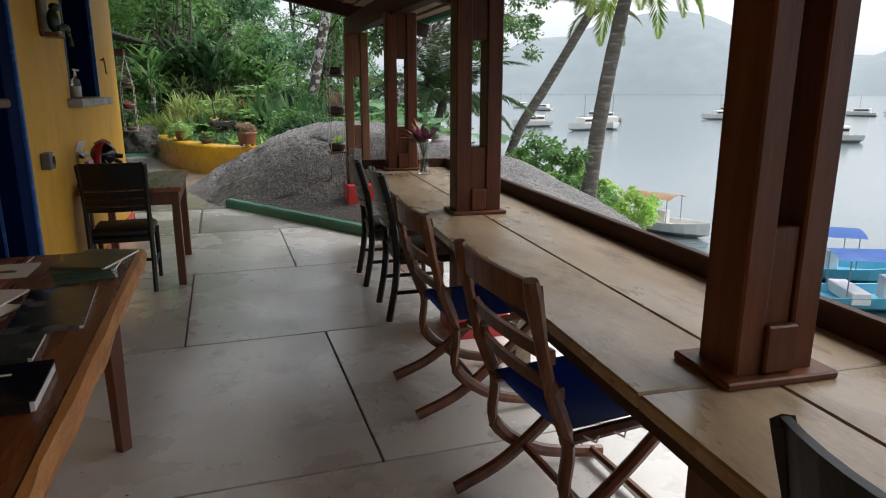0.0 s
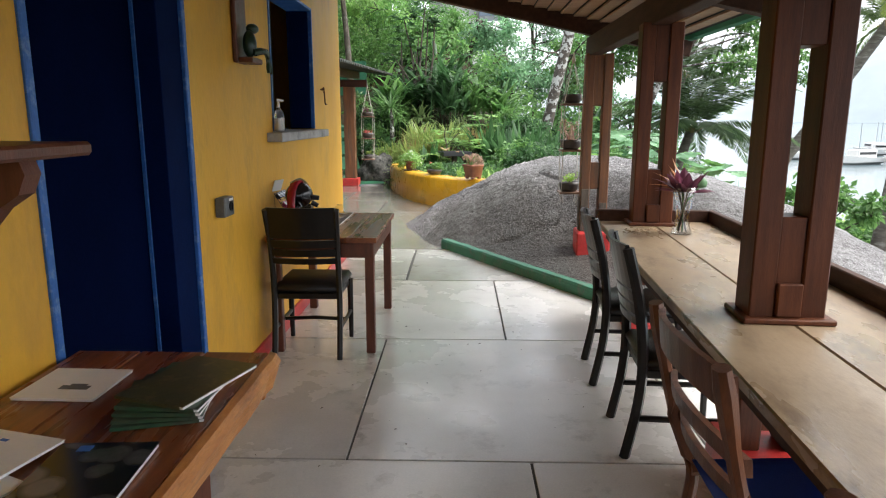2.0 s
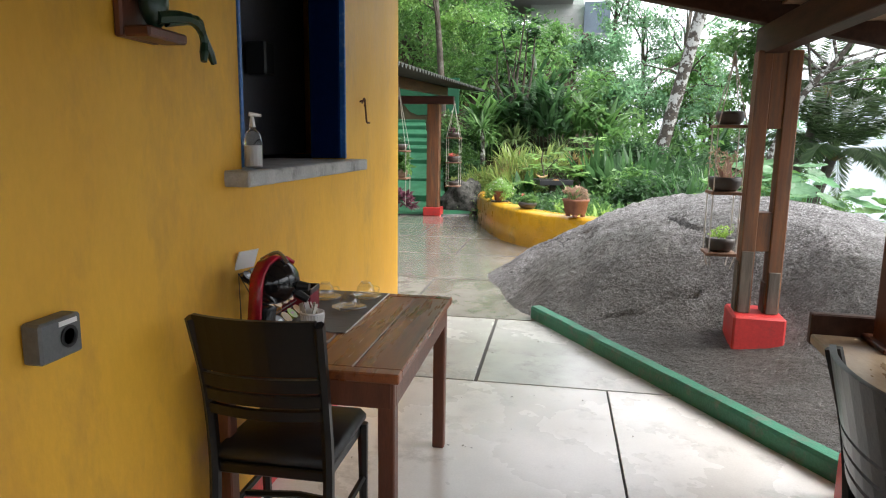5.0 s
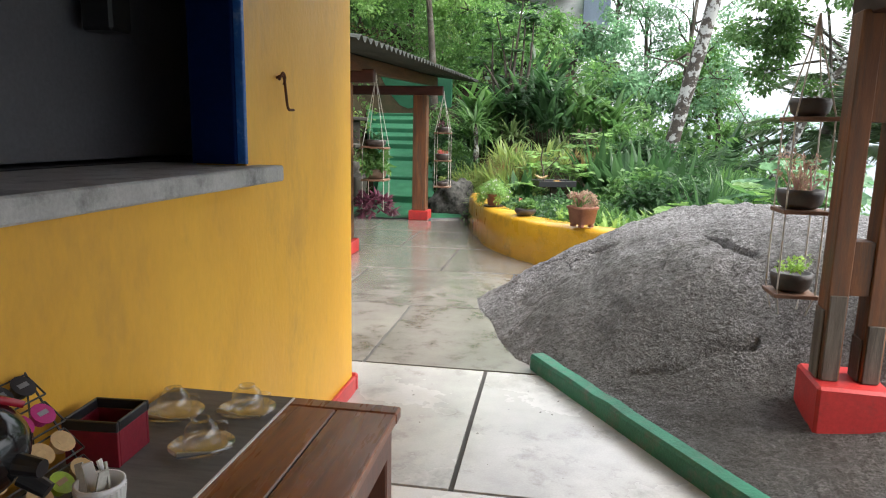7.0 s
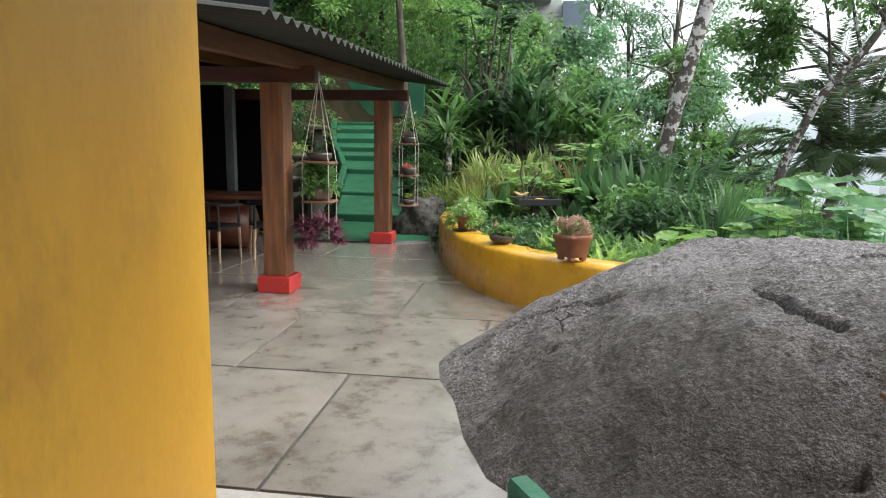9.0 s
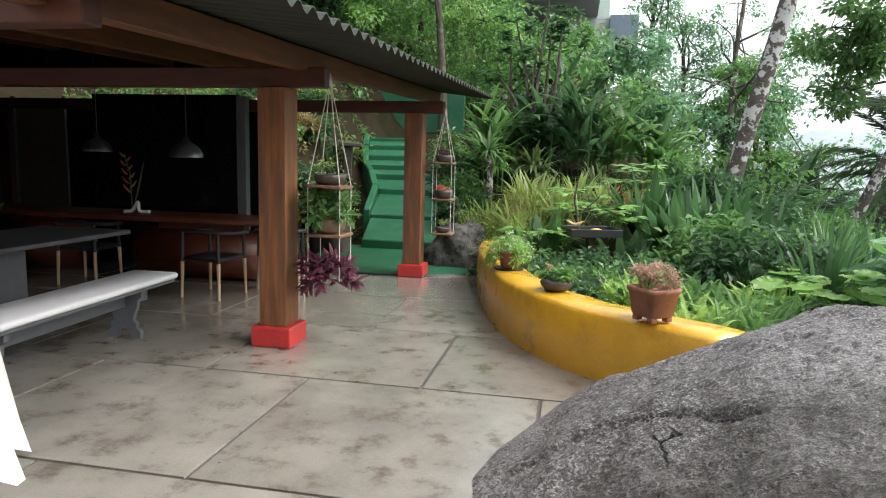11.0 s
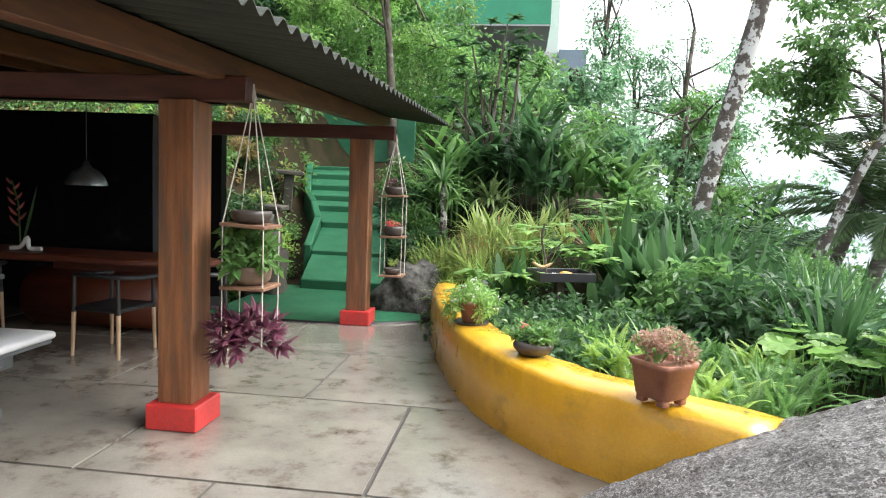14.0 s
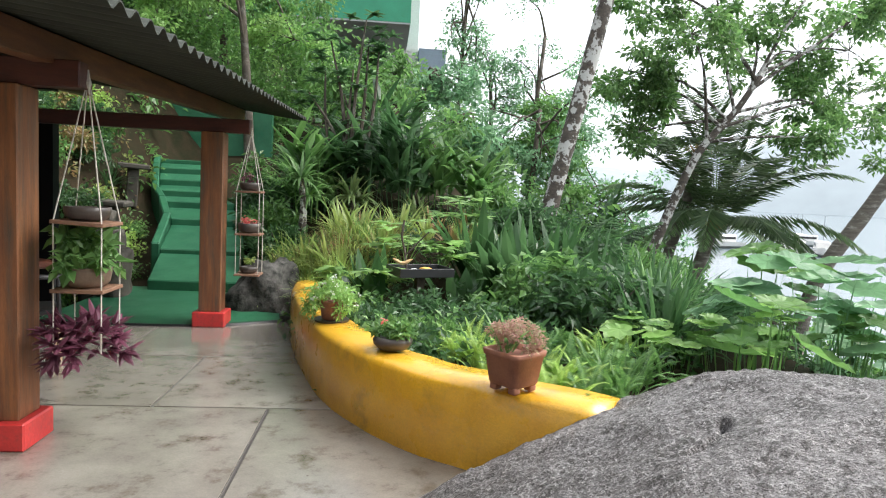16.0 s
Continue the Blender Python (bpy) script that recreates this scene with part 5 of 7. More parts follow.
for x0, x1 in ((-8.2, -6.9), (-5.9, -4.3)):
    bm = bar([(x0, 15.62, 0.31), (x1, 15.62, 0.31)], 0.315, 16)
    part("log_base", bm, LOG, lb, "", True)
    part("prop", cube(x0 + 0.2, x1 - 0.2, 15.55, 15.7, 0.6, 0.722, 0.01), LOG, lb)


def arm_chair(m):
    c = thing("arm_chair", m, "black armchair with pale tapered ash legs at the bar", "chair", "armchairs at the bar")
    for sx, sy, h in ((-1, -1, 0.72), (1, -1, 0.68), (-1, 1, 0.72), (1, 1, 0.68)):
        part("leg", bar([(sx * 0.25, sy * 0.24, 0), (sx * 0.24, sy * 0.23, 0.40)], [0.014, 0.021], 8), ASH, c, "pale ash leg")
        part("upright", bar([(sx * 0.24, sy * 0.23, 0.401), (sx * 0.235, sy * 0.225, h)], [0.02, 0.016], 8), DARK, c)
    part("seat", slab([(-0.25, -0.24), (0.27, -0.25), (0.27, 0.25), (-0.25, 0.24)], 0.41, 0.45, 0.015), DARK, c)
    pts = arc([(0.27, -0.25, 0.70), (0.0, -0.27, 0.71), (-0.22, -0.23, 0.735), (-0.31, 0, 0.75), (-0.22, 0.23, 0.735), (0, 0.27, 0.71), (0.27, 0.25, 0.70)], 5)
    part("arm_rail", bar(pts, 0.022, 8, 1.5), DARK, c)
    return c


ch = arm_chair(pose(-4.37, 14.62, 0, 0, 0, 84))
copy_thing(ch, pose(-6.15, 14.85, 0, 0, 0, 95))
copy_thing(ch, pose(-3.75, 15.0, 0, 0, 0, 120))


def pendant(x, y, z, r, material, label):
    p = thing("pendant_lamp", (x, y, z), label, "lamp", "pendant lamps")
    prof = [(r, 0.0), (r * 0.98, r * 0.12), (r * 0.86, r * 0.42), (r * 0.6, r * 0.72), (r * 0.3, r * 0.9), (r * 0.1, r * 0.98), (r * 0.1, r * 1.25)]
    bm = bmesh.new()
    rings = []
    for q, h in prof + [(a - 0.006, b - 0.004) for a, b in prof[-3::-1]]:
        rings.append([bm.verts.new((max(q, 0.004) * math.cos(t), max(q, 0.004) * math.sin(t), h)) for t in (2 * math.pi * k / 24 for k in range(24))])
    for a, b in zip(rings, rings[1:]):
        for k in range(24):
            bm.faces.new((a[k], a[(k + 1) % 24], b[(k + 1) % 24], b[k]))
    part("shade", bm, material, p, "", True)
    part("cord", bar([(0, 0, r * 1.2), (0, 0, pav_z(x, y) - z - 0.02)], 0.005, 6), DARK, p)
    return p


pendant(-4.98, 15.1, 1.53, 0.19, STEEL, "brushed steel dome pendant lamp over the bar")
pendant(-6.22, 15.15, 1.57, 0.17, STEEL, "brushed steel dome pendant lamp over the bar")
pendant(-5.75, 12.75, 1.66, 0.30, STEEL, "large brushed steel dome pendant lamp over the dining table")

# dining table and benches
dt = thing("dining_table", (0, 0, 0), "long charcoal-painted dining table on a plank pedestal", "table")
part("tabletop", cube(-5.98, -4.93, 11.3, 13.98, 0.735, 0.775, 0.006), CHARCOAL, dt)
for y in (11.9, 12.55):
    part("pedestal", cube(-5.58, -5.14, y, y + 0.06 + 0.25 * (y > 12), 0.10, 0.734, 0.008), CHARCOAL, dt)
    part("foot", cube(-5.75, -4.97, y - 0.05, y + 0.4, 0.05, 0.102, 0.01), CHARCOAL, dt)
    part("foot", cube(-5.85, -4.87, y - 0.1, y + 0.46, 0.0, 0.052, 0.01), CHARCOAL, dt)


def bench(m):
    b = thing("bench", m, "charcoal trestle bench with a white padded seat", "bench", "benches at the dining table")
    part("seat_board", cube(-0.2, 0.2, -1.15, 1.15, 0.415, 0.445, 0.006), CHARCOAL, b)
    bm = bmesh.new()
    box(bm, -0.225, 0.225, -1.17, 1.17, 0.447, 0.502, 0.018)
    part("cushion", bm, WHITE_PAD, b, "white padded cushion", True)
    part("stretcher", cube(-0.02, 0.02, -1.0, 1.0, 0.27, 0.412, 0.005), CHARCOAL, b)
    prof = [(-0.15, 0.0), (-0.07, 0.0), (-0.05, 0.07), (0.0, 0.095), (0.05, 0.07), (0.07, 0.0), (0.15, 0.0), (0.155, 0.06), (0.115, 0.09), (0.12, 0.13), (0.085, 0.16),
            (0.10, 0.21), (0.125, 0.26), (0.135, 0.33), (0.17, 0.36), (0.175, 0.413), (-0.175, 0.413), (-0.17, 0.36), (-0.135, 0.33), (-0.125, 0.26), (-0.10, 0.21), (-0.085, 0.16),
            (-0.12, 0.13), (-0.115, 0.09), (-0.155, 0.06)]
    for y in (-0.72, 0.70):
        bm = slab(prof, -0.022, 0.022)
        bmesh.ops.transform(bm, matrix=pose(0, y, 0, 90, 0, 0), verts=bm.verts)
        part("scroll_leg", bm, CHARCOAL, b)
    return b


bn = bench(pose(-4.13, 12.12, 0, 0, 0, 2))
copy_thing(bn, pose(-6.62, 12.2, 0, 0, 0, 0))

# things on tables in the pavilion
vs = thing("flower_vase", pose(-5.6, 12.95, 0.776), "glass jar of green leaves on the dining table", "vase")
part("jar", lathe([(0.05, 0.0), (0.055, 0.01), (0.055, 0.13), (0.05, 0.15), (0.052, 0.16), (0.046, 0.155), (0.05, 0.125), (0.05, 0.015)], 16), GLASS, vs, "", True)
g = Leaves(21)
g.tuft((0, 0, 0.1), 16, 0.26, 0.055, 0.5, 0.9, 1.5, 0.02)
g.done("leaves", LEAF_MID, vs)
hel = thing("red_heliconia", pose(-5.95, 15.4, 0.802), "tall red hanging heliconia in a driftwood stand on the bar", "flower arrangement")
part("driftwood", bar(arc([(-0.12, 0, 0.02), (0, 0, 0.04), (0.08, 0, 0.14), (0.1, 0, 0.03), (0.24, 0, 0.025)], 4), 0.022, 7), PAPER, hel)
part("stem", bar([(0, 0, 0.02), (-0.02, 0, 0.5), (-0.09, 0, 0.74)], 0.009, 6), LEAF_MID, hel)
g = Leaves(22)
for i in range(9):
    s = 1 if i % 2 else -1
    g.strap((-0.02 - 0.008 * i, 0, 0.26 + 0.055 * i), 0 if s > 0 else math.pi, 0.75, 0.15 - 0.006 * i, 0.055, -0.2)
g.done("bract", PETAL_RED, hel, "red waxy bracts")
g = Leaves(23)
g.strap((0.02, 0, 0.1), 0.4, 1.35, 0.62, 0.11, 0.25)
g.done("leaf", LEAF_DARK, hel)


def dispenser(m, label):
    d = thing("soap_dispenser", m, label, "dispenser", "sanitizer bottles")
    part("bottle", lathe([(0.032, 0.0), (0.035, 0.006), (0.035, 0.11), (0.026, 0.135), (0.013, 0.145), (0.013, 0.155)], 16, True), GLASS, d, "clear bottle", True)
    part("gel", lathe([(0.030, 0.006), (0.031, 0.085)], 14, True), PAPER, d)
    part("pump", bar([(0, 0, 0.155), (0, 0, 0.2)], [0.013, 0.007], 8), PAPER, d)
    part("nozzle", bar([(-0.012, 0, 0.205), (0.035, 0, 0.2)], [0.009, 0.006], 8), PAPER, d)
    return d


dispenser(pose(-1.31, 6.12, 1.404, 0, 0, 40), "clear sanitizer pump bottle on the hatch sill")
dispenser(pose(-3.98, 15.38, 0.826), "clear sanitizer pump bottle on a wooden dish")
dish = thing("wooden_stand", pose(-3.98, 15.38, 0.80), "small round wooden stand on the bar", "stand")
part("disc", lathe([(0.09, 0.0), (0.1, 0.006), (0.1, 0.02), (0.09, 0.025)], 18, True), TERRA, dish)

cl = thing("folded_umbrella", pose(-2.81, 9.9, 0), "furled off-white parasol hanging beside the house corner", "parasol")
bm = bmesh.new()
rings = []
for i in range(14):
    z = 0.36 + 2.0 * i / 13
    r = 0.30 - 0.26 * (i / 13) ** 0.8
    rings.append([bm.verts.new(((r * (1 + 0.22 * math.sin(7 * t + i * 0.15))) * math.cos(t), (r * (1 + 0.22 * math.sin(7 * t + i * 0.15))) * math.sin(t), z - 0.05 * math.sin(7 * t)))
                  for t in (2 * math.pi * k / 42 for k in range(42))])
for a, b in zip(rings, rings[1:]):
    for k in range(42):
        bm.faces.new((a[k], a[(k + 1) % 42], b[(k + 1) % 42], b[k]))
part("canopy", bm, CLOTH, cl, "", True)
part("pole", bar([(0, 0, 0.03), (0, 0, 2.3)], 0.02, 8), ASH, cl)
part("base", lathe([(0.25, 0.0), (0.25, 0.04), (0.05, 0.07), (0.03, 0.2)], 20, True), CHARCOAL, cl)

# ---- hanging planters ----
def hanging_planter(m, drop, tiers, w, label, plants, pots):
    """Boards and pots hung on cords from a beam; the origin is the knot."""
    h = thing("hanging_planter", m, label, "hanging planter", "hanging planters")
    c = w / 2
    low = min(z for z, _ in tiers)
    for sx in (-1, 1):
        for sy in (-1, 1):
            pts = [(0, 0, 0)] + [(sx * c, sy * c, z) for z, _ in tiers] + [(sx * c * 0.7, sy * c * 0.7, -drop)]
            part("cord", bar(pts, 0.0045, 5), ROPE, h)
    part("knot", lathe([(0.012, -0.06), (0.022, -0.03), (0.014, 0.0), (0.006, 0.05)], 8, True), ROPE, h)
    for (z, tilt), pl, (pm, pr, ph) in zip(tiers, plants, pots):
        if pm is None:
            continue
        part("board", cube(-c - 0.015, c + 0.015, -c - 0.015, c + 0.015, -0.022, 0, 0.003, pose(0, 0, z, 0, tilt, 0)), BOARD, h)
        po = part("pot", lathe([(pr * 0.7, 0.0), (pr * 0.92, ph * 0.25), (pr, ph * 0.7), (pr, ph), (pr * 0.9, ph), (pr * 0.88, ph * 0.85)], 18, True), pm, h, "", True)
        po.location = (0, 0, z + 0.004)
    for i, ((z, _), pl) in enumerate(zip(tiers, plants)):
        g = Leaves(40 + i + int(abs(m.translation.y)) * 7)
        mat_, fn = pl
        fn(g, z)
        g.done("leaves", mat_, h)
    return h


def small_flowers(g, z):
    for i in range(8):
        g.cloud((g.r.uniform(-0.07, 0.07), g.r.uniform(-0.07, 0.07), z + 0.12 + g.r.uniform(0, 0.06)), 0.03, 14, 0.03, 0.02, 0.3)


def leafy_herb(g, z):
    for i in range(26):
        a, r = g.r.uniform(0, 6.28), 0.16 * math.sqrt(g.r.random())
        g.cloud((r * math.cos(a), r * math.sin(a), z + 0.16 + g.r.uniform(0, 0.2) - r * 0.2), 0.06, 14, 0.085, 0.055, 0.2)


def dry_sprigs(g, z):
    for i in range(34):
        g.strap((g.r.uniform(-0.05, 0.05), g.r.uniform(-0.05, 0.05), z + 0.08), g.r.uniform(0, 6.28), g.r.uniform(0.7, 1.4), g.r.uniform(0.12, 0.24), 0.012, 0.4)
    for i in range(14):
        g.cloud((g.r.uniform(-0.1, 0.1), g.r.uniform(-0.1, 0.1), z + 0.16 + g.r.uniform(0, 0.14)), 0.03, 12, 0.03, 0.014, 0.2)


def purple_rosette(g, z):
    for i in range(64):
        a, e = g.r.uniform(0, 6.28), g.r.uniform(-0.6, 1.1)
        k = g.r.uniform(0.06, 0.25)
        tip = (k * math.cos(a), k * math.sin(a), z + 0.05 + 0.13 * math.sin(e) - 0.3 * max(0, k - 0.13))
        for j in range(6):
            g.strap(tip, a + g.r.uniform(-1.6, 1.6), e * 0.5 + g.r.uniform(-0.6, 0.7), g.r.uniform(0.08, 0.14), 0.04, 0.7, fold=0.4)


hanging_planter(pose(-2.42, 13.1, 2.19), 1.58, [(-0.84, 3), (-1.24, 0), (-1.62, 0)], 0.27, "two-tier corded planter with herbs and a purple-leaved basket",
                [(LEAF_DARK, small_flowers), (LEAF_MID, leafy_herb), (LEAF_PURPLE, purple_rosette)], [(CLAY, 0.13, 0.08), (TANCLAY, 0.135, 0.12), (None, 0.1, 0.08)])
hanging_planter(pose(-2.17, 16.65, 2.2), 1.6, [(-0.66, 0), (-1.14, 0), (-1.6, 0)], 0.25, "three-tier corded planter with pink and red flowers",
                [(LEAF_PURPLE, small_flowers), (PETAL_RED, small_flowers), (LEAF_YEL, small_flowers)], [(CLAY, 0.12, 0.09), (CLAY, 0.13, 0.11), (CLAY, 0.1, 0.07)])
hanging_planter(pose(1.08, 8.84, 2.12), 1.52, [(-0.47, 0), (-0.95, 0), (-1.40, 0)], 0.19, "three-tier corded planter of coconut-shell pots beside the post",
                [(LEAF_MID, small_flowers), (LEAF_PINK, dry_sprigs), (LEAF_LIME, small_flowers)], [(CLAY, 0.10, 0.09), (CLAY, 0.115, 0.10), (CLAY, 0.105, 0.10)])

# ---- green landing and steps ----
part_l = slab([(-4.45, 16.5), (-2.7, 16.5), (-1.84, 16.9), (-2.0, 17.8), (-2.7, 18.5), (-4.3, 18.5)], -0.12, 0.014)
for v in part_l.verts:
    v.co.z += 0.1 * max(0, (v.co.y - 16.86) / 1.64)
tagged(part("pavement_green", part_l, GREEN), "green painted concrete landing, wet and worn", "landing", kind="structure")
bm = bar(arc([(-4.45, 16.47, 0.004), (-2.7, 16.47, 0.004), (-1.8, 16.88, 0.004)], 6), 0.022, 6)
tagged(part("trim_landing", bm, DARK), "dark edging along the front of the green landing", "edging", kind="structure")
st = thing("garden_stairs", (0, 0, 0), "winding flight of green painted concrete steps up the bank", "stairs", kind="structure")
STEPS = [(18.3, -3.86, 0.10, 0.24), (19.6, -4.12, 0.48, 0.55), (20.9, -4.36, 0.85, 0.96), (21.7, -4.7, 1.12, 1.24), (22.2, -5.0, 1.32, 1.43), (22.6, -5.12, 1.53, 1.64),
         (23.0, -5.25, 1.77, 1.88), (23.4, -5.35, 1.98, 2.06), (25.3, -5.9, 2.1, 2.1)]
for (y0, xa, zb, z), (y1, xc, zn, z2) in zip(STEPS, STEPS[1:]):
    run = slab([(xa, y0), (xa + 1.25, y0), (xc + 1.25, y1), (xc, y1)], zb - 0.6, z, 0.015)
    edge = slab([(xa - 0.14, y0), (xa - 0.003, y0), (xc - 0.003, y1), (xc - 0.14, y1)], zb - 0.6, z + 0.09, 0.02)
    for b, rise in ((run, zn - z), (edge, z2 - z)):
        for v in b.verts:
            v.co.z += rise * (v.co.y - y0) / (y1 - y0)
    part("step", run, GREEN, st)
    if zb > 0.2:
        part("side_curb", edge, GREEN, st)
tagged(part("wall_green", cube(-7.0, -3.4, 25.3, 25.5, 1.5, 3.45, 0), GREEN), "green painted retaining wall above the steps", "wall", kind="structure")


def rough_block(name, m, sx, sy, sz, label, category, group, seed):
    bm = bmesh.new()
    box(bm, -sx / 2, sx / 2, -sy / 2, sy / 2, -sz, 0)
    bmesh.ops.subdivide_edges(bm, edges=bm.edges, cuts=7, use_grid_fill=True)
    for v in bm.verts:
        q = v.co.copy()
        k = 1 - 0.18 * (abs(q.x) / sx * 2) ** 4 * (abs(q.y) / sy * 2) ** 4
        v.co = Vector((q.x * k, q.y * k, q.z)) + noise.noise_vector(q * 3.5 + Vector((seed, 0, 0))) * 0.07 + noise.noise_vector(q * 11 + Vector((0, seed, 0))) * 0.022
    ob = part(name, bm, STONE_STEP, None, "", True)
    ob.matrix_basis = m
    return tagged(ob, label, category, group)


for i, (x, y, z, w) in enumerate(((-4.32, 18.0, 0.62, 0.62), (-4.6, 18.6, 0.86, 0.6), (-4.95, 19.3, 1.1, 0.55))):
    rough_block("stone_step", pose(x, y, z, 4 - 3 * i, -3 + 2 * i, 14 * i - 8), w, 0.5, 0.75, "dark rough stone step beside the green stairs", "stone step", "stone steps", 3.0 * i)
for i, (x, y, z) in enumerate(((-5.0, 20.0, 1.26), (-5.25, 21.6, 1.9))):
    s = thing("stone_stool", pose(x, y, z, 2, 3, 20 * i), "dark stone seat on a short pillar on the bank", "stone stool", "stone stools")
    part("pillar", cube(-0.1, 0.1, -0.1, 0.1, -0.8, -0.09, 0.02), STONE_STEP, s)
    part("cap", cube(-0.27, 0.27, -0.2, 0.2, -0.092, 0.0, 0.02), STONE_STEP, s)


def stone(name, m, sx, sy, sz, material, label, seed):
    bm = bmesh.new()
    bmesh.ops.create_icosphere(bm, subdivisions=4, radius=1)
    for v in bm.verts:
        k = 1 + 0.3 * noise.noise(v.co * 1.4 + Vector((seed, 0, 0))) - 0.16 * abs(noise.noise(v.co * 2.6 + Vector((0, seed, 0)))) + 0.10 * noise.noise(v.co * 4 + Vector((seed, 3, 0))) + 0.04 * noise.noise(v.co * 11)
        v.co = Vector((v.co.x * sx, v.co.y * sy, v.co.z * sz)) * k
    ob = part(name, bm, material, None, "", True)
    ob.matrix_basis = m
    return tagged(ob, label, "rock")


stone("garden_rock", pose(-2.12, 17.62, 0.12, 0, 8, 20), 0.47, 0.44, 0.56, ROCK2, "grey rough garden rock with a white lichen patch", 5.0)


# ---- trees ----
def broad_tree(path, r0, crown, label, bark, leaf, seed, leaf_len=0.13, leaf_w=0.07, per=150, clump=0.55, vine=False):
    """A tree: trunk along path, limbs to each crown centre (x, y, z, radius), leaf clumps along them."""
    base = Vector(path[0])
    t = thing("tree", pose(*base), label, "tree", "trees")
    g = random.Random(seed)
    line = [Vector(p) - base for p in arc(path, 5)]
    n = len(line)
    part("trunk", bar([line[0] - Vector((0, 0, 0.4))] + line, [r0 * 1.25] + [r0 * (1 - 0.55 * i / n) for i in range(n)], 10), bark, t, "", True)
    lv = Leaves(seed)
    limbs = bmesh.new()
    for cx, cy, cz, rad in crown:
        c = Vector((cx, cy, cz)) - base
        k = max(2, min(n - 1, int(n * g.uniform(0.6, 1.0))))
        s = line[k]
        mid = s.lerp(c, 0.5) + Vector((g.uniform(-0.3, 0.3), g.uniform(-0.3, 0.3), g.uniform(0, 0.5)))
        tube(limbs, arc([s, mid, c], 4), [r0 * 0.36 * (1 - 0.085 * i) for i in range(9)], 6)
        for _ in range(max(3, int(rad * 7))):
            v = Vector((g.gauss(0, 1), g.gauss(0, 1), g.gauss(0, 0.7)))
            e = c + v.normalized() * rad * g.uniform(0.35, 1.0)
            tube(limbs, [c, c.lerp(e, 0.5) + Vector((0, 0, 0.1)), e], [r0 * 0.09, r0 * 0.06, r0 * 0.025], 4)
            lv.cloud(e, clump * g.uniform(0.6, 1.2), per, leaf_len, leaf_w, 0.15, 0.65)
    part("limb", limbs, bark, t)
    if vine:
        for i in range(n - 3):
            lv.cloud(line[i], r0 * 2.0, 70, 0.12, 0.09, 0.6)
    lv.done("crown", leaf, t)
    return t


def palm(path, r, fronds, ln, label, seed, leaf=LEAF_OLIVE, bark=PALMBARK, width=0.55, droop=1.3, boot=True, lw=0.036):
    base = Vector(path[0])
    t = thing("palm_tree", pose(*base), label, "palm tree", "palms")
    line = [Vector(p) - base for p in arc(path, 6)]
    n = len(line)
    part("trunk", bar([line[0] - Vector((0, 0, 0.5))] + line, [r * 1.35] + [r * (1.05 - 0.25 * i / n + 0.04 * (i % 2)) for i in range(n)], 10), bark, t, "", True)
    g = random.Random(seed)
    top = line[-1]
    for i in range(fronds):
        lv = Leaves(seed * 50 + i)
        a = 6.283 * i / fronds * 2.4 + g.uniform(-0.2, 0.2)
        lift = 1.25 - 1.35 * i / fronds + g.uniform(-0.12, 0.12)
        lv.frond(top + Vector((0, 0, 0.05)), a, lift, ln * g.uniform(0.85, 1.1), width, droop * (0.55 + 0.8 * i / fronds) * g.uniform(0.8, 1.2), 62, 0.2 + 0.75 * i / fronds, lw)
        lv.done("frond", leaf, t)
    if boot:
        b = Leaves(seed * 50 + 99)
        b.tuft(top - Vector((0, 0, 0.25)), 40, 0.5, 0.06, 0.4, 0.6, 1.5, r)
        b.done("boot_fibre", LEAF_RUST, t, "dry brown leaf bases")
    return t


palm([(2.0, 21, land(2.0, 21)), (2.28, 21, 0.9), (2.62, 21, 2.4), (3.17, 21, 4.96), (4.25, 21, 10.5)], 0.165, 14, 3.6, "tall leaning palm with pale lichen-blotched trunk", 3, bark=BARK)
broad_tree([(4.6, 23.2, -1.0), (5.33, 23.2, 0.48), (5.87, 23.2, 1.9), (6.32, 23.2, 2.86), (7.03, 23.2, 3.71), (7.6, 23.2, 4.6)], 0.125,
           [(8.6, 23.5, 5.2, 1.6), (7.4, 24.5, 5.9, 1.7), (5.8, 23, 5.3, 1.5), (4.6, 23.4, 4.5, 1.2), (9.8, 24, 4.2, 1.4), (10.6, 24.6, 5.6, 1.7), (9.4, 23.5, 7.2, 1.8), (6.6, 23.8, 7.2, 1.8), (5.0, 23.6, 3.2, 0.9),
            (11.6, 23.5, 7.4, 1.8), (8.8, 22.5, 3.2, 0.9), (5.2, 23.6, 4.4, 1.1), (5.1, 23.8, 6.4, 1.3), (10.3, 24, 3.6, 1.1)],
           "leaning almond tree with lichen-spotted trunk and broad leaves", BARK, LEAF_ALMOND, 5, 0.15, 0.09, 125, 0.6)
palm([(7.2, 26, -2.2), (7.5, 26, -1.2), (7.95, 26, 0.2), (8.25, 26, 1.25)], 0.19, 30, 3.7, "stout young coconut palm with arching fronds above the shore", 8, leaf=LEAF_PALM, width=0.7, droop=1.2, lw=0.042)
palm([(6.7, 26.6, -2.0), (7.1, 26.6, -0.4), (7.7, 26.7, 1.6), (8.1, 26.8, 3.2)], 0.16, 12, 2.4, "dark-trunked palm behind the young coconut palm", 9, leaf=LEAF_PALM)
palm([(3.6, 22.5, -0.3), (3.65, 22.5, 0.1)], 0.12, 16, 2.0, "stemless dark feather palm below the leaning trunk", 12, leaf=LEAF_DARK, droop=1.0, boot=False)
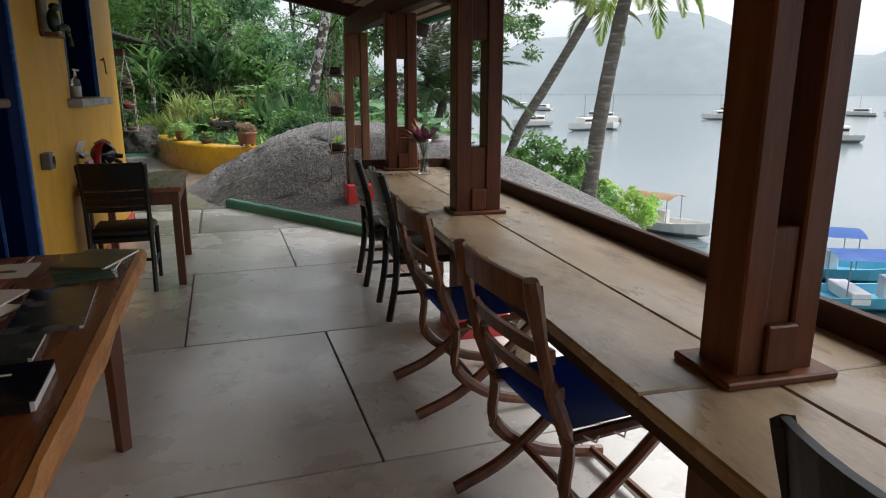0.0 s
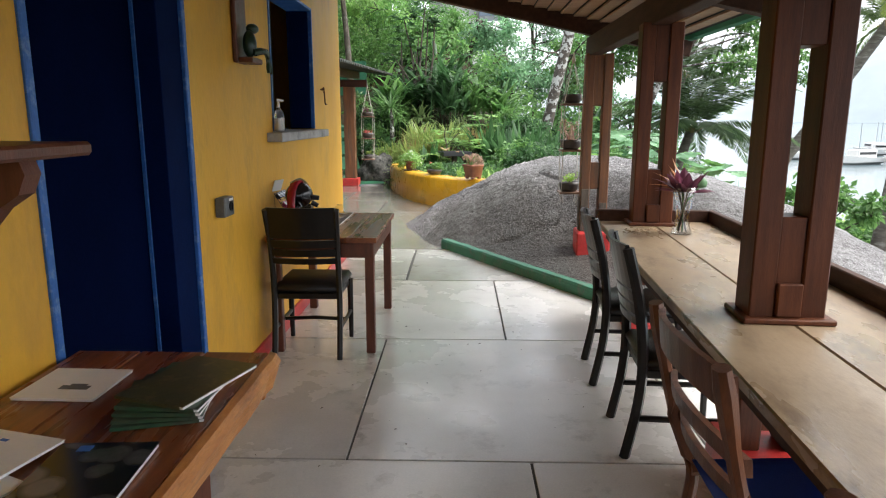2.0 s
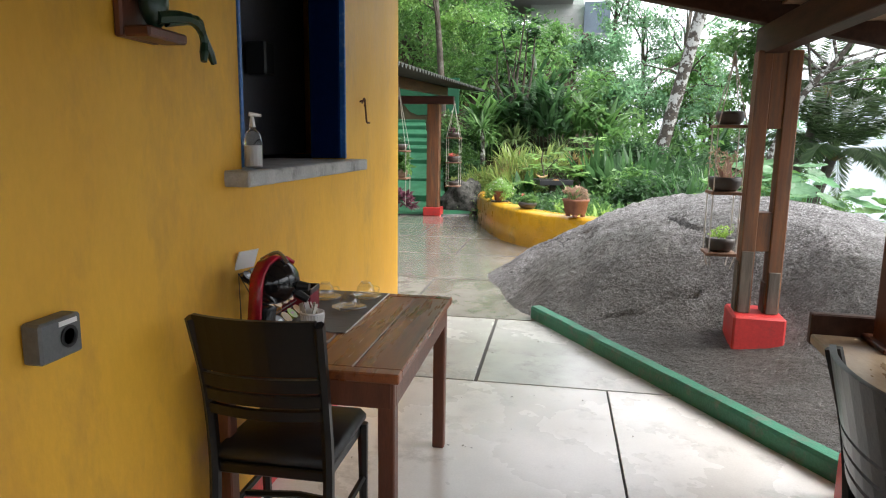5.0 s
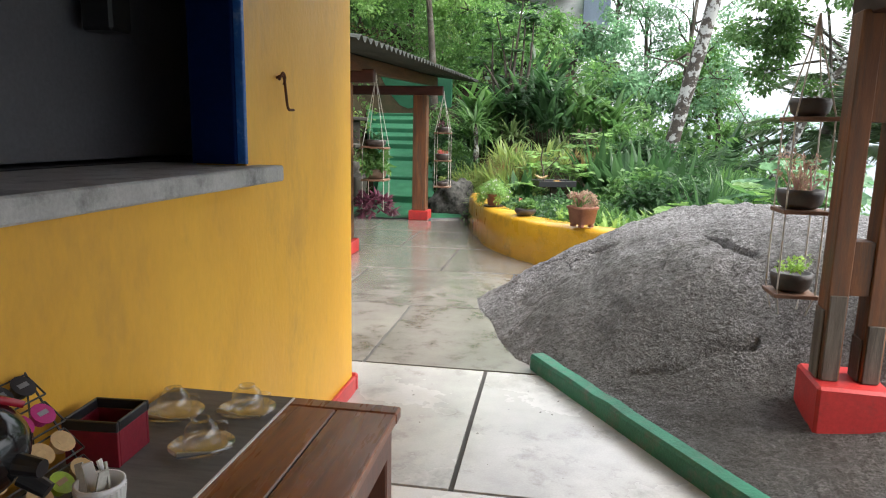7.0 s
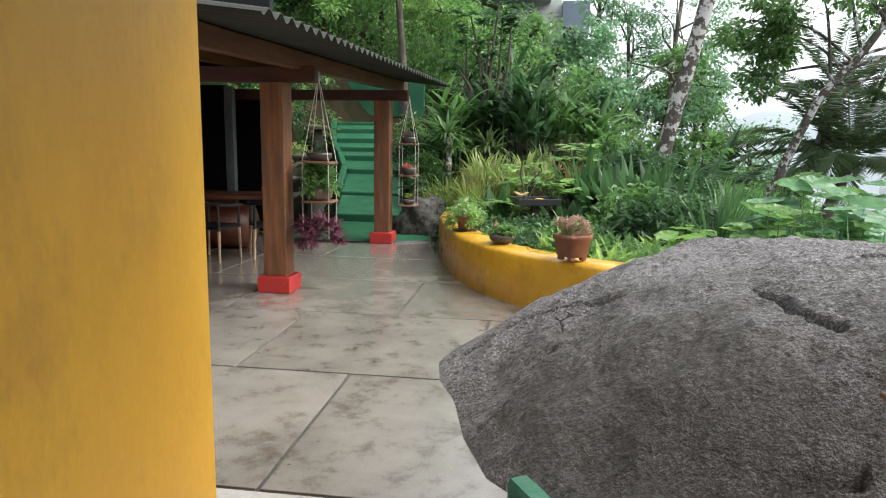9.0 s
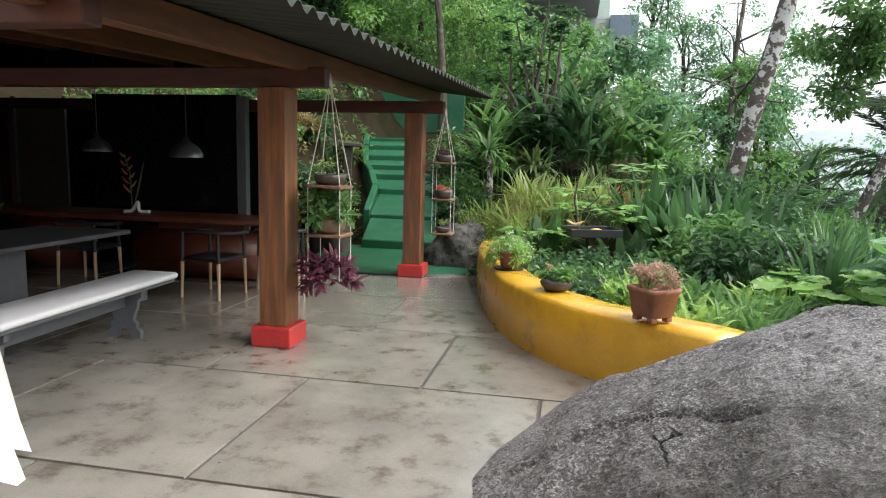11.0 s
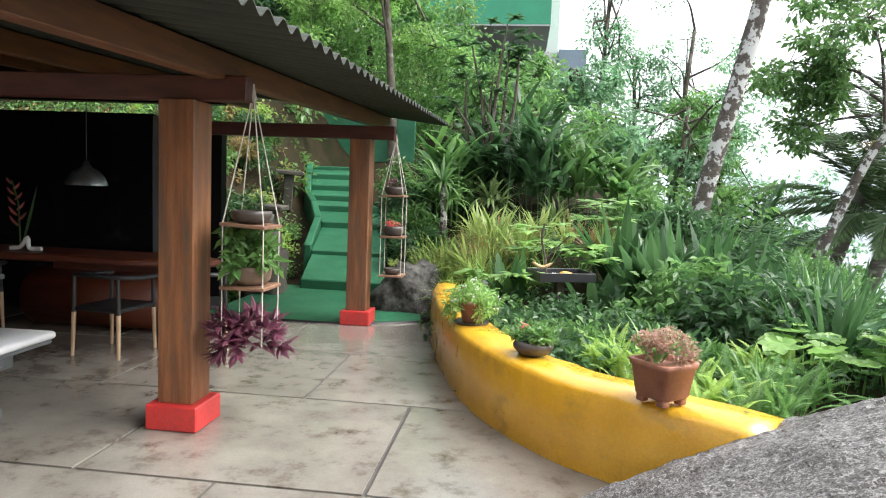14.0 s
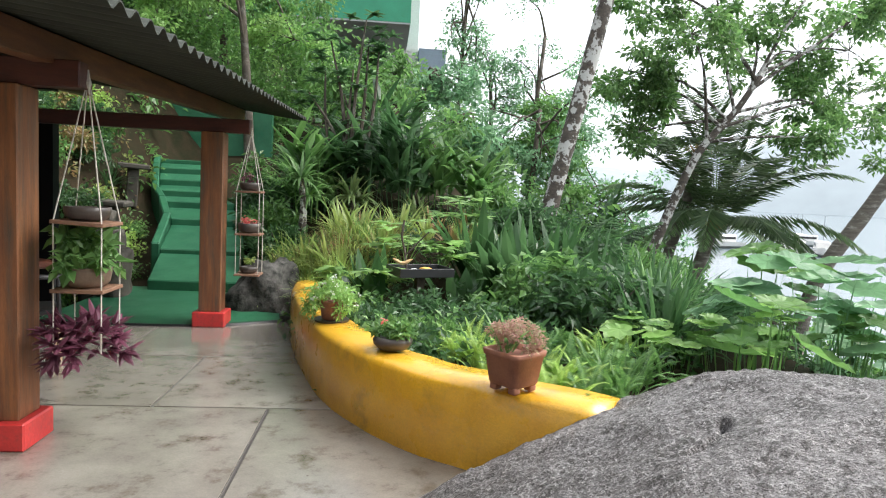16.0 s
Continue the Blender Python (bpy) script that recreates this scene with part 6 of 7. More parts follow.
palm([(8.25, 14.8, -2.0), (8.45, 14.85, 0.0), (8.75, 14.87, 2.0), (9.18, 14.87, 4.15)], 0.19, 15, 2.6, "palm with a mottled trunk and drooping yellowing fronds by the shore", 17, leaf=LEAF_YEL, droop=2.6)
palm([(11.2, 26.7, -3.5), (11.7, 26.7, -0.6), (13.2, 26.7, 1.8), (15.2, 26.7, 4.9)], 0.22, 14, 2.8, "coconut palm leaning out over the bay", 19)

# wood behind the garden
WOODS = [((-3.9, 25.2), 6.2, 2.0, LEAF_FRESH, 0.07), ((-6.6, 26.5), 6.4, 2.2, LEAF_FRESH, 0.08), ((-9.8, 25.5), 6.2, 2.3, LEAF_MID, 0.12), ((-1.6, 27.5), 2.0, 1.2, LEAF_MID, 0.10),
         ((0.2, 29), 2.0, 1.3, LEAF_BLUE, 0.12), ((2.0, 31), 2.8, 1.5, LEAF_BLUE, 0.12), ((4.0, 30), 5.2, 1.8, LEAF_BLUE, 0.10), ((6.0, 32), 5.8, 2.1, LEAF_MID, 0.11),
         ((8.2, 33), 4.6, 2.0, LEAF_BLUE, 0.11), ((3.6, 35), 7.6, 1.5, LEAF_BLUE, 0.10), ((-3, 33), 2.6, 1.6, LEAF_DARK, 0.13), ((10.5, 36), 3.6, 2.0, LEAF_MID, 0.12),
         ((-13, 28), 7.0, 2.6, LEAF_DARK, 0.13), ((-10, 32), 8.0, 2.6, LEAF_MID, 0.13), ((12.8, 31), 1.8, 2.0, LEAF_MID, 0.12), ((0.8, 26.0), 1.4, 0.9, LEAF_BLUE, 0.12), ((-14.5, 20), 6.0, 2.4, LEAF_MID, 0.12),
         ((-13.8, 14), 5.5, 2.2, LEAF_DARK, 0.12), ((1.9, 34), 9.0, 1.1, LEAF_BLUE, 0.09), ((4.7, 34), 9.4, 1.5, LEAF_BLUE, 0.09), ((6.2, 35), 7.6, 1.4, LEAF_BLUE, 0.09),
         ((-7.6, 23.6), 4.4, 2.0, LEAF_DARK, 0.11), ((-9.5, 21.5), 4.2, 2.0, LEAF_MID, 0.11), ((-5.4, 29.5), 4.6, 2.2, LEAF_MID, 0.11)]
for i, ((x, y), h, r, leaf, ll) in enumerate(WOODS):
    g = random.Random(100 + i)
    z0 = land(x, y)
    top = z0 + h
    if z0 < -3.5:
        z0 = -3.5
    lean = g.uniform(-0.6, 0.6)
    crown = [(x + lean + r * g.uniform(-0.8, 0.8), y + r * g.uniform(-0.7, 0.7), z0 + (h - 0.6) * g.uniform(0.45, 1.0), r * g.uniform(0.42, 0.62)) for _ in range(9)]
    broad_tree([(x, y, z0), (x + lean * 0.3, y, z0 + h * 0.35), (x + lean, y + 0.2, z0 + h * 0.8)], 0.13, crown,
               {LEAF_FRESH: "dense bright green small-leaved tree behind the pavilion", LEAF_LIME: "bright lime-green leafy tree behind the pavilion", LEAF_MID: "leafy green tree of the wood behind the garden", LEAF_DARK: "dark green tree of the wood behind the garden",
                LEAF_BLUE: "thin pale-leaved tree standing against the sky"}[leaf], BARK2, leaf, 300 + i, ll * 1.5, ll * 0.9, 260 if leaf == LEAF_FRESH else 105 if leaf != LEAF_BLUE else 50, 0.6, vine=(i in (6, 7)))

# dark-leaved umbrella plant against the sky
ut = thing("umbrella_tree", pose(-1.35, 21.2, land(-1.35, 21.2)), "slender tree with dark whorled leaves against the white sky", "tree")
g = random.Random(5)
lv = Leaves(71)
bm = bmesh.new()
for i in range(8):
    tip = Vector((g.uniform(-0.75, 0.95), g.uniform(-0.5, 0.5), g.uniform(1.9, 3.4)))
    tube(bm, arc([(0.1 * g.uniform(-1, 1), 0, -0.2), tip * 0.5 + Vector((g.uniform(-0.2, 0.2), 0, 0.2)), tip], 4), [0.05 - 0.0045 * k for k in range(9)], 6)
    for k in range(5):
        c = tip + Vector((g.uniform(-0.28, 0.28), g.uniform(-0.25, 0.25), g.uniform(-0.35, 0.2)))
        for j in range(11):
            lv.strap(c, 6.283 * j / 11 + g.uniform(-0.2, 0.2), g.uniform(-0.25, 0.45), 0.21, 0.085, 0.5)
part("stem", bm, BARK2, ut)
lv.done("leaves", LEAF_DARK, ut, "dark glossy whorled leaves")


# ---- garden planting ----
def clump(name, x, y, label, category, fn, material, seed, z=None, group="garden plants"):
    t = thing(name, pose(x, y, land(x, y) if z is None else z), label, category, group)
    g = Leaves(seed)
    fn(g)
    g.done("leaves", material, t)
    if name == "shrub":
        for k in range(4):
            a = 6.283 * k / 4 + g.r.uniform(-0.5, 0.5)
            part("stem", bar([(0.02 * math.cos(a), 0.02 * math.sin(a), -0.1), (0.14 * math.cos(a), 0.14 * math.sin(a), 0.25), (0.34 * math.cos(a), 0.34 * math.sin(a), 0.5)], [0.018, 0.013, 0.006], 5), BARK2, t)
    return t


def straps(n, ln, w, droop=0.9, lo=0.4, hi=1.45, spread=0.12):
    return lambda g: g.tuft((0, 0, 0), n, ln, w, droop, lo, hi, spread)


def stalky(n, h, ln, w):
    """Tall heliconia or ginger stems with paddle leaves."""
    def fn(g):
        for _ in range(n):
            a, r = g.r.uniform(0, 6.28), 0.45 * math.sqrt(g.r.random())
            hh = h * g.r.uniform(0.55, 1.05)
            bx, by = r * math.cos(a), r * math.sin(a)
            g.strap((bx, by, 0), a, 1.45, hh, 0.03, 0.15)
            for k in range(7):
                g.strap((bx, by, hh * (0.3 + 0.1 * k)), g.r.uniform(0, 6.28), g.r.uniform(0.3, 1.1), ln * g.r.uniform(0.7, 1.15), w, g.r.uniform(0.5, 1.3))
    return fn


def fernbed(n, ln):
    def fn(g):
        for _ in range(n):
            g.frond((g.r.uniform(-0.15, 0.15), g.r.uniform(-0.15, 0.15), 0), g.r.uniform(0, 6.28), g.r.uniform(0.6, 1.4), ln * g.r.uniform(0.7, 1.1), 0.05, 1.1, 24, 0.1, 0.012)
    return fn


def gourd(n, h, size, spread):
    """Broad lobed leaves held up on stalks."""
    def fn(g):
        for _ in range(n):
            a, r = g.r.uniform(0, 6.28), spread * math.sqrt(g.r.random())
            x, y, z = r * math.cos(a), r * math.sin(a), h * g.r.uniform(0.35, 1.0)
            g.strap((x * 0.6, y * 0.6, 0), a, 1.4, z * 1.02, 0.018, 0.1)
            g.plate((x * 0.75, y * 0.75, z), g.r.uniform(0, 6.28), g.r.uniform(-0.05, 0.55), size * g.r.uniform(0.55, 1.2))
    return fn


def palmate(n, h):
    """Fingered leaves on stalks, as on a young papaya."""
    def fn(g):
        for _ in range(n):
            a = g.r.uniform(0, 6.28)
            r = g.r.uniform(0.1, 0.42)
            c = (r * math.cos(a), r * math.sin(a), h * g.r.uniform(0.6, 1.0))
            g.strap((0, 0, h * 0.3), a, 1.0, r + 0.25, 0.016, 0.3)
            for k in range(7):
                g.strap(c, a + (k - 3) * 0.62, g.r.uniform(-0.1, 0.25), 0.20 * (1.15 - 0.08 * abs(k - 3)), 0.085, 0.5)
    return fn


def heap(n, rad, h, ln, w):
    def fn(g):
        for _ in range(n):
            a, r = g.r.uniform(0, 6.28), rad * math.sqrt(g.r.random())
            g.cloud((r * math.cos(a), r * math.sin(a), h * g.r.uniform(0.25, 1.0) * (1 - 0.4 * r / rad)), 0.2, 32, ln, w, 0.2)
    return fn


# tall heliconia mass and dracaenas at the back
for i, (x, y, n, h) in enumerate(((-1.9, 20.6, 8, 2.0), (-1.1, 20.9, 9, 2.2), (-0.3, 20.6, 9, 2.0), (0.3, 21.2, 8, 1.8), (-1.5, 21.6, 8, 2.4), (-0.6, 21.9, 9, 2.6), (0.9, 20.9, 6, 1.4))):
    clump("heliconia", x, y, "tall clump of dark green paddle-leaved heliconia", "plant", stalky(n + 5, h * 0.78, 0.8, 0.14), LEAF_DARK if i % 3 else LEAF_MID, 500 + i)
for i, (x, y, z) in enumerate(((-1.95, 19.4, 1.75), (-1.2, 20.0, 1.5), (-0.1, 20.1, 1.2))):
    d = thing("dracaena", pose(x, y, land(x, y)), "dracaena with a white-flecked stem and arching strap leaves", "plant", "garden plants")
    hh = z - land(x, y)
    part("stem", bar(arc([(0, 0, -0.2), (0.05, 0, hh * 0.5), (0.0, 0, hh)], 4), [0.07, 0.065, 0.06, 0.06, 0.055, 0.05, 0.05, 0.045, 0.04], 8), BARK, d)
    lv = Leaves(520 + i)
    lv.tuft((0, 0, hh), 60, 0.55, 0.05, 1.7, -0.3, 1.3, 0.06)
    lv.tuft((0.12, 0.05, hh * 0.75), 30, 0.5, 0.045, 1.8, -0.2, 1.2, 0.05)
    lv.done("leaves", LEAF_OLIVE if i else LEAF_MID, d)
# bromeliads
for i, (x, y) in enumerate(((-1.35, 17.9), (-1.75, 18.6), (-1.0, 18.5), (-0.65, 18.0), (-1.3, 19.1), (-0.4, 18.8))):
    clump("bromeliad", x, y, "yellow-green bromeliad rosette on the bank", "plant", straps(38, 0.62, 0.055, 1.0, 0.25, 1.35), LEAF_YEL, 540 + i)
for i in range(16):
    x, y = 0.0 + 0.18 * i, 18.9 + 0.7 * math.sin(i * 1.9)
    clump("bromeliad", x, y, "rust-tinged bromeliad rosette on the bank", "plant", straps(26, 0.42, 0.045, 0.7, 0.4, 1.4), LEAF_RUST if i % 3 else LEAF_YEL, 560 + i)
# grassy tufts by the rock and steps
for i, (x, y) in enumerate(((-1.45, 17.35), (-1.2, 17.6), (-1.15, 17.2), (-0.9, 17.55), (-2.1, 19.0), (-1.6, 18.0), (-0.95, 17.0), (-0.6, 17.4))):
    clump("grass_tuft", x, y, "arching tuft of fine yellowing grass", "grass", straps(120, 0.5, 0.012, 1.6, 0.5, 1.5, 0.15), LEAF_YEL if i % 2 else LEAF_LIME, 600 + i)
for i in range(26):
    x, y = -2.25 + 0.3 * (i % 6) + 0.12 * (i // 6), 17.75 + 0.33 * (i // 6) + 0.14 * ((i * 5) % 3)
    clump("grass_tuft", x, y, "fine rust-tinged grass hanging down the bank", "grass", straps(95, 0.42, 0.014, 1.9, 0.4, 1.5, 0.22), (LEAF_YEL, LEAF_RUST, LEAF_MID, LEAF_YEL)[i % 4], 1000 + i)
# broad cane leaves behind the feeder
for i, (x, y, n) in enumerate(((1.0, 16.9, 26), (1.45, 17.4, 24), (0.65, 17.5, 20), (1.8, 17.0, 20), (0.35, 16.6, 14), (-0.75, 16.6, 12))):
    clump("aspidistra", x, y, "clump of long dark green paddle leaves", "plant", straps(n, 1.05 if i < 4 else 0.62, 0.19, 0.4, 0.75, 1.5, 0.26), LEAF_GLOSS, 620 + i)
for i, (x, y, h) in enumerate(((0.05, 17.1, 0.85), (-0.35, 17.3, 0.9), (0.45, 17.8, 1.0), (-0.9, 16.5, 0.45))):
    clump("papaya_seedling", x, y, "young papaya with pale fingered leaves", "plant", palmate(15, h), LEAF_FRESH, 640 + i)
# ferns and herbs near the planter wall
for i, (x, y) in enumerate(((0.45, 13.0), (0.75, 12.9), (0.3, 13.35), (0.65, 13.35), (1.0, 13.2), (0.9, 13.65), (0.2, 13.7), (0.55, 13.8), (1.25, 13.5), (0.0, 14.0), (0.35, 14.2), (0.8, 14.2), (1.2, 14.1))):
    clump("fern", x, y, "bright green sword fern behind the planter wall", "fern", fernbed(30, 0.36), LEAF_LIME if i % 3 == 0 else LEAF_MID, 660 + i)
for i, (x, y) in enumerate(((-0.35, 13.95), (-0.6, 14.3), (-0.8, 14.9), (-1.1, 15.4), (-1.25, 16.0), (-0.2, 14.5), (-0.5, 15.1), (-0.9, 15.8), (0.2, 15.0), (-1.35, 16.7), (-0.1, 15.8), (0.5, 15.6))):
    clump("leafy_herb", x, y, "low leafy herb in the planted bed", "plant", heap(16, 0.28, 0.22, 0.075, 0.045), LEAF_MID if i % 2 else LEAF_DARK, 690 + i)
for i, (x, y) in enumerate(((1.9, 14.6), (1.5, 15.2), (2.2, 15.6), (1.2, 15.9), (2.6, 16.6), (2.1, 17.8), (2.9, 18.4), (1.5, 18.6), (3.4, 17.4), (3.6, 19.4), (2.4, 19.6), (4.4, 18.6), (4.6, 20.2), (3.2, 20.8), (5.4, 21.4), (1.2, 19.8), (5.0, 16.2))):
    if i % 2 == 0 and i < 12:
        clump("strap_plant", x, y, "arching strap-leaved lily clump on the slope", "plant", straps(70, 0.8, 0.05, 1.1, 0.4, 1.45, 0.3), (LEAF_GLOSS, LEAF_MID)[i % 4 // 2], 720 + i)
    else:
        clump("shrub", x, y, "dense green garden shrub on the slope", "shrub", heap(46, 0.62, 0.75, 0.12, 0.065), (LEAF_MID, LEAF_DARK, LEAF_DARK)[i % 3], 720 + i)
# gourd leaves beside the boulder
for i, (x, y, n, h) in enumerate(((2.2, 13.5, 11, 0.75), (2.8, 13.9, 12, 0.95), (3.4, 14.4, 12, 1.15), (3.0, 15.0, 11, 1.0), (4.0, 15.0, 12, 1.4), (3.7, 13.6, 11, 1.25), (4.5, 14.2, 11, 1.6), (2.4, 14.4, 10, 0.7), (4.7, 13.0, 11, 1.75),
                                 (4.0, 12.6, 10, 1.3), (5.3, 15.4, 10, 1.8), (2.9, 12.9, 9, 0.95), (5.6, 12.4, 10, 2.0))):
    clump("gourd_vine", x, y, "gourd vine with large grey-green lobed leaves", "plant", gourd(int(n * 0.8), h, 0.45, 0.66), LEAF_BLUE if i % 3 else LEAF_MID, 750 + i)
for i, (x, y, n) in enumerate(((1.35, 13.75, 9), (1.75, 13.95, 8), (2.1, 13.75, 9), (2.5, 14.0, 8), (1.6, 14.5, 9), (2.9, 13.6, 7))):
    clump("gourd_vine", x, y, "low gourd shoots with rounded leaves behind the boulder", "plant", gourd(n + 5, 0.34 if x < 2 else 0.6, 0.24, 0.42), LEAF_MID if i % 2 else LEAF_FRESH, 770 + i)
# bank beside the steps
for i in range(20):
    x, y = -4.9 - 0.35 * (i % 7) - 0.3 * (i // 7), 18.3 + 1.6 * (i // 7) + 0.35 * (i % 3)
    clump("bank_plant", x, y, "small green plants on the earth bank", "plant", heap(12, 0.38, 0.3, 0.08, 0.05), (LEAF_MID, LEAF_LIME, LEAF_YEL)[i % 3], 790 + i)
for i, (x, y) in enumerate(((-4.75, 19.8), (-4.9, 20.4), (-5.1, 21.0))):
    clump("ground_cover", x, y, "bright green creeper edging the green steps", "plant", heap(22, 0.28, 0.2, 0.055, 0.04), LEAF_LIME if i == 1 else LEAF_MID, 820 + i)
for i, (x, y) in enumerate(((-4.15, 17.75), (-4.5, 17.7), (-4.9, 17.7))):
    clump("fern", x, y, "bright green fern beside the pavilion wall", "fern", fernbed(20, 0.38), LEAF_MID, 830 + i)

for i, (x, y, h, mt) in enumerate(((-2.2, 19.2, 0.6, LEAF_DARK), (-2.45, 20.1, 0.9, LEAF_MID), (-2.8, 21.0, 1.1, LEAF_DARK), (-3.1, 22.0, 1.1, LEAF_DARK), (-3.3, 23.0, 1.2, LEAF_MID), (-2.2, 20.9, 1.0, LEAF_DARK), (-2.3, 22.2, 1.3, LEAF_DARK))):
    clump("shrub", x, y, "dark leafy shrub crowding the edge of the green steps", "shrub", heap(34, 0.42, h, 0.13, 0.06), mt, 870 + i)
for i in range(26):
    x, y = -4.95 - 0.28 * (i % 6), 17.9 + 0.85 * (i // 6) + 0.4 * ((i * 7) % 3)
    clump("bank_plant", x - 0.16 * (i // 6), y, "leafy wild plants covering the earth bank", "plant", heap(22, 0.4, 0.5, 0.1, 0.055) if i % 3 else straps(40, 0.55, 0.03, 1.2),
          (LEAF_DARK, LEAF_MID, LEAF_RUST, LEAF_DARK)[i % 4], 880 + i)

broad_tree([(6.5, 13.4, land(6.5, 13.4)), (6.42, 13.4, -1.6), (6.5, 13.4, -0.5)], 0.07,
           [(6.5, 12.3, -0.05, 0.42), (6.55, 12.9, 0.12, 0.45), (6.45, 13.5, 0.16, 0.45), (6.5, 14.2, 0.05, 0.45), (6.55, 14.9, -0.12, 0.4)],
           "low rounded green tree below the terrace by the water", BARK2, LEAF_MID, 44, 0.13, 0.085, 90, 0.34)

# shore growth
for i, (x, y, z, n, r) in enumerate(((8.9, 16.4, -1.9, 60, 1.0), (9.9, 18.2, -2.0, 60, 1.1), (8.6, 18.9, -1.8, 50, 1.0), (10.6, 16.6, -2.4, 50, 0.9), (9.6, 20.6, -2.2, 60, 1.1))):
    clump("shore_bush", x, y, "rounded green sea-grape bush on the shore", "bush", heap(n, r, 1.3, 0.15, 0.1), LEAF_LIME if i % 2 else LEAF_MID, 840 + i, z)
for i, (x, y, z) in enumerate(((5.6, 8.6, -1.3), (6.1, 9.2, -1.6), (6.6, 8.2, -1.9), (7.2, 6.6, -2.2), (7.4, 5.6, -2.2), (6.9, 4.8, -2.0))):
    clump("shore_bush", x, y, "low green creeper on the rocks above the water" if i < 3 else "magenta bougainvillea with green leaves above the water", "bush",
          heap(26, 0.5, 0.55, 0.1, 0.065), LEAF_LIME if i < 3 else LEAF_MID, 850 + i, z)
    if i > 2:
        clump("bougainvillea_bloom", x + 0.1, y, "heap of bright magenta bougainvillea blossom", "flowers", heap(16, 0.5, 0.7, 0.05, 0.04), PETAL_MAGENTA, 860 + i, z)

# dark twiggy understorey on the far slopes, past counting
lv = Leaves(901)
g = random.Random(77)
for _ in range(520):
    x, y = g.uniform(-13, 12), g.uniform(21.5, 40)
    z = land(x, y)
    if z < -3.8 or (-5.2 < x < -1.8 and y < 26):
        continue
    lv.cloud((x, y, z + g.uniform(0.1, 1.5)), g.uniform(0.5, 0.95), 46, 0.19, 0.11, 0.2)
tagged(lv.done("undergrowth", LEAF_MID), "dense dark undergrowth on the wooded slope", "undergrowth", kind="stuff")
lv = Leaves(902)
for _ in range(230):
    x, y = g.uniform(-1.2, 5.2), g.uniform(13.6, 21)
    z = land(x, y)
    lv.cloud((x, y, z + g.uniform(0.02, 0.18)), 0.22, 26, 0.09, 0.05, 0.2)
tagged(lv.done("ground_herbs", LEAF_DARK), "low mixed herbs covering the garden soil", "ground cover", kind="stuff")

lv = Leaves(905)
for _ in range(330):
    x, y = lv.r.uniform(-12, -2.4), lv.r.uniform(25.8, 31)
    lv.cloud((x, y, land(x, y) + lv.r.uniform(0.1, 4.2)), lv.r.uniform(0.5, 0.9), 60, 0.16, 0.09, 0.2)
tagged(lv.done("thicket", LEAF_MID), "dark leafy thicket on the slope behind the green wall", "undergrowth", kind="stuff")
for name, mat_, seed, n_ in (("bank_moss", LEAF_MID, 903, 680), ("bank_litter", LEAF_RUST, 904, 260)):
    lv = Leaves(seed)
    for _ in range(n_):
        x, y = lv.r.uniform(-10.5, -3.2), lv.r.uniform(17.75, 27)
        if x > (-4.75 - 0.16 * (y - 18) if y < 25.6 else -3.2):
            continue
        lv.cloud((x, y, land(x, y) + lv.r.uniform(0.0, 0.14)), 0.26, 34, 0.085, 0.045, 0.2)
    tagged(lv.done(name, mat_), "creeping moss and seedlings on the steep earth bank" if seed == 903 else "dry leaf litter on the steep earth bank", "ground cover", kind="stuff")

# ---- building on the hill ----
hb = thing("apartment_building", (0, 0, 0), "hillside building with a green cantilevered storey and a white tiled tower", "building")
part("wall", cube(-30, 0.5, 49, 62, 11.6, 17.5, 0), GREEN_WALL, hb, "green rendered upper storey")
part("soffit", cube(-30, 0.47, 49.02, 62, 11.5, 11.598, 0), SOFFIT, hb)
part("band", cube(-30, 0.52, 48.96, 49, 13.2, 13.32, 0), CHARCOAL, hb)
tw = part("tower", cube(-2.6, 1.3, 56, 62, 0, 17, 0), TILEWHITE, hb, "white tiled tower")
for i in range(44):
    part("tile_course", cube(-2.62, 1.32, 55.97, 56, 0.2 + 0.26 * i, 0.43 + 0.26 * i, 0.004), TILEWHITE, tw)
part("screen", cube(1.33, 3.2, 55.2, 58, 9.3, 11.5, 0), WINBLUE, hb, "blue-grey bay screen")
part("window", cube(-0.1, 0.9, 55.93, 55.965, 7.9, 8.9, 0), DARK, hb)
part("lower_wing", cube(-12, 3.5, 57, 62, 0, 6.9, 0), TILEWHITE, hb)
part("window", cube(1.9, 3.1, 56.93, 56.99, 5.2, 6.2, 0), WINBLUE, hb)


# ---- boats ----
def hull_mesh(ln, bm_w, h):
    bm = bmesh.new()
    rings = []
    n = 10
    for i in range(n + 1):
        t = i / n
        w = bm_w * 0.5 * (1 - max(0, (t - 0.55) / 0.45) ** 2.2) + 0.01
        sheer = h * (0.85 + 0.35 * t * t)
        keel = -0.12 + 0.5 * h * max(0, (t - 0.7) / 0.3) ** 2
        y = ln * (t - 0.5)
        rings.append([bm.verts.new(p) for p in ((-w * 0.9, y, sheer), (-w, y, sheer), (-w * 0.8, y, h * 0.3), (0, y, keel), (w * 0.8, y, h * 0.3), (w, y, sheer), (w * 0.9, y, sheer), (w * 0.75, y, h * 0.45), (-w * 0.75, y, h * 0.45))])
    for a, b in zip(rings, rings[1:]):
        for k in range(9):
            bm.faces.new((a[k], a[(k + 1) % 9], b[(k + 1) % 9], b[k]))
    bm.faces.new(rings[0])
    bm.faces.new(rings[-1][::-1])
    bmesh.ops.recalc_face_normals(bm, faces=bm.faces)
    return bm


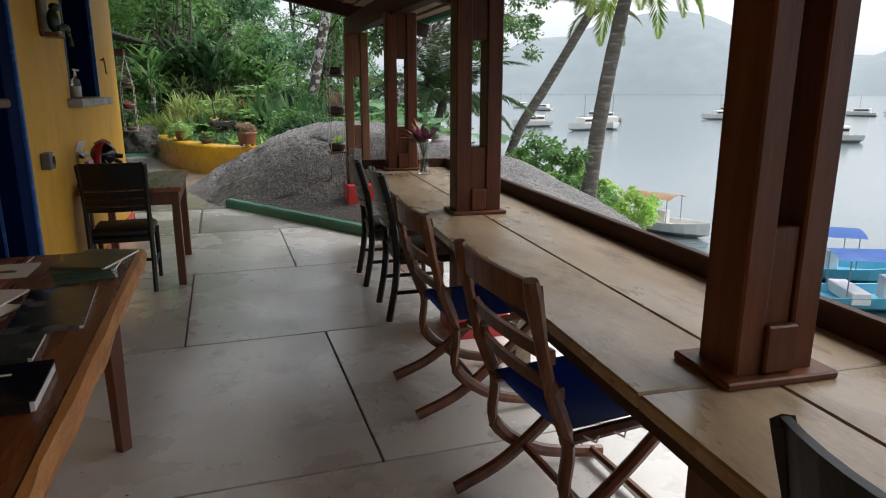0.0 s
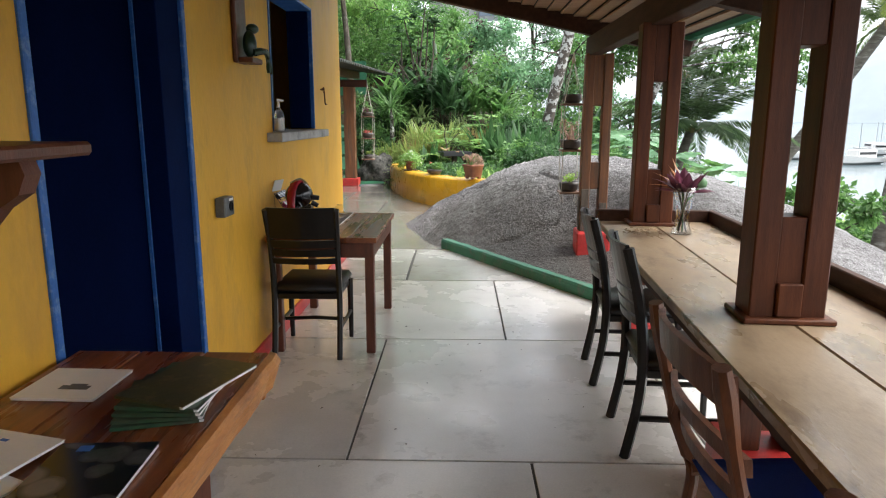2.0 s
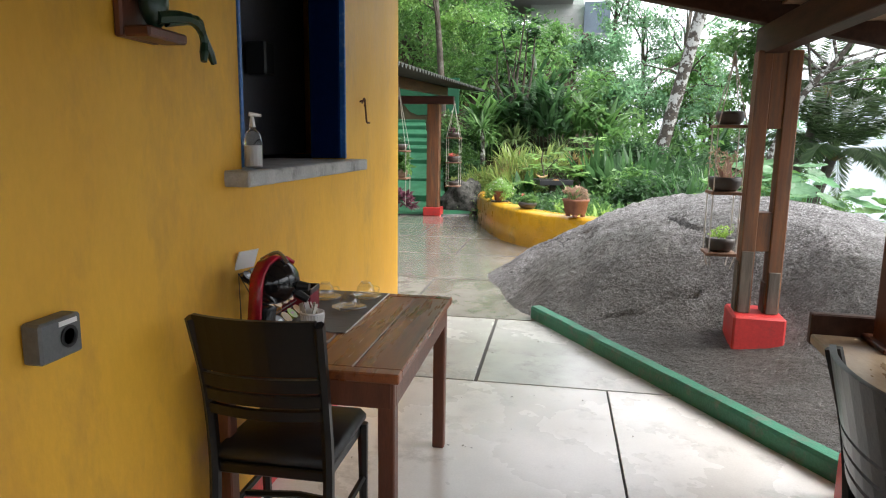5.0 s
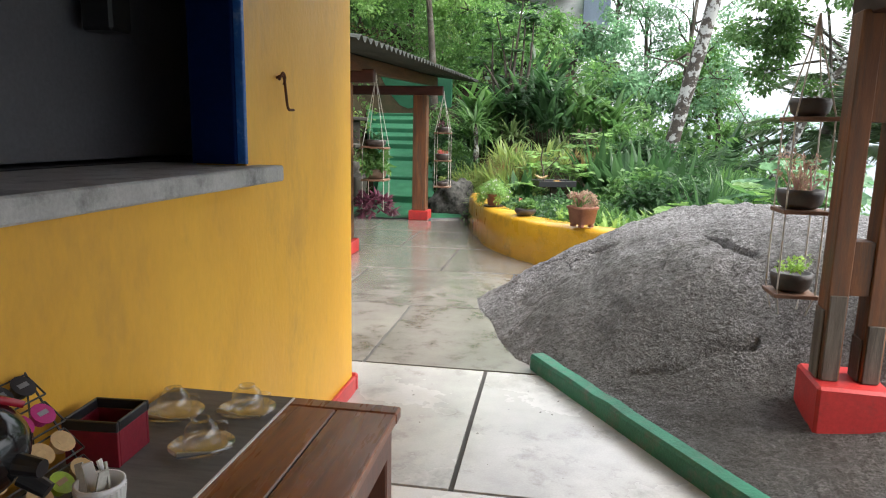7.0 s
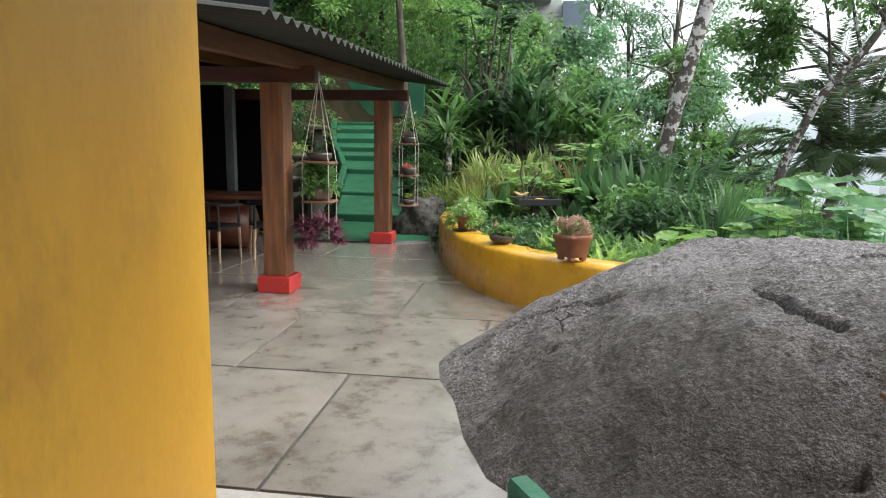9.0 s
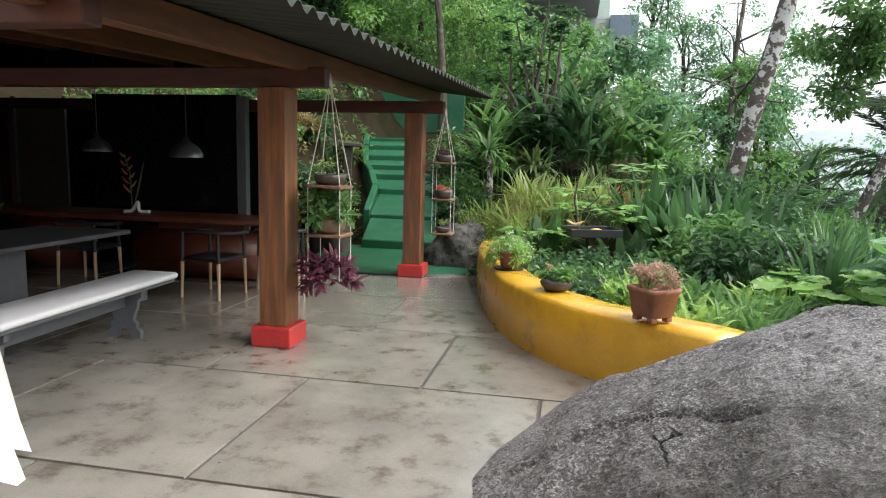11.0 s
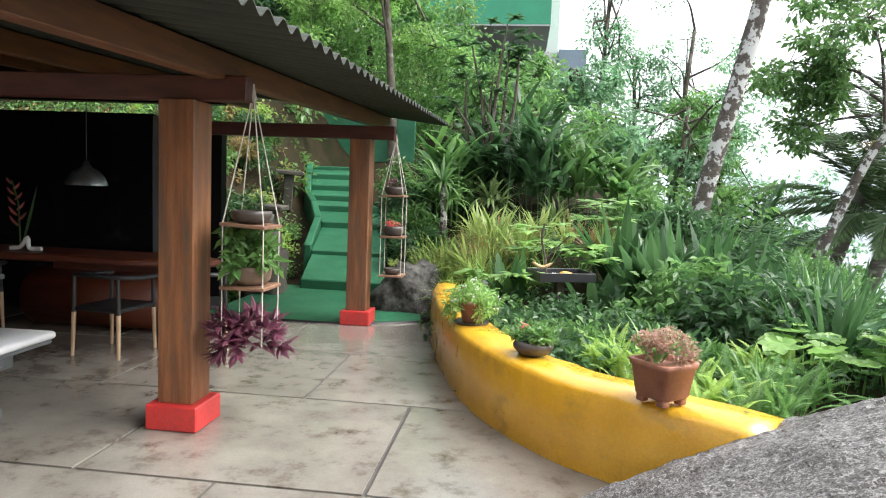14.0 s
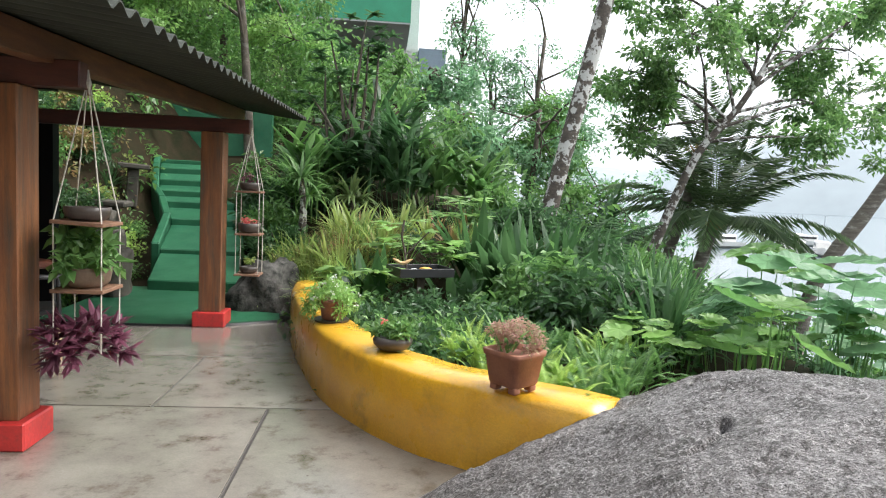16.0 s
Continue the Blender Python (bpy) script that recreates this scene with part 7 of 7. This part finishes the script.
def motor_boat(m, ln, label, hull_mat, top_mat, group="boats near the shore"):
    b = thing("motor_boat", m, label, "boat", group)
    part("hull", hull_mesh(ln, ln * 0.36, 0.55), hull_mat, b)
    w = ln * 0.15
    for sx in (-1, 1):
        for y in (-ln * 0.3, ln * 0.12):
            part("canopy_post", bar([(sx * w, y, 0.5), (sx * w, y, 1.55)], 0.018, 6), STEEL, b)
    bm = bmesh.new()
    r = []
    for i in range(7):
        a = i / 6 * 2 - 1
        r.append([bm.verts.new((a * w * 1.15, y, 1.66 - 0.14 * a * a)) for y in (-ln * 0.38, ln * 0.16)])
    fs = [bm.faces.new((p[0], p[1], q[1], q[0])) for p, q in zip(r, r[1:])]
    bmesh.ops.solidify(bm, geom=fs, thickness=0.03)
    part("canopy", bm, top_mat, b)
    part("console", cube(-0.22, 0.22, -0.1, 0.25, 0.3, 0.95, 0.03), HULL, b)
    part("bench", cube(-w * 1.2, w * 1.2, -ln * 0.28, -ln * 0.16, 0.28, 0.62, 0.02), HULL, b)
    part("engine", cube(-0.16, 0.16, -ln * 0.57, -ln * 0.5, 0.2, 0.95, 0.05), DARK, b)
    return b


mb = motor_boat(pose(17.6, 24.1, SEA + 0.02, 0, 0, 205), 4.3, "white motor boat with a tan canvas awning moored near the rocks", HULL, AWNING)
part("tank", cube(-0.2, 0.2, -0.75, -0.45, 0.62, 0.95, 0.03), PETAL_RED, mb, "red fuel tank")
motor_boat(pose(18.2, 16.2, SEA + 0.02, 0, 0, 235), 5.0, "turquoise wooden boat with a blue tarpaulin roof", TURQ, BLUE_TARP)
motor_boat(pose(17.0, 13.3, SEA + 0.02, 0, 0, 245), 4.2, "turquoise wooden boat moored beside the rocks", TURQ, BLUE_TARP)
far = None
g = random.Random(31)
for i in range(22):
    a, d = radians(g.uniform(16, 62)), g.uniform(75, 260)
    m = pose(d * math.sin(a), d * math.cos(a), SEA, 0, 0, g.uniform(0, 180))
    if far is None:
        far = thing("moored_boat", m, "small white boat moored out in the bay", "boat", "moored boats in the bay")
        part("hull", hull_mesh(8, 2.5, 1.1), HULL, far)
        part("cabin", cube(-0.9, 0.9, -2.5, 1.2, 0.7, 2.0, 0.15), HULL, far)
        part("mast", bar([(0, 0, 2), (0, 0, 5.5)], 0.05, 6), STEEL, far)
        part("window_band", cube(-0.92, 0.92, -2.2, 0.9, 1.35, 1.7, 0.02), DARK, far)
    else:
        copy_thing(far, m)


# ---- book table ----
bt = thing("reading_table", (0, 0, 0), "dark plank table with a honey-coloured live edge", "table")
for i in range(3):
    part("plank", cube(-1.318 + 0.205 * i, -1.318 + 0.205 * (i + 1) - 0.003, 1.15, 3.65, 0.715, 0.76, 0.004), TABLE, bt)
bm = bmesh.new()
prev = None
for i in range(41):
    y = 1.15 + 2.5 * i / 40
    o = 0.012 * noise.noise(Vector((y * 3, 2, 0))) + 0.006 * noise.noise(Vector((y * 11, 5, 0)))
    ring = [bm.verts.new(p) for p in ((-0.703, y, 0.762), (-0.682 + o, y, 0.758), (-0.668 + o, y, 0.735 + o), (-0.69 + o * 2, y, 0.665 + 0.5 * o), (-0.703, y, 0.66))]
    if prev:
        for j in range(4):
            bm.faces.new((prev[j], prev[j + 1], ring[j + 1], ring[j]))
    prev = ring
bmesh.ops.recalc_face_normals(bm, faces=bm.faces)
part("live_edge", bm, EDGE, bt, "honey-coloured rough live edge")
part("apron", cube(-1.30, -0.705, 3.575, 3.60, 0.63, 0.714, 0.004), EDGE, bt)
for x in (-0.79, -1.25):
    for y in (1.55, 3.23):
        part("leg", bar([(x, y, 0.714), (x, y, 0.0)], [0.042, 0.032], 4), LEGWOOD, bt)


def booklet(name, cx, cy, w, h, rz, z, t, material, label, bars=(), group="magazines on the reading table"):
    b = thing(name, pose(cx, cy, z, 0, 0, rz), label, "magazine", group)
    part("page_block", cube(-w / 2 + 0.002, w / 2 - 0.002, -h / 2 + 0.002, h / 2 - 0.002, 0.0, t * 0.8, 0), PAPER, b)
    part("cover", cube(-w / 2, w / 2, -h / 2, h / 2, t * 0.8 + 0.0004, t, 0), material, b)
    if material is not PAPER:
        part("spine", cube(-w / 2 - 0.001, w / 2 - 0.012, -h / 2 - 0.001, -h / 2 + 0.0016, 0.0, t * 0.8, 0), material, b)
    for x0, x1, y0, y1, mt in bars:
        part("print_bar", cube(x0, x1, y0, y1, t + 0.0004, t + 0.0012, 0), mt, b)
    return b


def signature_bars(s=1.0):
    return [(-0.07 * s + 0.028 * i * s, -0.07 * s + 0.02 * s + 0.028 * i * s, -0.02 + 0.004 * (i % 3), -0.017 + 0.004 * (i % 3), INK) for i in range(6)] + [(-0.03, 0.06, 0.012, 0.0145, INK)]


Z0 = 0.7625
booklet("booklet", -1.165, 3.365, 0.225, 0.21, -1, Z0, 0.008, PAPER, "white booklet with a small dark emblem", [(-0.02, 0.06, -0.045, -0.02, INK), (0.0, 0.045, -0.02, -0.008, INK)])
for i, (a, mt) in enumerate(((22, COVER_GREEN), (16, COVER_GREEN), (9, COVER_GREEN), (3, COVER_GREEN), (-12, COVER_GOLD))):
    booklet("brochure", -0.865 + 0.012 * i, 3.27 + 0.01 * i, 0.21, 0.30, a - 6, Z0 + 0.0095 * i, 0.009, mt, "golden photo brochure topping a fanned pile" if i == 4 else "green photo brochure in a fanned pile")
booklet("magazine", -0.865, 2.795, 0.21, 0.46, 4, Z0, 0.012, STONE_PRINT, "large dark photo magazine of river stones", [(-0.06, -0.03, 0.19, 0.215, BLUE_TARP)])
booklet("magazine", -1.13, 2.80, 0.24, 0.25, -24, Z0, 0.006, PAPER, "white magazine with grey lettering", signature_bars())
booklet("magazine", -1.14, 2.93, 0.24, 0.27, -14, Z0 + 0.0065, 0.007, PAPER, "white magazine with grey lettering", signature_bars() + [(-0.02, 0.0, 0.09, 0.1, BLUE_TARP)])
booklet("magazine", -0.98, 2.43, 0.30, 0.21, 3, Z0, 0.014, COVER, "dark photo magazine with white page edges")
booklet("hardback_book", -0.93, 2.13, 0.36, 0.24, 2, Z0, 0.03, GLOSS_BLACK, "thick glossy black book", [(0.02, 0.1, 0.04, 0.05, PAPER)])

# ---- wall shelf and wall things ----
ws = thing("wall_shelf", (0, 0, 0), "dark varnished wall shelf on scrolled brackets", "shelf")
part("board", cube(WX + 0.001, -1.05, 1.9, 3.37, 1.395, 1.43, 0.008), LEGWOOD, ws)
for y in (3.14, 2.2):
    bm = slab([(0.0, 0.0), (0.245, 0.0), (0.255, -0.03), (0.235, -0.075), (0.18, -0.11), (0.135, -0.16), (0.12, -0.26), (0.09, -0.315), (0.04, -0.33), (0.0, -0.32)], -0.03, 0.03)
    bmesh.ops.transform(bm, matrix=pose(WX + 0.031, y, 1.394, 90, 0, 0), verts=bm.verts)
    part("bracket", bm, LEGWOOD, ws)
    part("back_board", cube(WX + 0.001, WX + 0.03, y - 0.045, y + 0.045, 1.03, 1.394, 0.004), EDGE, ws)
sg = thing("carved_plank", pose(WX + 0.02, 3.28, 1.755), "small weathered carved plank fixed to the wall", "plaque")
bm = slab([(-0.5, -0.04), (0.1, -0.05), (0.17, -0.02), (0.13, 0.0), (0.17, 0.03), (0.08, 0.04), (-0.5, 0.035)], -0.012, 0.012, 0.003)
bmesh.ops.transform(bm, matrix=pose(0, 0, 0, 90, 0, 90), verts=bm.verts)
part("plank", bm, BOARD, sg)
part("ridge", cube(0.013, 0.028, -0.4, 0.1, -0.012, 0.008, 0.003), BOARD, sg)

fp = thing("frog_plaque", pose(WX, 5.47, 1.79), "dark wooden plaque with a sitting glazed green frog", "ornament")
part("board", cube(0.001, 0.028, -0.09, 0.09, 0.0, 0.62, 0.006), LEGWOOD, fp)
part("ledge", cube(0.03, 0.11, -0.09, 0.10, 0.0, 0.03, 0.006), LEGWOOD, fp)
bm = bmesh.new()
bmesh.ops.create_uvsphere(bm, u_segments=14, v_segments=10, radius=1)
for v in bm.verts:
    v.co = Vector((0.07 + 0.038 * v.co.x, 0.0 + 0.045 * v.co.y, 0.105 + 0.075 * v.co.z))
part("frog_body", bm, FROG, fp, "glazed green frog body", True)
bm = bmesh.new()
bmesh.ops.create_uvsphere(bm, u_segments=12, v_segments=8, radius=1)
for v in bm.verts:
    v.co = Vector((0.08 + 0.035 * v.co.x, 0.03 + 0.045 * v.co.y, 0.19 + 0.028 * v.co.z))
part("frog_head", bm, FROG, fp, "", True)
for s in (-1, 1):
    part("frog_leg", bar(arc([(0.09, 0.02 * s, 0.06), (0.125, 0.10 + 0.02 * s, 0.075), (0.12, 0.17, 0.04), (0.125, 0.19 + 0.03 * s, -0.04)], 3), [0.02, 0.019, 0.018, 0.016, 0.015, 0.013, 0.012, 0.012, 0.014, 0.01], 7), FROG, fp)

sb = thing("socket_box", pose(WX, 5.04, 1.04), "grey surface-mounted socket box on the yellow wall", "socket")
part("housing", cube(0.001, 0.055, -0.068, 0.068, -0.05, 0.05, 0.006), GREYBOX, sb)
bm = lathe([(0.026, 0.0), (0.028, 0.004), (0.02, 0.004), (0.018, -0.004)], 16, True)
bmesh.ops.transform(bm, matrix=pose(0.055, 0.02, 0, 0, 90, 0), verts=bm.verts)
part("outlet", bm, DARK, sb)
part("tag", cube(0.0555, 0.057, -0.01, 0.05, 0.03, 0.042, 0), PAPER, sb)

hk = thing("wall_hook", pose(WX, 7.67, 1.68), "rusty iron hook in a cracked patch of plaster", "hook")
part("shank", bar(arc([(0.0, 0, 0.06), (0.03, 0.0, 0.065), (0.035, 0.01, 0.0), (0.035, 0.03, -0.06), (0.04, 0.075, -0.065)], 4), 0.006, 6), RUST, hk)
part("ring", bar(arc([(0.02, -0.02, 0.05), (0.03, -0.005, 0.08), (0.03, 0.02, 0.06), (0.03, 0.0, 0.035)], 4), 0.005, 6), RUST, hk)

# ---- on the side table ----
pm = thing("place_mat", pose(-1.125, 6.46, 0.7615), "grey woven runner with a pale hem on the side table", "runner")
part("cloth", cube(-0.19, 0.185, -0.36, 0.325, 0.0, 0.003, 0), MAT_GREY, pm)
part("hem", cube(0.186, 0.192, -0.36, 0.325, 0.0, 0.0035, 0), PAPER, pm)


def cup_and_saucer(m):
    c = thing("glass_cup", m, "clear glass cup turned down on a glass saucer with a spoon", "cup", "glass cups")
    part("saucer", lathe([(0.035, 0.0), (0.05, 0.004), (0.075, 0.013), (0.078, 0.0155), (0.05, 0.0075), (0.0, 0.0055)], 24), THIN_GLASS, c, "", True)
    part("bowl", lathe([(0.042, 0.014), (0.045, 0.016), (0.044, 0.035), (0.036, 0.062), (0.024, 0.074), (0.022, 0.08), (0.018, 0.08), (0.02, 0.074), (0.0, 0.072)], 24), THIN_GLASS, c, "", True)
    part("handle", bar(arc([(0.036, 0, 0.06), (0.062, 0, 0.055), (0.06, 0, 0.03), (0.043, 0, 0.026)], 4), 0.004, 6), THIN_GLASS, c)
    part("spoon", bar([(-0.07, -0.03, 0.018), (0.0, -0.06, 0.016), (0.05, -0.06, 0.016)], [0.008, 0.003, 0.003], 6), STEEL, c)
    return c


cc = cup_and_saucer(pose(-1.20, 6.60, 0.7655, 0, 0, 20))
copy_thing(cc, pose(-1.03, 6.44, 0.7655, 0, 0, 50))
copy_thing(cc, pose(-1.02, 6.66, 0.7655, 0, 0, 10))

rb = thing("storage_box", pose(-1.235, 6.38, 0.7655, 0, 0, 4), "open crimson leatherette box with a black rim", "box")
for x0, x1, y0, y1 in ((-0.065, 0.065, -0.065, -0.057), (-0.065, 0.065, 0.057, 0.065), (-0.065, -0.057, -0.056, 0.056), (0.057, 0.065, -0.056, 0.056)):
    part("side", cube(x0, x1, y0, y1, 0.0, 0.085, 0.001), CRIMSON, rb)
    part("rim", cube(x0 * 1.04, x1 * 1.04, y0 * 1.04, y1 * 1.04, 0.0855, 0.11, 0.002), DARK, rb, "black rim")
part("bottom", cube(-0.056, 0.056, -0.056, 0.056, 0.0, 0.006, 0), CRIMSON, rb)

sbowl = thing("sugar_bowl", pose(-1.10, 6.17, 0.7655), "white bowl of paper sugar sachets", "bowl")
part("bowl", lathe([(0.040, 0.0), (0.042, 0.004), (0.047, 0.048), (0.049, 0.05), (0.049, 0.058), (0.044, 0.058), (0.042, 0.03)], 28, True), PAPER, sbowl, "", True)
for k in range(26):
    a = 2 * math.pi * k / 26
    part("rib", bar([(0.043 * math.cos(a), 0.043 * math.sin(a), 0.005), (0.048 * math.cos(a), 0.048 * math.sin(a), 0.047)], 0.0028, 4), PAPER, sbowl)
for i in range(5):
    part("sachet", cube(-0.01, 0.01, -0.002, 0.002, 0.0, 0.075, 0, pose(0.012 * (i - 2), 0.008 * ((i * 3) % 5 - 2), 0.022, 20 * (i % 3 - 1), 12 * (i - 2), 35 * i)), PAPER if i % 2 else CLOTH, sbowl)

ps = thing("capsule_stand", pose(-1.262, 6.14, 0.7645), "black wire stand filled with coloured coffee capsules", "capsule stand")
TIERS = [(CAP_BLACK, CAP_GOLD, CAP_LIME, CAP_GOLD), (CAP_GOLD, CAP_GOLD, CAP_GOLD, CAP_GOLD), (CAP_PINK, CAP_PINK, CAP_PINK, CAP_PINK), (CAP_BLACK, CAP_BLACK, CAP_BLACK, CAP_BLACK)]
for tier, row in enumerate(TIERS):
    tx, tz = 0.075 - 0.042 * tier, 0.045 + 0.058 * tier
    for k, foil in enumerate(row):
        bm = lathe([(0.012, -0.026), (0.018, -0.02), (0.021, 0.0), (0.0265, 0.001), (0.0265, 0.003)], 18, True)
        bmesh.ops.transform(bm, matrix=pose(tx, -0.09 + 0.06 * k, tz, 0, 42, 0), verts=bm.verts)
        part("capsule", bm, foil, ps)
        bm = cube(-0.007, 0.004, -0.013, 0.013, 0.0034, 0.0040, 0, pose(tx, -0.09 + 0.06 * k, tz, 0, 42, 0))
        part("print_bar", bm, STEEL if foil in (CAP_BLACK, CAP_PINK) else CAP_GOLD, ps)
    for dx, dz in ((-0.024, 0.012), (0.022, -0.028)):
        part("wire", bar([(tx + dx, -0.125, tz + dz), (tx + dx, 0.125, tz + dz)], 0.0022, 5), DARK, ps)
    for y in (-0.125, 0.125):
        part("wire", bar([(tx - 0.024, y, tz + 0.012), (tx + 0.022, y, tz - 0.028)], 0.0022, 5), DARK, ps)
for y in (-0.125, 0.125):
    part("wire", bar([(0.10, y, 0.002), (0.05, y, 0.02), (-0.075, y, 0.235), (-0.07, y, 0.002)], 0.003, 5), DARK, ps)
part("card", cube(-0.05, 0.05, -0.002, 0.002, -0.04, 0.04, 0, pose(-0.06, -0.085, 0.285, 22, 0, 70)), PAPER, ps, "white price card")

cm = thing("coffee_machine", pose(-1.15, 5.93, 0.7645, 0, 0, -14), "round glossy black capsule coffee machine with a red band", "coffee machine")
part("base", lathe([(0.085, 0.0), (0.09, 0.006), (0.088, 0.022), (0.06, 0.034)], 24, True), GLOSS_BLACK, cm, "", True)
part("neck", bar(arc([(0, -0.06, 0.02), (0, -0.075, 0.09), (0, -0.06, 0.17), (0, -0.02, 0.23)], 5), 0.046, 14), GLOSS_BLACK, cm, "", True)
bm = bmesh.new()
bmesh.ops.create_uvsphere(bm, u_segments=26, v_segments=18, radius=0.092)
for v in bm.verts:
    v.co = Vector((v.co.x * 0.95, v.co.y * 1.05, v.co.z * 0.92 + 0.235))
part("head", bm, GLOSS_BLACK, cm, "glossy black round head", True)
bm = bmesh.new()
prev = None
for y, z, ny, nz in ((0.085, 0.29, 0.6, 0.8), (0.04, 0.316, 0.4, 0.9), (-0.01, 0.324, 0, 1), (-0.06, 0.307, -0.5, 0.85), (-0.092, 0.27, -0.9, 0.45), (-0.104, 0.225, -1, 0.0), (-0.112, 0.16, -1, 0), (-0.122, 0.09, -1, 0), (-0.112, 0.02, -1, 0)):
    ring = [bm.verts.new((sx * 0.026, y + ny * o, z + nz * o)) for sx, o in ((-1, -0.004), (-1, 0.008), (1, 0.008), (1, -0.004))]
    if prev:
        for k in range(4):
            bm.faces.new((prev[k], prev[(k + 1) % 4], ring[(k + 1) % 4], ring[k]))
    prev = ring
bmesh.ops.recalc_face_normals(bm, faces=bm.faces)
part("band", bm, GLOSS_RED, cm, "glossy red band", True)
part("spout", bar([(0.07, 0.03, 0.22), (0.12, 0.045, 0.215)], [0.02, 0.015], 12), DARK, cm)
part("spout", bar([(0.06, 0.05, 0.185), (0.10, 0.065, 0.16)], [0.018, 0.014], 12), DARK, cm)
part("lever", bar(arc([(-0.06, 0.0, 0.31), (0.0, 0.02, 0.338), (0.06, 0.0, 0.31)], 4), 0.007, 7), STEEL, cm)
part("cable", bar(arc([(-0.06, -0.09, 0.03), (-0.11, -0.13, 0.09), (-0.13, -0.16, 0.05), (-0.14, -0.17, 0.003)], 5), 0.004, 6), DARK, cm)

# ---- flowers on the counter ----
vf = thing("flower_vase", pose(1.36, 6.0, CT + 0.001), "tall flared glass vase with purple foliage and orange heliconia", "vase")
part("vase", lathe([(0.066, 0.0), (0.068, 0.008), (0.05, 0.055), (0.045, 0.12), (0.058, 0.22), (0.08, 0.31), (0.077, 0.31), (0.055, 0.22), (0.042, 0.12), (0.047, 0.055), (0.056, 0.014), (0.0, 0.012)], 28), THIN_GLASS, vf, "", True)
for i in range(7):
    a = i * 0.9
    part("stem", bar([(0.03 * math.cos(a), 0.03 * math.sin(a), 0.02), (0.0, 0, 0.14), (-0.05 * math.cos(a), -0.05 * math.sin(a), 0.33)], 0.004, 5), LEAF_DARK if i % 2 else BARK2, vf)
lv = Leaves(950)
for i in range(26):
    a = lv.r.uniform(0, 6.28)
    lv.strap((0.03 * math.cos(a), 0.03 * math.sin(a), 0.28), a, lv.r.uniform(0.1, 1.3), lv.r.uniform(0.13, 0.22), 0.07, 0.6)
lv.done("purple_leaves", LEAF_PURPLE, vf, "deep purple leaves")
lv = Leaves(951)
for a, l2, ln in ((2.6, 0.15, 0.24), (2.9, 0.55, 0.22), (3.5, 0.9, 0.2), (2.2, 1.1, 0.22), (4.0, 0.35, 0.15)):
    lv.strap((0, 0, 0.30), a, l2, ln, 0.028, 0.3)
lv.done("bract", PETAL_ORANGE, vf, "orange heliconia bracts")
bd = thing("round_bud", pose(1.47, 6.02, CT + 0.33), "pale green artichoke-like bud among the cut flowers", "flower")
part("bud", lathe([(0.01, -0.03), (0.035, -0.02), (0.042, 0.01), (0.03, 0.035), (0.008, 0.045)], 14, True), LEAF_BLUE, bd, "", True)
part("stalk", bar([(-0.01, 0, -0.03), (-0.09, -0.01, -0.12)], 0.005, 5), LEAF_MID, bd)

# ---- camera on the beam ----
cv = thing("security_camera", pose(-7.15, 14.2, 2.42), "small round security camera under the pavilion beam", "camera")
part("mount", bar([(0, 0, 0.12), (0, 0, 0.04)], 0.02, 8), PAPER, cv)
bm = bmesh.new()
bmesh.ops.create_uvsphere(bm, u_segments=16, v_segments=12, radius=0.07)
part("housing", bm, GREYBOX, cv, "", True)
part("lens", lathe([(0.03, -0.085), (0.03, -0.06)], 14, True), GLOSS_BLACK, cv)

# ---- fallen leaves and grit ----
lv = Leaves(970)
for _ in range(150):
    x, y = lv.r.uniform(-1.1, 0.6), lv.r.uniform(2.5, 9.0)
    if lv.r.random() < 0.4:
        x, y = lv.r.uniform(-3.4, -0.9), lv.r.uniform(9.3, 16.5)
    a = lv.r.uniform(0, 6.28)
    s_ = lv.r.uniform(0.006, 0.022)
    lv.diamond(Vector((x, y, 0.003)), Vector((math.cos(a), math.sin(a), 0.05)), Vector((0, 0, 1)), s_, s_ * 0.55)
tagged(lv.done("floor_litter", BARK2), "scattered grit and tiny dry leaves on the floor", "litter", kind="stuff")
